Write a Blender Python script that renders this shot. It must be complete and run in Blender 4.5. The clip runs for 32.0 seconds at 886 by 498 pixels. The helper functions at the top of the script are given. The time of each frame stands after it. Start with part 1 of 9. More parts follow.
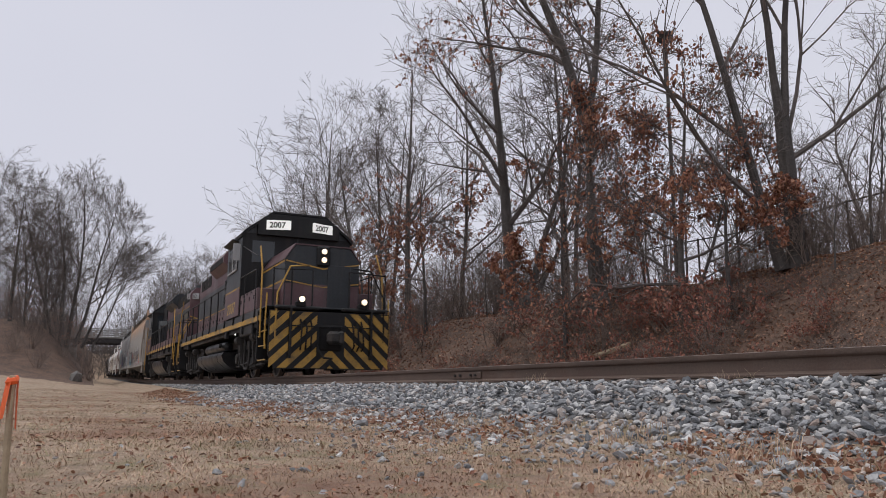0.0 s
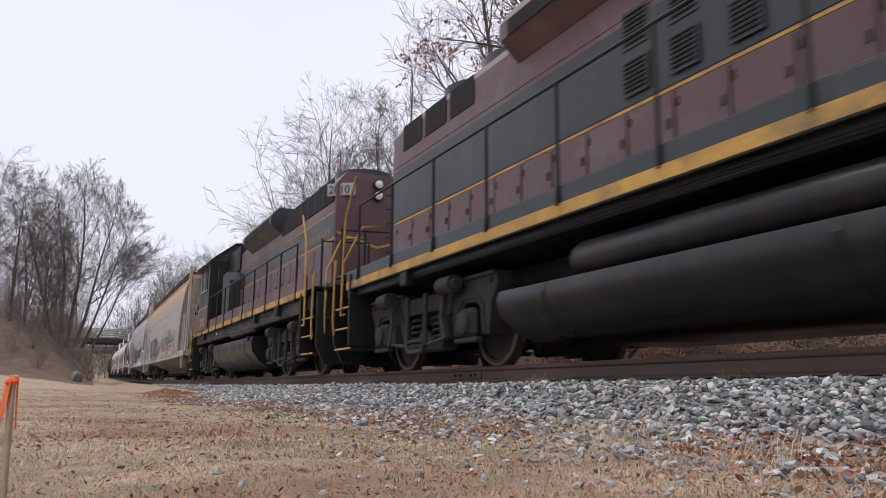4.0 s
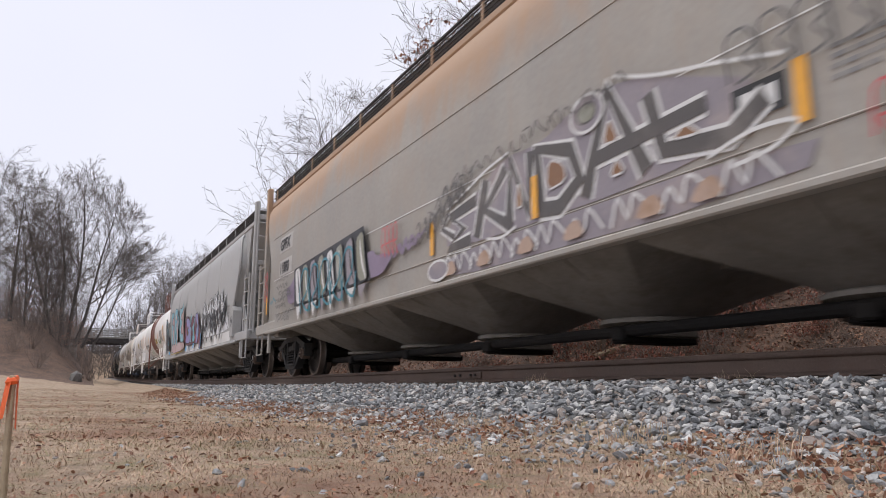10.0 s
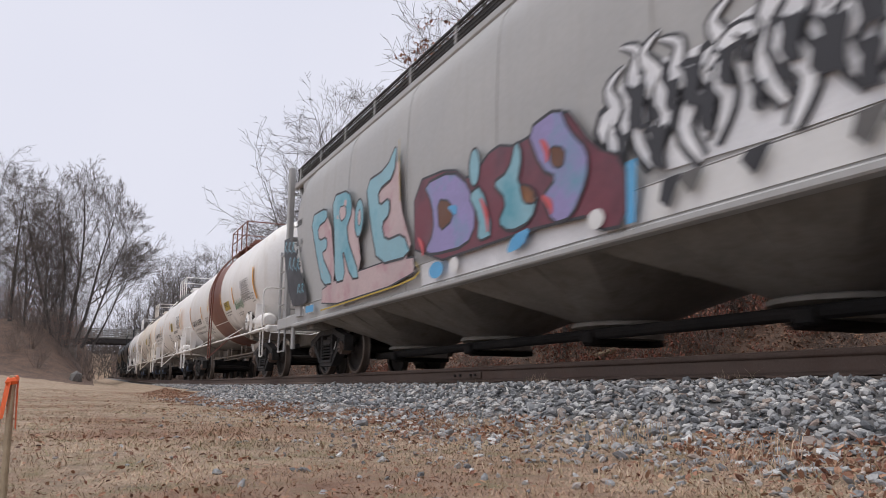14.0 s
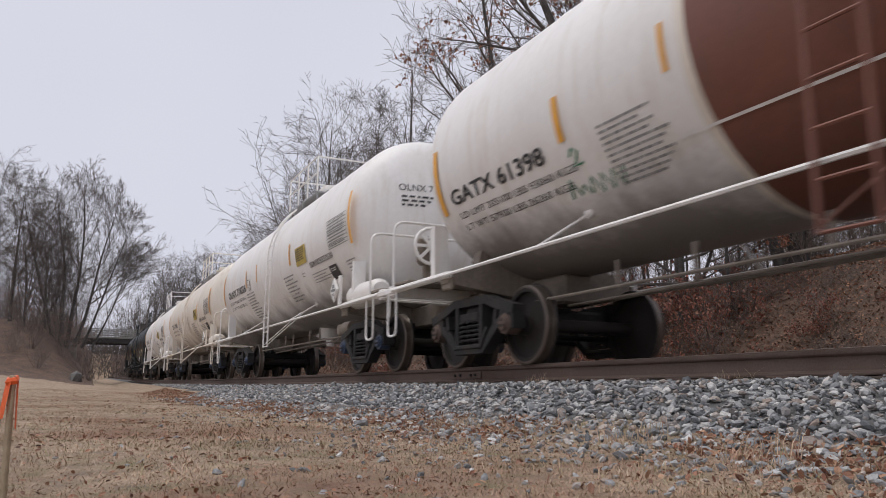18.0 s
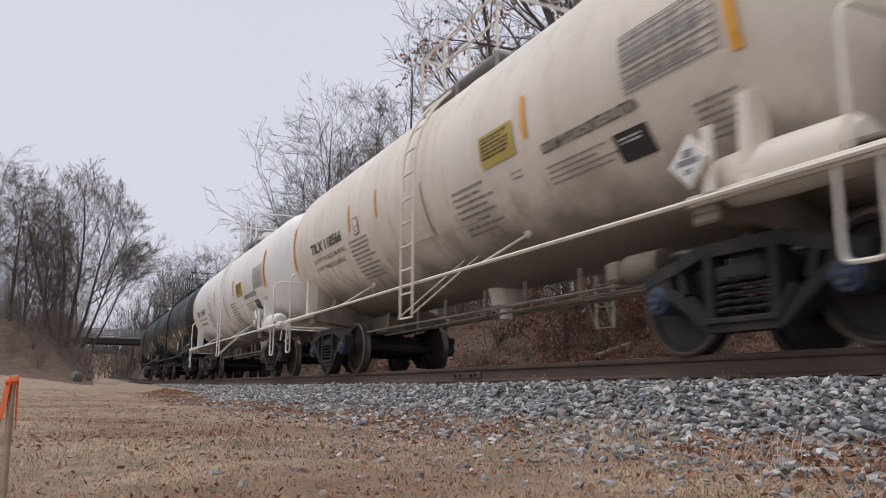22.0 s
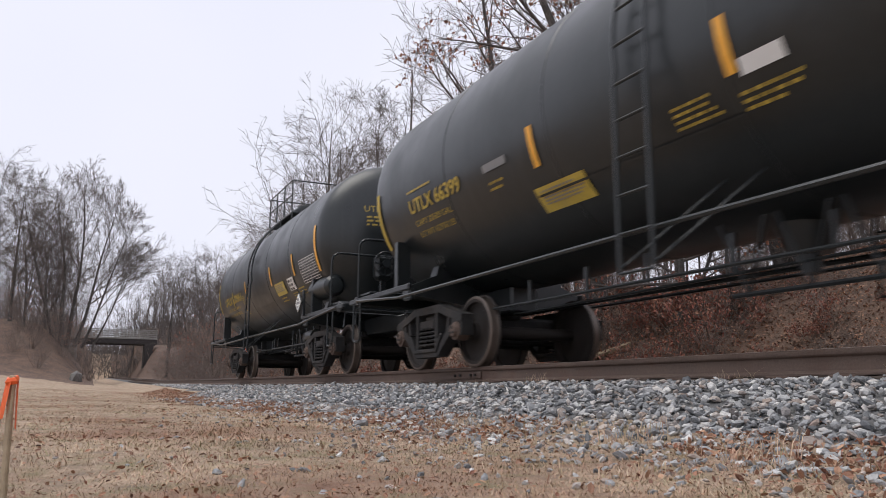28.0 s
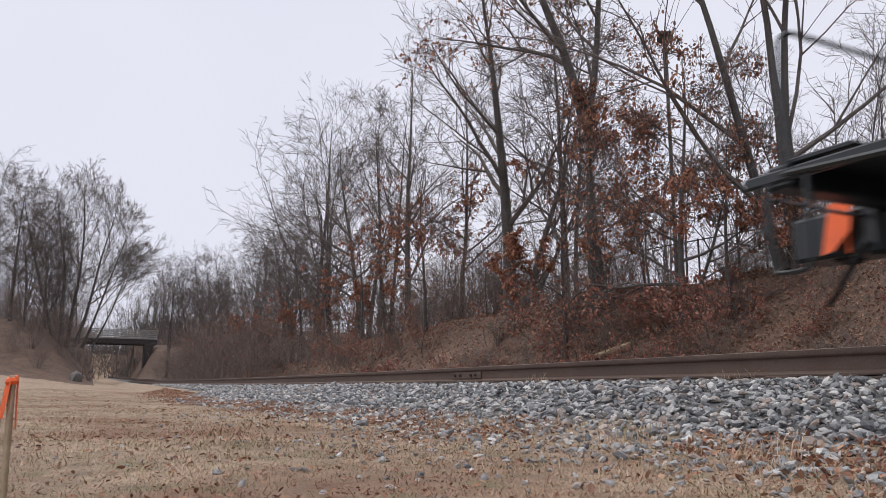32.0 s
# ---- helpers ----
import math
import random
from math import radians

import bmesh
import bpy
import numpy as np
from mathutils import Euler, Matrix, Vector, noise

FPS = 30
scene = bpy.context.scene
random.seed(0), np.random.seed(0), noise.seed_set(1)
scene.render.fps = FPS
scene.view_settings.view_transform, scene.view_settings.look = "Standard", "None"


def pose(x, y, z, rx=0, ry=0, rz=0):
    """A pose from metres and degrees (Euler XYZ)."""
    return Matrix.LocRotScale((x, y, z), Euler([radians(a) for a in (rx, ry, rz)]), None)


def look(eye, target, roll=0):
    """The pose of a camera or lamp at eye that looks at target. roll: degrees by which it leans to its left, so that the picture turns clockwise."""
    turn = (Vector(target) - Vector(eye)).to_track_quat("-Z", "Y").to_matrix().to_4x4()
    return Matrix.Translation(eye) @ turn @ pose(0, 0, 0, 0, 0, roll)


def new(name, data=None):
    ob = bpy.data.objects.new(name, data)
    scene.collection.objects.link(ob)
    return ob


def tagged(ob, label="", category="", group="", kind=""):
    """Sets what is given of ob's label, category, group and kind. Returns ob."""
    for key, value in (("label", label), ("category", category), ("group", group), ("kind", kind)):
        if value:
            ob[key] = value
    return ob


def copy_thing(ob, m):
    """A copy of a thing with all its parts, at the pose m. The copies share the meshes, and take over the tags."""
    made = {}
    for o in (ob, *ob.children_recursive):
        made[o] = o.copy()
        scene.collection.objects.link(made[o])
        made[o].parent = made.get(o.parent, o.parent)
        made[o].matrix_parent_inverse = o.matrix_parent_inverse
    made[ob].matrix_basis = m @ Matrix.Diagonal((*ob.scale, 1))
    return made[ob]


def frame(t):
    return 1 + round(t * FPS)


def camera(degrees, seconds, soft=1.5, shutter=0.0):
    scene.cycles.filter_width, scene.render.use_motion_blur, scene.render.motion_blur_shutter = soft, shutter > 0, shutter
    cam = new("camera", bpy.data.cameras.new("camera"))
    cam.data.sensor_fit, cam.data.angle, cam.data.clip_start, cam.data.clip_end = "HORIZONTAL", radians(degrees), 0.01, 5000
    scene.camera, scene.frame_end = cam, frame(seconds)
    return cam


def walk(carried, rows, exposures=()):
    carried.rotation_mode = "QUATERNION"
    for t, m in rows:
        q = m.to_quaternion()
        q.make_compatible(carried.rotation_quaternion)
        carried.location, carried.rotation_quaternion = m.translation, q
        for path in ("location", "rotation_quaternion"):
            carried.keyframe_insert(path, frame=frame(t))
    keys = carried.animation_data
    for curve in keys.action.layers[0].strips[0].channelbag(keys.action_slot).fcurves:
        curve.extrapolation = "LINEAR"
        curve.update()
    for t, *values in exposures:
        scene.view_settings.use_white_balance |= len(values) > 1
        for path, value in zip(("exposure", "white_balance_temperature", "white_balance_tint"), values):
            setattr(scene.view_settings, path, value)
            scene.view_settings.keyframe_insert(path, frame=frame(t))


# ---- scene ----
# camera: low tripod in the grass beside the line, standing still
EYE = Vector((0.0, -5.559, -0.302))
AIM = Vector((-0.88451, 0.42973, 0.18159))
cam = camera(59.63, 32.0, soft=0.75, shutter=0.45)
walk(cam, [(0.0, look(EYE, EYE + AIM * 10, 0.28)), (32.0, look(EYE, EYE + AIM * 10, 0.28))],
     exposures=[(0.0, -0.04), (1.0, 0.0), (2.0, 0.12), (3.5, 0.34), (6.0, 0.44), (7.0, 0.5), (9.0, 0.42), (11.0, 0.3), (13.0, 0.2), (15.0, 0.14), (17.0, 0.03), (19.0, -0.02), (22.0, 0.0), (25.0, 0.14),
                (28.0, 0.36), (29.5, 0.45), (31.0, 0.36), (32.0, 0.2)])

# ---- light: bright overcast winter sky, weak soft sun behind cloud ----
world = bpy.data.worlds.new("overcast_sky")
scene.world = world
world.use_nodes = True
wn, wl = world.node_tree.nodes, world.node_tree.links
sky = wn.new("ShaderNodeTexSky")
sky.sky_type, sky.sun_disc = "NISHITA", False
sky.sun_elevation, sky.sun_rotation = radians(71), radians(210)
sky.air_density, sky.dust_density = 1.0, 4.0
dim = wn.new("ShaderNodeMix")
dim.data_type, dim.blend_type = "RGBA", "MULTIPLY"
dim.inputs["Factor"].default_value = 1.0
wl.new(sky.outputs[0], dim.inputs["A"])
dim.inputs["B"].default_value = (0.08, 0.08, 0.08, 1)
# cloud deck: pale lavender grey with very soft mottling
tc = wn.new("ShaderNodeTexCoord")
cl = wn.new("ShaderNodeTexNoise")
cl.inputs["Scale"].default_value, cl.inputs["Detail"].default_value = 1.6, 3
wl.new(tc.outputs["Generated"], cl.inputs["Vector"])
ramp = wn.new("ShaderNodeValToRGB")
ramp.color_ramp.elements[0].position, ramp.color_ramp.elements[1].position = 0.3, 0.75
ramp.color_ramp.elements[0].color, ramp.color_ramp.elements[1].color = (0.76, 0.77, 0.885, 1), (0.84, 0.84, 0.93, 1)
wl.new(cl.outputs["Fac"], ramp.inputs["Fac"])
veil = wn.new("ShaderNodeMix")
veil.data_type = "RGBA"
veil.inputs["Factor"].default_value = 0.92
wl.new(dim.outputs["Result"], veil.inputs["A"])
wl.new(ramp.outputs["Color"], veil.inputs["B"])
wl.new(veil.outputs["Result"], wn["Background"].inputs["Color"])
wn["Background"].inputs["Strength"].default_value = 0.92
sun = new("sun", bpy.data.lights.new("sun", "SUN"))
sun.data.energy, sun.data.angle, sun.data.color = 1.3, radians(40), (1.0, 0.96, 0.9)
sun.matrix_world = look((0, 0, 50), (4, 7, 50 - 24))


# ---- materials ----
def surf(name, base, rough=0.6, metal=0.0, var=0.25, scale=3.0, fine=40.0, bump=0.15, stain=None, stain_amt=0.0,
         stain_scale=1.2, streak=None, streak_amt=0.0, per_object=0.0, per_island=0.0, spec=0.5, island_cols=None, gloss_var=0.1, wash=None):
    """A weathered surface: two scales of tone, optional stains and run-down streaks, fine relief."""
    m = bpy.data.materials.new(name)
    m.use_nodes = True
    n, l = m.node_tree.nodes, m.node_tree.links
    b = n["Principled BSDF"]
    b.inputs["Roughness"].default_value, b.inputs["Metallic"].default_value = rough, metal
    b.inputs["Specular IOR Level"].default_value = spec
    co = n.new("ShaderNodeTexCoord")

    def noise_at(sc, detail=4, stretch=None, rgh=0.55):
        x = n.new("ShaderNodeTexNoise")
        x.inputs["Scale"].default_value, x.inputs["Detail"].default_value, x.inputs["Roughness"].default_value = sc, detail, rgh
        if stretch:
            mp = n.new("ShaderNodeMapping")
            mp.inputs["Scale"].default_value = stretch
            l.new(co.outputs["Object"], mp.inputs["Vector"])
            l.new(mp.outputs["Vector"], x.inputs["Vector"])
        else:
            l.new(co.outputs["Object"], x.inputs["Vector"])
        return x.outputs["Fac"]

    def mix(kind, fac, a, bb):
        x = n.new("ShaderNodeMix")
        x.data_type, x.blend_type = "RGBA", kind
        for key, val in (("Factor", fac), ("A", a), ("B", bb)):
            if isinstance(val, (int, float)):
                x.inputs[key].default_value = val
            elif isinstance(val, tuple):
                x.inputs[key].default_value = (*val, 1)
            else:
                l.new(val, x.inputs[key])
        return x.outputs["Result"]

    def span(src, a, bb, c, d):
        x = n.new("ShaderNodeMapRange")
        for i, val in zip((1, 2, 3, 4), (a, bb, c, d)):
            x.inputs[i].default_value = val
        l.new(src, x.inputs[0])
        return x.outputs[0]

    def tone(src, amt):
        x = n.new("ShaderNodeCombineColor")
        v = span(src, 0.25, 0.75, 1 - amt, 1 + amt * 0.6)
        for i in range(3):
            l.new(v, x.inputs[i])
        return x.outputs[0]

    big, small = noise_at(scale), noise_at(fine, 6)
    if island_cols:
        geo = n.new("ShaderNodeNewGeometry")
        r = n.new("ShaderNodeValToRGB")
        r.color_ramp.interpolation = "LINEAR"
        while len(r.color_ramp.elements) < len(island_cols):
            r.color_ramp.elements.new(0.5)
        for i, cc in enumerate(island_cols):
            r.color_ramp.elements[i].position = i / (len(island_cols) - 1)
            r.color_ramp.elements[i].color = (*cc, 1)
        l.new(geo.outputs["Random Per Island"], r.inputs["Fac"])
        col = r.outputs["Color"]
    else:
        col = mix("MIX", 0.0, base, base)
    col = mix("MULTIPLY", 1.0, col, tone(big, var))
    col = mix("MULTIPLY", 1.0, col, tone(small, var * 0.6))
    if stain:
        col = mix("MIX", span(noise_at(stain_scale, 5, None, 0.65), 0.5, 0.68, 0.0, stain_amt), col, stain)
    if streak:
        col = mix("MIX", span(noise_at(1.0, 4, (5.0, 5.0, 0.35), 0.6), 0.5, 0.72, 0.0, streak_amt), col, streak)
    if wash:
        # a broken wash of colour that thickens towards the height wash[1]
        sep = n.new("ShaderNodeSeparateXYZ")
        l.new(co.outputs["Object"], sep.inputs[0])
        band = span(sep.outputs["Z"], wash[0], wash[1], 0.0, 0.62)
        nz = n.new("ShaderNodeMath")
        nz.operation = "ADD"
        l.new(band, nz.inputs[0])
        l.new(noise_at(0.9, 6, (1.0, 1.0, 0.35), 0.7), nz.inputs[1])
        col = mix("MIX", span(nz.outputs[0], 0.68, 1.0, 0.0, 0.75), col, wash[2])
    if per_object:
        oi = n.new("ShaderNodeObjectInfo")
        x = n.new("ShaderNodeCombineColor")
        v = span(oi.outputs["Random"], 0, 1, 1 - per_object, 1 + per_object)
        for i in range(3):
            l.new(v, x.inputs[i])
        col = mix("MULTIPLY", 1.0, col, x.outputs[0])
    if per_island:
        g2 = n.new("ShaderNodeNewGeometry")
        x = n.new("ShaderNodeCombineColor")
        v = span(g2.outputs["Random Per Island"], 0, 1, 1 - per_island, 1 + per_island)
        for i in range(3):
            l.new(v, x.inputs[i])
        col = mix("MULTIPLY", 1.0, col, x.outputs[0])
    l.new(col, b.inputs["Base Color"])
    l.new(span(big, 0.3, 0.7, max(0.04, rough - gloss_var), min(1, rough + gloss_var)), b.inputs["Roughness"])
    if bump:
        bp = n.new("ShaderNodeBump")
        bp.inputs["Strength"].default_value, bp.inputs["Distance"].default_value = bump, 0.02
        l.new(small, bp.inputs["Height"])
        l.new(bp.outputs["Normal"], b.inputs["Normal"])
    return m


def lamp_mat(name, colour, power):
    m = bpy.data.materials.new(name)
    m.use_nodes = True
    b = m.node_tree.nodes["Principled BSDF"]
    b.inputs["Emission Color"].default_value, b.inputs["Emission Strength"].default_value = (*colour, 1), power
    b.inputs["Base Color"].default_value = (0.8, 0.8, 0.8, 1)
    return m


def glass_mat(name):
    m = bpy.data.materials.new(name)
    m.use_nodes = True
    b = m.node_tree.nodes["Principled BSDF"]
    b.inputs["Base Color"].default_value = (0.03, 0.035, 0.04, 1)
    b.inputs["Roughness"].default_value = 0.06
    return m


M_GRASS = surf("dry_turf", (0.445, 0.332, 0.238), 0.95, var=0.5, scale=7, fine=90, bump=1.0, stain=(0.24, 0.135, 0.092), stain_amt=0.9, stain_scale=0.5, streak=(0.2, 0.185, 0.1), streak_amt=0.75)
M_LITTER = surf("leaf_litter", (0.13, 0.083, 0.06), 0.95, var=0.65, scale=0.9, fine=30, bump=1.0, stain=(0.27, 0.16, 0.11), stain_amt=0.8, stain_scale=9, streak=(0.07, 0.055, 0.045), streak_amt=0.5)
M_BLADE = surf("dry_grass_blades", (0.36, 0.27, 0.15), 0.8, var=0.45, scale=1.2, fine=9, bump=0, stain=(0.3, 0.17, 0.115), stain_amt=0.85, stain_scale=0.5, streak=(0.25, 0.235, 0.12), streak_amt=0.7,
               island_cols=[(0.52, 0.4, 0.28), (0.62, 0.48, 0.35), (0.41, 0.28, 0.2), (0.58, 0.39, 0.29), (0.36, 0.32, 0.18), (0.66, 0.53, 0.42), (0.44, 0.29, 0.21)], spec=0.2)
M_LEAF = surf("fallen_oak_leaf", (0.3, 0.12, 0.06), 0.75, var=0.35, scale=6, fine=30, bump=0.2,
              island_cols=[(0.4, 0.19, 0.11), (0.22, 0.1, 0.07), (0.5, 0.31, 0.2), (0.32, 0.15, 0.1), (0.15, 0.09, 0.07), (0.44, 0.24, 0.15), (0.36, 0.24, 0.18)], spec=0.25)
M_LEAF_RED = surf("clinging_oak_leaf", (0.28, 0.09, 0.05), 0.75, var=0.3, scale=4, fine=30, bump=0.1,
                  island_cols=[(0.38, 0.17, 0.1), (0.26, 0.11, 0.075), (0.46, 0.25, 0.15), (0.31, 0.13, 0.085), (0.18, 0.09, 0.07), (0.42, 0.17, 0.1)], spec=0.3)
M_STONE = surf("ballast_stone", (0.3, 0.3, 0.31), 0.85, var=0.3, scale=20, fine=90, bump=0.4,
               island_cols=[(0.12, 0.125, 0.13), (0.3, 0.31, 0.32), (0.48, 0.48, 0.48), (0.16, 0.17, 0.18), (0.38, 0.385, 0.39), (0.7, 0.69, 0.67), (0.38, 0.3, 0.25), (0.23, 0.24, 0.25), (0.56, 0.55, 0.53)], spec=0.3)
M_GRAVEL = surf("ballast_bed", (0.17, 0.17, 0.17), 0.95, var=0.5, scale=18, fine=70, bump=1.0)
M_RAIL = surf("rusty_rail", (0.135, 0.095, 0.076), 0.8, 0.1, var=0.3, scale=2, fine=50, bump=0.3, stain=(0.11, 0.065, 0.048), stain_amt=0.6, stain_scale=2.5)
M_RAILHEAD = surf("worn_rail_head", (0.3, 0.24, 0.21), 0.45, 0.5, var=0.2, scale=2, fine=40, bump=0.1)
M_TIE = surf("creosoted_timber", (0.07, 0.055, 0.045), 0.95, var=0.4, scale=5, fine=30, bump=0.6)
M_BARK = surf("grey_bark", (0.115, 0.104, 0.096), 0.95, var=0.45, scale=2.5, fine=25, bump=1.0, per_object=0.15, streak=(0.05, 0.043, 0.038), streak_amt=0.75)
M_TWIG = surf("twigs", (0.15, 0.13, 0.12), 0.95, var=0.25, scale=1, fine=8, bump=0, per_object=0.2, spec=0.2)
M_BRUSH = surf("brush_stems", (0.23, 0.185, 0.16), 0.95, var=0.35, scale=1, fine=8, bump=0, per_object=0.25, spec=0.2)
M_ROCK = surf("grey_wall_stone", (0.22, 0.21, 0.2), 0.95, var=0.4, scale=4, fine=30, bump=0.8, per_object=0.3, stain=(0.12, 0.12, 0.08), stain_amt=0.6)
M_CONC = surf("weathered_concrete", (0.25, 0.24, 0.22), 0.95, var=0.3, scale=1.2, fine=20, bump=0.5, streak=(0.12, 0.11, 0.1), streak_amt=0.6)
M_DARKSTEEL = surf("dark_weathered_steel", (0.05, 0.043, 0.04), 0.7, 0.3, var=0.3, scale=2, fine=30, bump=0.2)
M_WOOD = surf("raw_wood_stake", (0.42, 0.33, 0.22), 0.85, var=0.3, scale=8, fine=60, bump=0.3)
M_ORANGE = surf("orange_plastic_ribbon", (0.95, 0.16, 0.04), 0.5, var=0.1, scale=6, fine=30, bump=0.1)
M_GREYRAIL = surf("galvanised_rail", (0.36, 0.36, 0.36), 0.6, 0.4, var=0.2, scale=3, fine=30)
# rolling stock
M_MAROON = surf("maroon_paint", (0.118, 0.061, 0.067), 0.45, var=0.3, scale=0.8, fine=25, bump=0.06, streak=(0.08, 0.066, 0.066), streak_amt=0.65, stain=(0.165, 0.118, 0.12), stain_amt=0.6, spec=0.45)
M_LGREY = surf("dark_grey_paint", (0.034, 0.039, 0.044), 0.42, var=0.35, scale=0.8, fine=25, bump=0.05, streak=(0.065, 0.058, 0.054), streak_amt=0.5, spec=0.38)
M_LBLACK = surf("black_paint", (0.014, 0.014, 0.015), 0.5, var=0.3, scale=1.2, fine=25, bump=0.08, streak=(0.035, 0.03, 0.027), streak_amt=0.45, spec=0.3)
M_YEL = surf("faded_yellow_paint", (0.5, 0.29, 0.055), 0.55, var=0.35, scale=2.5, fine=30, bump=0.05, stain=(0.12, 0.09, 0.055), stain_amt=0.85, stain_scale=1.8)
M_GOLD = surf("gold_lettering", (0.55, 0.36, 0.1), 0.5, var=0.2, scale=3, fine=30, bump=0)
M_TRUCK = surf("grimy_cast_steel", (0.042, 0.041, 0.041), 0.75, 0.1, var=0.4, scale=3, fine=40, bump=0.4, stain=(0.075, 0.06, 0.05), stain_amt=0.55, stain_scale=3, spec=0.3)
M_WHEEL = surf("wheel_steel", (0.034, 0.028, 0.025), 0.7, 0.2, var=0.35, scale=4, fine=40, bump=0.2)
M_RIM = surf("polished_tread", (0.16, 0.13, 0.11), 0.4, 0.6, var=0.2, scale=4, fine=40, bump=0)
M_UNDER = surf("underbody_black", (0.016, 0.015, 0.015), 0.8, 0.0, var=0.35, scale=2, fine=30, bump=0.3, stain=(0.035, 0.03, 0.026), stain_amt=0.5, spec=0.25)
M_FUEL = surf("fuel_tank_black", (0.014, 0.015, 0.017), 0.36, 0.0, var=0.3, scale=1.5, fine=25, bump=0.05, stain=(0.032, 0.028, 0.025), stain_amt=0.6, streak=(0.04, 0.035, 0.03), streak_amt=0.4, spec=0.32)
M_HOP1 = surf("faded_grey_hopper_paint", (0.38, 0.36, 0.33), 0.65, var=0.18, scale=0.7, fine=18, bump=0.06, stain=(0.37, 0.32, 0.27), stain_amt=0.5, stain_scale=0.8, streak=(0.39, 0.31, 0.24), streak_amt=0.35, wash=(2.6, 3.95, (0.45, 0.27, 0.15)))
M_HOP2 = surf("light_grey_hopper_paint", (0.42, 0.42, 0.415), 0.55, var=0.12, scale=0.7, fine=18, bump=0.05, streak=(0.36, 0.345, 0.325), streak_amt=0.5)
M_HOPGREY = surf("grimy_hopper_underside", (0.25, 0.235, 0.215), 0.8, var=0.3, scale=1.5, fine=20, bump=0.15, streak=(0.15, 0.125, 0.105), streak_amt=0.65)
M_TWHITE = surf("white_tank_paint", (0.86, 0.845, 0.82), 0.4, var=0.07, scale=0.7, fine=15, bump=0.03, streak=(0.66, 0.6, 0.52), streak_amt=0.45, stain=(0.7, 0.62, 0.53), stain_amt=0.3, stain_scale=0.5, gloss_var=0.08)
M_TCREAM = surf("cream_tank_paint", (0.8, 0.74, 0.65), 0.45, var=0.1, scale=0.7, fine=15, bump=0.03, streak=(0.5, 0.4, 0.3), streak_amt=0.5, gloss_var=0.08)
# wash: brown belly grime, with the underside's shade put into the colour too
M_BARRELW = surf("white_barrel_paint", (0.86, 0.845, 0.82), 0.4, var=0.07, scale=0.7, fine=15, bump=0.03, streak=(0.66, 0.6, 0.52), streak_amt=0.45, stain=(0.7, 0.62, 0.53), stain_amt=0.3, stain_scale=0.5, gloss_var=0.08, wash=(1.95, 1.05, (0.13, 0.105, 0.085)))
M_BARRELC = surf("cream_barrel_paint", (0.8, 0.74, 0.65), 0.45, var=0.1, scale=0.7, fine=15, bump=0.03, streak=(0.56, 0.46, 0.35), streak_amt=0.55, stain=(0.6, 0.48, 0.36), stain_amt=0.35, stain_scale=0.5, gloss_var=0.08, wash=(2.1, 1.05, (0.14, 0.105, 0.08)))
M_TBLACK = surf("black_tank_paint", (0.015, 0.0195, 0.021), 0.36, var=0.3, scale=0.9, fine=15, bump=0.03, streak=(0.032, 0.034, 0.035), streak_amt=0.4, spec=0.55)
M_BROWN = surf("brown_band_paint", (0.2, 0.075, 0.05), 0.5, var=0.2, scale=1.0, fine=18, bump=0.04, streak=(0.14, 0.07, 0.05), streak_amt=0.5)
M_INK = surf("black_stencil_paint", (0.035, 0.035, 0.037), 0.6, var=0.15, scale=4, fine=30, bump=0)
M_INKGREY = surf("grey_stencil_paint", (0.24, 0.24, 0.24), 0.6, var=0.15, scale=4, fine=30, bump=0)
M_INKYEL = surf("yellow_stencil_paint", (0.5, 0.36, 0.06), 0.6, var=0.25, scale=4, fine=30, bump=0)
M_AMBER = surf("amber_reflective_tape", (0.85, 0.42, 0.05), 0.4, var=0.1, scale=4, fine=30, bump=0)
M_SIGNYEL = surf("yellow_placard", (0.55, 0.41, 0.07), 0.45, var=0.2, scale=3, fine=30, bump=0, stain=(0.4, 0.32, 0.1), stain_amt=0.5, stain_scale=4)
M_SIGNWHITE = surf("white_placard", (0.75, 0.75, 0.73), 0.5, var=0.08, scale=3, fine=30, bump=0)
M_BLUECAP = surf("blue_bearing_cap", (0.05, 0.075, 0.13), 0.5, var=0.3, scale=6, fine=30, bump=0.1, stain=(0.05, 0.045, 0.04), stain_amt=0.6, stain_scale=6)
M_GWHITE = surf("white_spray_paint", (0.74, 0.74, 0.73), 0.5, var=0.08, scale=2, fine=20, bump=0)
M_GBLACK = surf("black_spray_paint", (0.03, 0.03, 0.035), 0.5, var=0.1, scale=2, fine=20, bump=0)
M_GPINK = surf("pink_spray_paint", (0.6, 0.1, 0.11), 0.5, var=0.15, scale=2, fine=20, bump=0)
M_GGREEN = surf("green_spray_paint", (0.05, 0.25, 0.13), 0.5, var=0.15, scale=2, fine=20, bump=0)
M_GGREY = surf("graphite_spray_paint", (0.13, 0.125, 0.12), 0.5, var=0.2, scale=2, fine=20, bump=0)
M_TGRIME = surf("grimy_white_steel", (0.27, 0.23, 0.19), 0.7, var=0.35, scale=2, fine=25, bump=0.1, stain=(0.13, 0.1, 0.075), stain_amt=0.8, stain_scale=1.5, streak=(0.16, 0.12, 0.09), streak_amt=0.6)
M_DUSTY = surf("dusty_cast_steel", (0.048, 0.045, 0.043), 0.85, var=0.35, scale=3, fine=40, bump=0.4, stain=(0.03, 0.027, 0.025), stain_amt=0.8, stain_scale=3, spec=0.25)
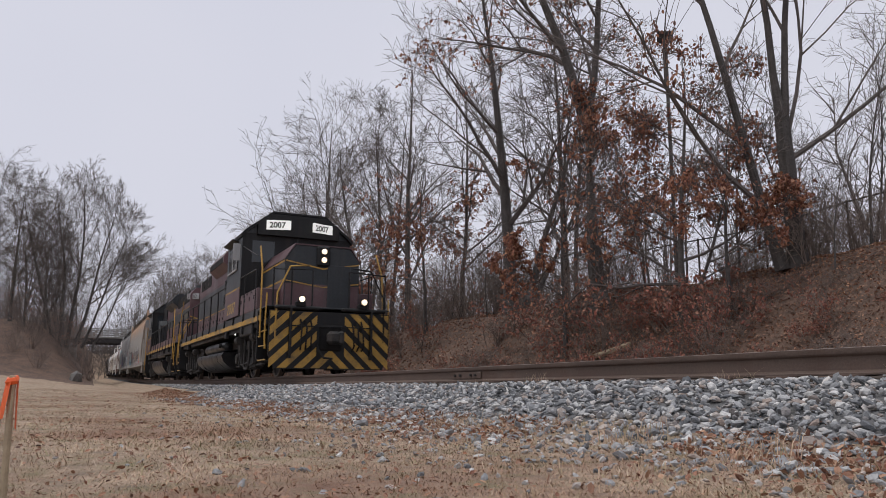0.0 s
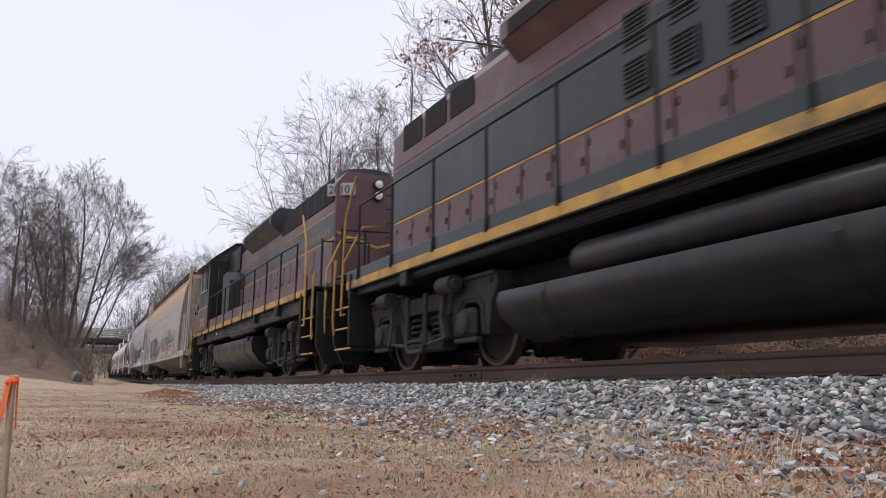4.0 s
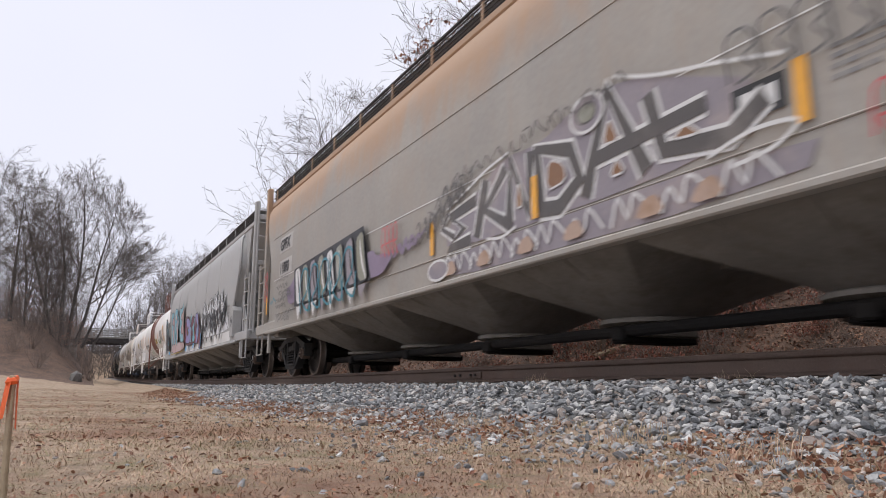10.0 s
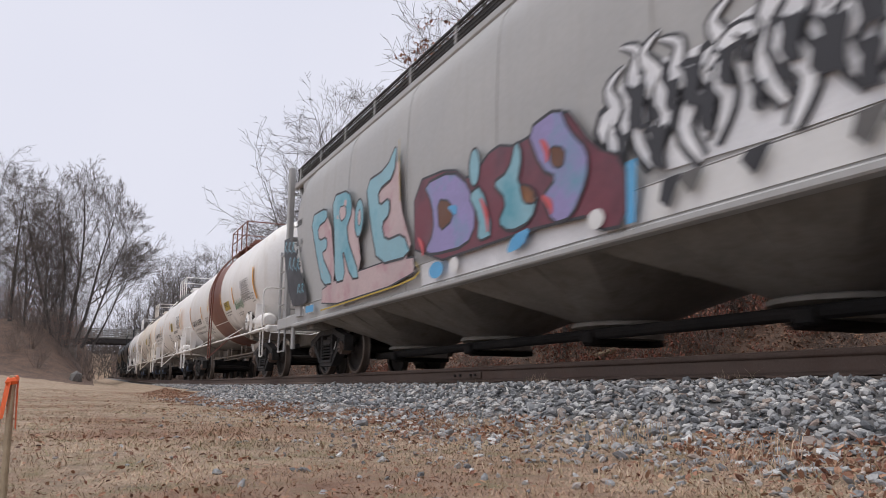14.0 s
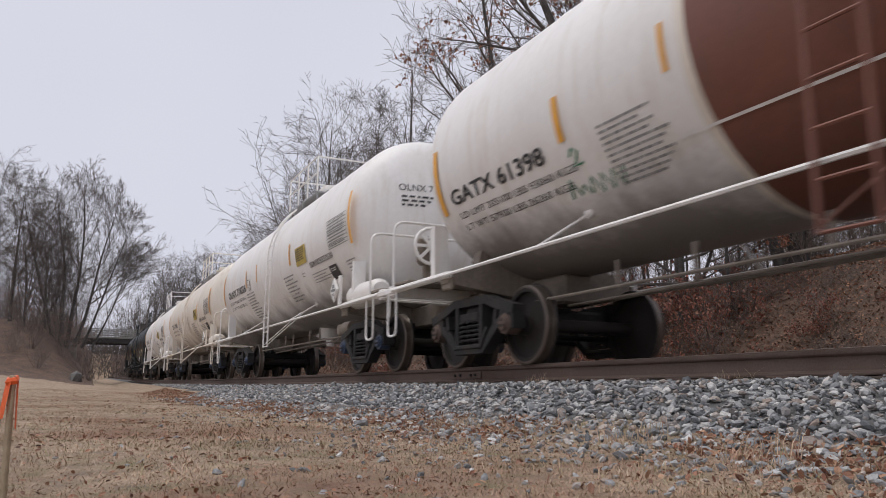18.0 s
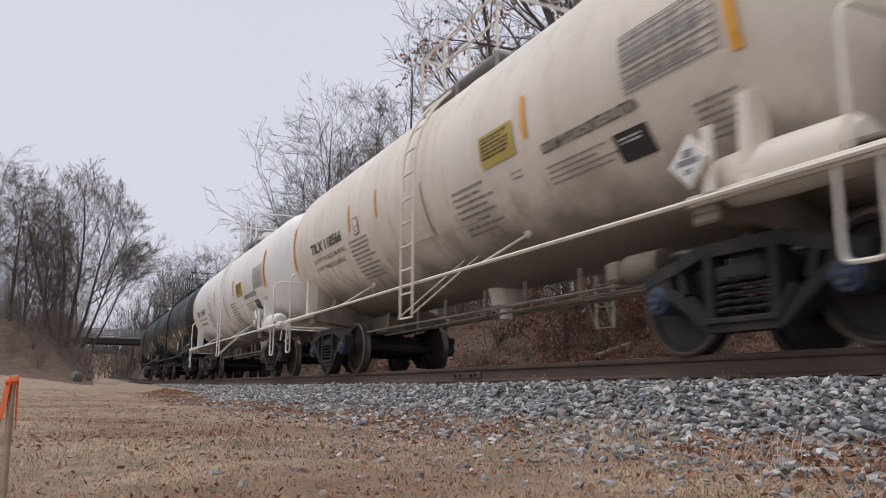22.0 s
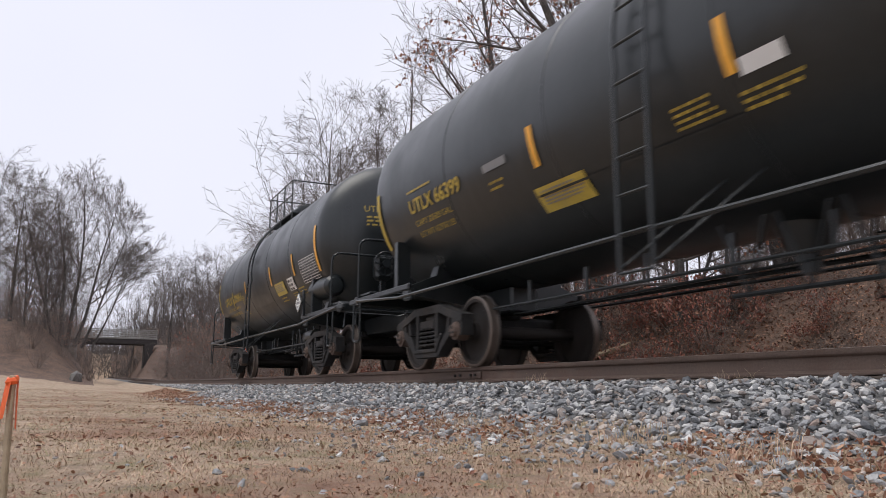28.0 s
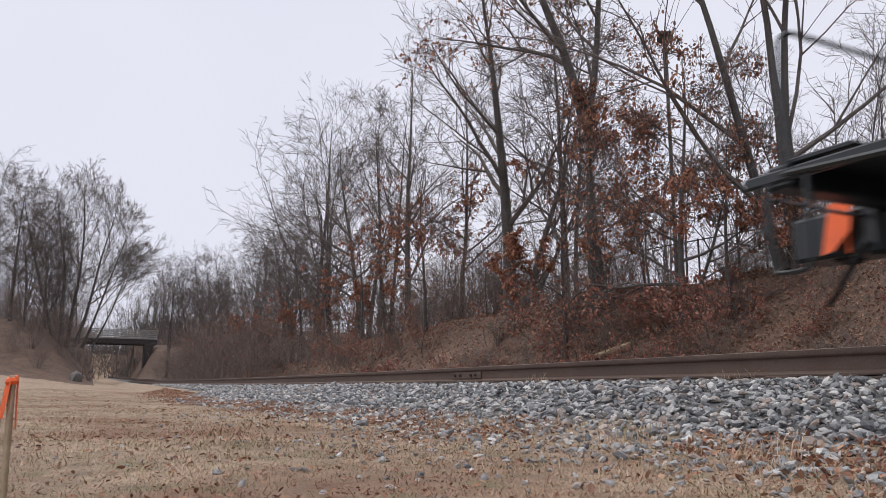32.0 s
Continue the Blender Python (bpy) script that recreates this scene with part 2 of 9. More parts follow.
M_FADEGOLD = surf("faded_gold_lettering", (0.2, 0.17, 0.11), 0.6, var=0.3, scale=6, fine=30, bump=0, stain=(0.09, 0.08, 0.075), stain_amt=0.7, stain_scale=6)
M_PATCH = surf("pale_paint_patch", (0.5, 0.49, 0.47), 0.6, var=0.12, scale=3, fine=20, bump=0, stain=(0.43, 0.4, 0.36), stain_amt=0.5, stain_scale=3)
M_SHRUBRED = surf("red_brown_shrub_leaf", (0.3, 0.1, 0.06), 0.75, var=0.3, scale=4, fine=30, bump=0.1,
                  island_cols=[(0.4, 0.15, 0.1), (0.26, 0.1, 0.075), (0.46, 0.24, 0.16), (0.32, 0.12, 0.09), (0.17, 0.085, 0.07)], spec=0.3)
M_GLASS = glass_mat("cab_window_glass")
M_HEAD = lamp_mat("lit_headlamp", (1.0, 0.74, 0.47), 1.6)
M_GLOW = lamp_mat("lit_number_board", (1.0, 1.0, 0.95), 0.55)
M_STEP = lamp_mat("lit_step_lamp", (1.0, 0.97, 0.9), 1.2)


# ---- mesh building ----
class Geo:
    """Collects plain polygons."""

    def __init__(self):
        self.v, self.f = [], []

    def add(self, verts, faces):
        k = len(self.v)
        self.v.extend([tuple(x) for x in verts])
        self.f.extend([tuple(k + i for i in fc) for fc in faces])
        return self

    def box(self, c, s, bev=0.0, rot=None):
        hx, hy, hz = s[0] / 2, s[1] / 2, s[2] / 2
        b = min(bev, hx * 0.9, hy * 0.9, hz * 0.9)
        pts, faces = [], []
        if b <= 0:
            pts = [(x, y, z) for x in (-hx, hx) for y in (-hy, hy) for z in (-hz, hz)]
            faces = [(0, 1, 3, 2), (4, 6, 7, 5), (0, 4, 5, 1), (2, 3, 7, 6), (0, 2, 6, 4), (1, 5, 7, 3)]
        else:
            idx = {}
            for sx in (-1, 1):
                for sy in (-1, 1):
                    for sz in (-1, 1):
                        for ax in range(3):
                            p = [sx * (hx - b), sy * (hy - b), sz * (hz - b)]
                            p[ax] = (sx, sy, sz)[ax] * (hx, hy, hz)[ax]
                            idx[(sx, sy, sz, ax)] = len(pts)
                            pts.append(tuple(p))
            for s1 in (-1, 1):
                q = [(s1, -1, -1), (s1, 1, -1), (s1, 1, 1), (s1, -1, 1)]
                for ax in range(3):
                    quad = [idx[(*[(c4[(i - ax) % 3]) for i in range(3)], ax)] for c4 in q]
                    faces.append(tuple(quad if s1 > 0 else quad[::-1]))
            for ax in range(3):
                a1, a2 = (ax + 1) % 3, (ax + 2) % 3
                for s1 in (-1, 1):
                    for s2 in (-1, 1):
                        def cid(sa, face):
                            t3 = [0, 0, 0]
                            t3[ax], t3[a1], t3[a2] = sa, s1, s2
                            return idx[(*t3, face)]
                        quad = [cid(-1, a1), cid(1, a1), cid(1, a2), cid(-1, a2)]
                        faces.append(tuple(quad if s1 * s2 > 0 else quad[::-1]))
            for sx in (-1, 1):
                for sy in (-1, 1):
                    for sz in (-1, 1):
                        t3 = [idx[(sx, sy, sz, a)] for a in range(3)]
                        faces.append(tuple(t3 if sx * sy * sz > 0 else t3[::-1]))
        if rot is not None:
            e = Euler([radians(a) for a in rot]).to_matrix()
            pts = [tuple(e @ Vector(p)) for p in pts]
        return self.add([(p[0] + c[0], p[1] + c[1], p[2] + c[2]) for p in pts], faces)

    def tube(self, pts, r, n=6, closed=False, caps=True):
        P = np.array(pts, float)
        k = len(P)
        R = np.full(k, r, float) if np.isscalar(r) else np.array(r, float)
        if closed:
            T = np.roll(P, -1, 0) - np.roll(P, 1, 0)
        else:
            T = np.gradient(P, axis=0)
        T /= np.linalg.norm(T, axis=1, keepdims=True) + 1e-12
        ref = np.where(np.abs(T[:, 2:3]) < 0.85, np.array([[0, 0, 1.0]]), np.array([[1.0, 0, 0]]))
        if len(set(map(tuple, ref))) > 1:
            ref[:] = (0.31, 0.88, 0.36)
        A = np.cross(T, ref)
        A /= np.linalg.norm(A, axis=1, keepdims=True) + 1e-12
        B = np.cross(T, A)
        ang = np.arange(n) * 2 * np.pi / n
        V = P[:, None] + R[:, None, None] * (A[:, None] * np.cos(ang)[None, :, None] + B[:, None] * np.sin(ang)[None, :, None])
        faces = []
        for i in range(k if closed else k - 1):
            i2 = (i + 1) % k
            for j in range(n):
                j2 = (j + 1) % n
                faces.append((i * n + j, i2 * n + j, i2 * n + j2, i * n + j2))
        if caps and not closed:
            faces.append(tuple(range(n)))
            faces.append(tuple((k - 1) * n + j for j in reversed(range(n))))
        return self.add(V.reshape(-1, 3).tolist(), faces)

    def cyl(self, p0, p1, r0, r1=None, n=16):
        return self.tube([p0, p1], [r0, r0 if r1 is None else r1], n)

    def revolve(self, prof, n=32, axis="y", at=(0, 0, 0), caps=False):
        """prof: (radius, distance along the axis)."""
        pts, faces, k = [], [], len(prof)
        for r, h in prof:
            for j in range(n):
                a = 2 * math.pi * j / n
                c, s = r * math.cos(a), r * math.sin(a)
                p = {"y": (c, h, s), "x": (h, c, s), "z": (c, s, h)}[axis]
                pts.append((p[0] + at[0], p[1] + at[1], p[2] + at[2]))
        for i in range(k - 1):
            for j in range(n):
                j2 = (j + 1) % n
                faces.append((i * n + j, i * n + j2, (i + 1) * n + j2, (i + 1) * n + j))
        if caps:
            faces.append(tuple(range(n))), faces.append(tuple((k - 1) * n + j for j in reversed(range(n))))
        return self.add(pts, faces)

    def slab(self, poly, y0, y1):
        """A polygon in (x, z) thickened from y0 to y1."""
        k = len(poly)
        pts = [(x, y0, z) for x, z in poly] + [(x, y1, z) for x, z in poly]
        faces = [tuple(range(k)), tuple(range(2 * k - 1, k - 1, -1))]
        faces += [(i, i + k, (i + 1) % k + k, (i + 1) % k) for i in range(k)]
        return self.add(pts, faces)

    def slabx(self, poly, x0, x1):
        """A polygon in (y, z) thickened from x0 to x1."""
        k = len(poly)
        pts = [(x0, y, z) for y, z in poly] + [(x1, y, z) for y, z in poly]
        faces = [tuple(range(k)), tuple(range(2 * k - 1, k - 1, -1))]
        faces += [(i, i + k, (i + 1) % k + k, (i + 1) % k) for i in range(k)]
        return self.add(pts, faces)

    def strap(self, pts, w, y0, y1):
        """A bar of height w that follows (x, z) points, from y0 to y1."""
        for (xa, za), (xb, zb) in zip(pts[:-1], pts[1:]):
            d = math.hypot(xb - xa, zb - za)
            nx, nz = -(zb - za) / d * w / 2, (xb - xa) / d * w / 2
            ex, ez = (xb - xa) / d * w * 0.25, (zb - za) / d * w * 0.25
            self.slab([(xa - nx - ex, za - nz - ez), (xb - nx + ex, zb - nz + ez), (xb + nx + ex, zb + nz + ez), (xa + nx - ex, za + nz - ez)], y0, y1)
        return self

    def mesh(self, name, mat, smooth=35):
        me = bpy.data.meshes.new(name)
        me.from_pydata(self.v, [], self.f)
        me.materials.append(mat)
        if smooth:
            me.shade_smooth()
            me.set_sharp_from_angle(angle=radians(smooth))
        me.update()
        return me


class Batch:
    """Collects many thin open tubes and builds them all at once."""

    def __init__(self):
        self.kept = {}

    def tube(self, pts, r, n=3, caps=False):
        self.kept.setdefault((len(pts), n), []).append((pts, r))
        return self

    def mesh(self, name, mat, smooth=0):
        verts, faces, k0 = [], [], 0
        for (k, n), items in self.kept.items():
            P = np.array([i[0] for i in items], float)
            R = np.array([i[1] for i in items], float)
            T = np.empty_like(P)
            T[:, 1:-1], T[:, 0], T[:, -1] = P[:, 2:] - P[:, :-2], P[:, 1] - P[:, 0], P[:, -1] - P[:, -2]
            T /= np.linalg.norm(T, axis=2, keepdims=True) + 1e-12
            # one reference for each tube keeps its rings from twisting
            mean = T.mean(1)
            ref = np.where(np.abs(mean[:, 2:3]) < 0.75, np.array([[0, 0, 1.0]]), np.array([[0.8, 0.6, 0]]))[:, None, :]
            A = np.cross(T, np.broadcast_to(ref, T.shape))
            A /= np.linalg.norm(A, axis=2, keepdims=True) + 1e-12
            B = np.cross(T, A)
            ang = np.arange(n) * 2 * np.pi / n
            V = P[:, :, None] + R[:, :, None, None] * (A[:, :, None] * np.cos(ang)[None, None, :, None] + B[:, :, None] * np.sin(ang)[None, None, :, None])
            i, j = np.meshgrid(np.arange(k - 1), np.arange(n), indexing="ij")
            q = np.stack([i * n + j, (i + 1) * n + j, (i + 1) * n + (j + 1) % n, i * n + (j + 1) % n], -1).reshape(-1, 4)
            m = len(items)
            faces.append((q[None] + (np.arange(m) * k * n)[:, None, None] + k0).reshape(-1, 4))
            verts.append(V.reshape(-1, 3))
            k0 += m * k * n
        V, F = np.concatenate(verts), np.concatenate(faces)
        return quad_mesh(name, mat, V, F, smooth > 0)


def quad_mesh(name, mat, V, F, smooth=False):
    """A mesh of four-cornered faces from arrays."""
    me = bpy.data.meshes.new(name)
    me.vertices.add(len(V))
    me.vertices.foreach_set("co", np.ascontiguousarray(V, dtype=np.float32).ravel())
    me.loops.add(F.size)
    me.loops.foreach_set("vertex_index", np.ascontiguousarray(F, dtype=np.int32).ravel())
    me.polygons.add(len(F))
    me.polygons.foreach_set("loop_start", np.arange(0, F.size, 4, dtype=np.int32))
    me.polygons.foreach_set("use_smooth", np.full(len(F), smooth))
    me.materials.append(mat)
    me.update(calc_edges=True)
    return me


FINE = ("weight_line", "stencil_block", "panel_text", "branchwork", "grating_edge", "leaves")


def part(name, geo, mat, parent, label="", smooth=35):
    ob = new(name, geo.mesh(name, mat, smooth) if isinstance(geo, (Geo, Batch)) else geo)
    ob.parent = parent
    return tagged(ob, label, kind="stuff" if name in FINE else "")


def thing(name, label, category, group="", kind="", m=None):
    ob = new(name)
    ob.empty_display_size = 0.3
    if m is not None:
        ob.matrix_basis = m
    return tagged(ob, label, category, group, kind)


def fix_normals(me):
    bm = bmesh.new()
    bm.from_mesh(me)
    bmesh.ops.recalc_face_normals(bm, faces=bm.faces)
    bm.to_mesh(me)
    bm.free()


def smooth01(x):
    x = min(1.0, max(0.0, x))
    return x * x * (3 - 2 * x)


# ---- the line: a gentle bend in plan, a slight sag in height ----
def curve2(x, c):
    lim = -70.0 if x < 0 else 25.0
    if lim < 0 and x < lim or lim > 0 and x > lim:
        return c * lim * lim + 2 * c * lim * (x - lim)
    return c * x * x


def off(x):
    return curve2(x, 0.0003976 / 2)


def zt(x):
    return curve2(x, 0.00012)


def heading(x):
    return math.atan2(off(x + 0.5) - off(x - 0.5), 1.0)


def on_line(x, u, z):
    a = heading(x)
    return (x - u * math.sin(a), off(x) + u * math.cos(a), zt(x) + z)


# ---- ground ----
def lerp_tab(x, tab):
    if x <= tab[0][0]:
        return tab[0][1]
    for (a, va), (b, vb) in zip(tab[:-1], tab[1:]):
        if x <= b:
            return va + (vb - va) * (x - a) / (b - a)
    return tab[-1][1]


CREST = [(-170, 6.5), (-140, 5.0), (-100, 2.0), (-60, 1.2), (-45, 1.25), (-36, 1.95), (-25, 2.2), (0, 2.3), (40, 2.3), (120, 1.5), (300, 1.0)]


def ground_z(x, y):
    u = y - off(max(-400, min(400, x)))
    base = zt(max(-170, min(120, x)))
    if u > -1.5 and u < 1.5:
        z = -0.255
    elif u <= -1.5:
        if u > -2.75:
            z = -0.255 - 0.315 * (-1.5 - u) / 1.25
        else:
            z = -0.57 - 0.03 * min(1.0, (-2.75 - u) / 2.0)
        rise = smooth01((-12 - x) / 50) * 0.115 * max(0.0, min(9.0, -u - 2.4))
        hill = smooth01((-60 - x) / 24) * 5.0 * smooth01((-u - 3.2) / 6.5)
        z += rise + hill + 0.05 * noise.noise(Vector((x * 0.5, y * 0.5, 0.3))) * smooth01((-u - 2.7) / 1.5)
        z += 0.02 * noise.noise(Vector((x * 2.1, y * 2.1, 4.3))) * smooth01((-u - 2.7) / 0.8)
    else:
        if u < 2.7:
            z = -0.255 - 0.255 * (u - 1.5) / 1.2
        else:
            hc = lerp_tab(x, CREST)
            k = smooth01((u - 2.9) / 4.6)
            z = -0.51 + k * (hc + 0.5) + 0.02 * max(0, min(30, u - 7.5))
            z += (0.22 * noise.noise(Vector((x * 0.35, y * 0.35, 1.3))) + 0.08 * noise.noise(Vector((x * 1.3, y * 1.3, 2.3)))) * smooth01((u - 3) / 2)
    z += 6.5 * smooth01((-178 - x) / 30)
    far = smooth01((math.hypot(x, y) - 260) / 300)
    return (z + base) * (1 - far)


def grid_axis(near, fine, grow, end):
    a = [near]
    s = fine
    while a[-1] < end:
        a.append(a[-1] + s)
        s *= grow
    return a


def ground():
    xs = sorted({round(-v, 3) for v in grid_axis(0.2, 0.2, 1.022, 2600)} | {round(v, 3) for v in grid_axis(0, 0.3, 1.12, 2600)})
    us = sorted({round(-v, 3) for v in grid_axis(1.5, 0.125, 1.05, 2600)} | {round(v, 3) for v in grid_axis(1.5, 0.15, 1.06, 2600)} | {-0.7, 0.0, 0.7})
    verts, faces, mats = [], [], []
    for x in xs:
        ox = off(max(-400, min(400, x)))
        for u in us:
            verts.append((x, u + ox, ground_z(x, u + ox)))
    k = len(us)
    for i in range(len(xs) - 1):
        for j in range(k - 1):
            faces.append((i * k + j, (i + 1) * k + j, (i + 1) * k + j + 1, i * k + j + 1))
            um = (us[j] + us[j + 1]) / 2
            xm = (xs[i] + xs[i + 1]) / 2
            edge = -2.5 + 0.25 * noise.noise(Vector((xm * 0.6, 0, 7)))
            if xm < -16:
                edge += min(1.1, (-16 - xm) * 0.05)
            wood = xm < -57 + 5 * noise.noise(Vector((xm * 0.2, um * 0.3, 3))) and um < -4.2
            mats.append(1 if edge < um < 2.4 and xm > -178 else (0 if um < 0 and not wood else 2))
    me = bpy.data.meshes.new("ground")
    me.from_pydata(verts, [], faces)
    for m in (M_GRASS, M_GRAVEL, M_LITTER):
        me.materials.append(m)
    me.polygons.foreach_set("material_index", mats)
    me.shade_smooth()
    ob = new("ground", me)
    tagged(ob, "dry winter turf, grey ballast bed and brown leaf-covered bank", "ground", kind="structure")


ground()


# ---- track ----
def sweep_line(prof, xs, u0):
    verts, faces, k = [], [], len(prof)
    for x in xs:
        for du, z in prof:
            verts.append(on_line(x, u0 + du, z))
    for i in range(len(xs) - 1):
        for j in range(k):
            j2 = (j + 1) % k
            faces.append((i * k + j, i * k + j2, (i + 1) * k + j2, (i + 1) * k + j))
    return verts, faces


def rails():
    prof = [(-0.036, 0.0), (-0.037, -0.03), (-0.03, -0.043), (-0.009, -0.052), (-0.009, -0.145), (-0.03, -0.158), (-0.076, -0.168), (-0.076, -0.18),
            (0.076, -0.18), (0.076, -0.168), (0.03, -0.158), (0.009, -0.145), (0.009, -0.052), (0.03, -0.043), (0.037, -0.03), (0.036, 0.0)]
    xs = [-175 + i * 2.5 for i in range(int(125 / 2.5))] + [-50 + i * 1.0 for i in range(111)]
    for u0 in (-0.754, 0.754):
        v, f = sweep_line(prof, xs, u0)
        g = Geo()
        g.add(v, f)
        root = part("rail", g, M_RAIL, None, "rusty brown steel rail with a worn head", 40)
        tagged(root, category="rail", group="rails of the line", kind="structure")
        fix_normals(root.data)
        hp = [(-0.035, 0.0005), (-0.036, 0.003), (-0.028, 0.006), (0.028, 0.006), (0.036, 0.003), (0.035, 0.0005)]
        v, f = sweep_line(hp, xs, u0)
        head = part("running_surface", Geo().add(v, f), M_RAILHEAD, root, "worn brown-grey running surface")
        fix_normals(head.data)
        # joint bar with bolts
        g = Geo()
        side = -1 if u0 < 0 else 1
        for k in range(8):
            xa, xb = -9.55 + k * 0.1, -9.55 + (k + 1) * 0.1
            pa, pb = on_line(xa, u0 + side * 0.018, -0.098), on_line(xb, u0 + side * 0.018, -0.098)
            g.box(((pa[0] + pb[0]) / 2, (pa[1] + pb[1]) / 2, pa[2]), (0.102, 0.02, 0.085))
        part("joint_bar", g, M_RAIL, root)
        for bx in (-9.45, -9.3, -9.0, -8.88):
            p = on_line(bx, u0 + side * 0.03, -0.098)
            part("bolt", Geo().cyl((p[0], p[1] - side * 0.01, p[2]), (p[0], p[1] + side * 0.025, p[2]), 0.018, n=6), M_DARKSTEEL, root)
    ties = thing("track_ties", "dark creosoted timber ties sunk in grey ballast", "railway ties", kind="structure")
    rnd = random.Random(3)
    tm = Geo().box((0, 0, 0), (0.22, 2.6, 0.16), 0.012).mesh("tie", M_TIE)
    x = -75.0
    while x < 12:
        p = on_line(x, rnd.uniform(-0.05, 0.05), -0.28)
        o = new("tie", tm)
        o.parent = ties
        o.matrix_basis = pose(*p, 0, 0, math.degrees(heading(x)) + rnd.uniform(-1.5, 1.5))
        x += 0.53
    pl = Geo().box((0, 0, 0), (0.2, 0.34, 0.02), 0.004).mesh("tie_plate", M_RAIL)
    x = -30.0
    while x < 2:
        for u0 in (-0.754, 0.754):
            o = new("tie_plate", pl)
            o.parent = ties
            o.matrix_basis = pose(*on_line(x, u0, -0.184 - 0.006), 0, 0, math.degrees(heading(x)))
        x += 0.53


rails()


def scatter_mesh(name, mat, verts, faces, label, category, smooth=False):
    me = bpy.data.meshes.new(name)
    me.from_pydata(verts, [], faces)
    me.materials.append(mat)
    if smooth:
        me.shade_smooth()
    ob = new(name, me)
    return tagged(ob, label, category, kind="stuff")


def ico():
    bm = bmesh.new()
    bmesh.ops.create_icosphere(bm, subdivisions=1, radius=1.0)
    v = np.array([x.co[:] for x in bm.verts])
    f = np.array([[q.index for q in p.verts] for p in bm.faces])
    bm.free()
    return v, f


def stones():
    """Crushed stone: irregular, worn, flattened lumps."""
    rng = np.random.default_rng(5)
    V, F = [], []
    k = 0
    BASE, BASE_F = ico()
    BASE = BASE * 0.95

    def put(x, y, z, s):
        nonlocal k
        sc = s * rng.uniform(0.6, 1.3, 3) * np.array([1.35, 1.0, 0.6])
        v = BASE * sc * rng.uniform(0.72, 1.2, (12, 3))
        a, b, c = rng.uniform(0, 6.28), rng.normal(0, 0.5), rng.normal(0, 0.5)
        R = np.array(Euler((b, c, a)).to_matrix())
        V.append(v @ R.T + np.array([x, y, z]))
        F.append(BASE_F + k)
        k += 12

    # shoulder near the camera, thinning along the line
    n = 0
    while n < 40000:
        t = rng.random()
        x = 1.5 - 46 * t ** 2.2
        u = rng.uniform(-2.75, -0.86) if rng.random() < 0.86 else rng.uniform(-3.5, -2.3)
        if u < -2.5 and rng.random() < 0.45 + 0.03 * max(0, -x - 8):
            n += 1
            continue
        if x < -22 and u < -2.0 + (-22 - x) * 0.02:
            n += 1
            continue
        y = u + off(x)
        s = (0.011 + 0.024 * rng.random() ** 1.6) * (0.9 + 0.014 * max(0, -x))
        if rng.random() < 0.05:
            s *= 1.35
        put(x, y, ground_z(x, y) + s * 0.35 + rng.uniform(0, 0.03) * (-2.4 < u < -1.2), s)
        n += 1
    for _ in range(5000):
        x, u = 1.4 + 16 * rng.random() ** 1.5, rng.uniform(-2.7, -0.86)
        y = u + off(x)
        s = rng.uniform(0.012, 0.026)
        put(x, y, ground_z(x, y) + s * 0.4, s)
    # between the rails and the far shoulder
    for _ in range(3500):
        x = 1.5 - 30 * rng.random() ** 1.7
        u = rng.uniform(-0.62, 2.3)
        if abs(u - 0.754) < 0.1:
            continue
        y = u + off(x)
        s = rng.uniform(0.018, 0.036)
        put(x, y, ground_z(x, y) + s * 0.3, s)
    # strays in the grass
    for _ in range(1500):
        x = 0.5 - 10 * rng.random() ** 1.3
        u = -2.7 - abs(rng.normal(0, 0.75)) * (1.0 + 0.35 * (x > -4.5))
        y = u + off(x)
        if math.hypot(x - EYE.x, y - EYE.y) < 0.8:
            continue
        s = rng.uniform(0.007, 0.022)
        put(x, y, ground_z(x, y) + s * 0.3, s)
    scatter_mesh("ballast_stones", M_STONE, np.concatenate(V).tolist(), np.concatenate(F).tolist(),
                 "loose grey and white crushed ballast stones along the track", "gravel")


stones()


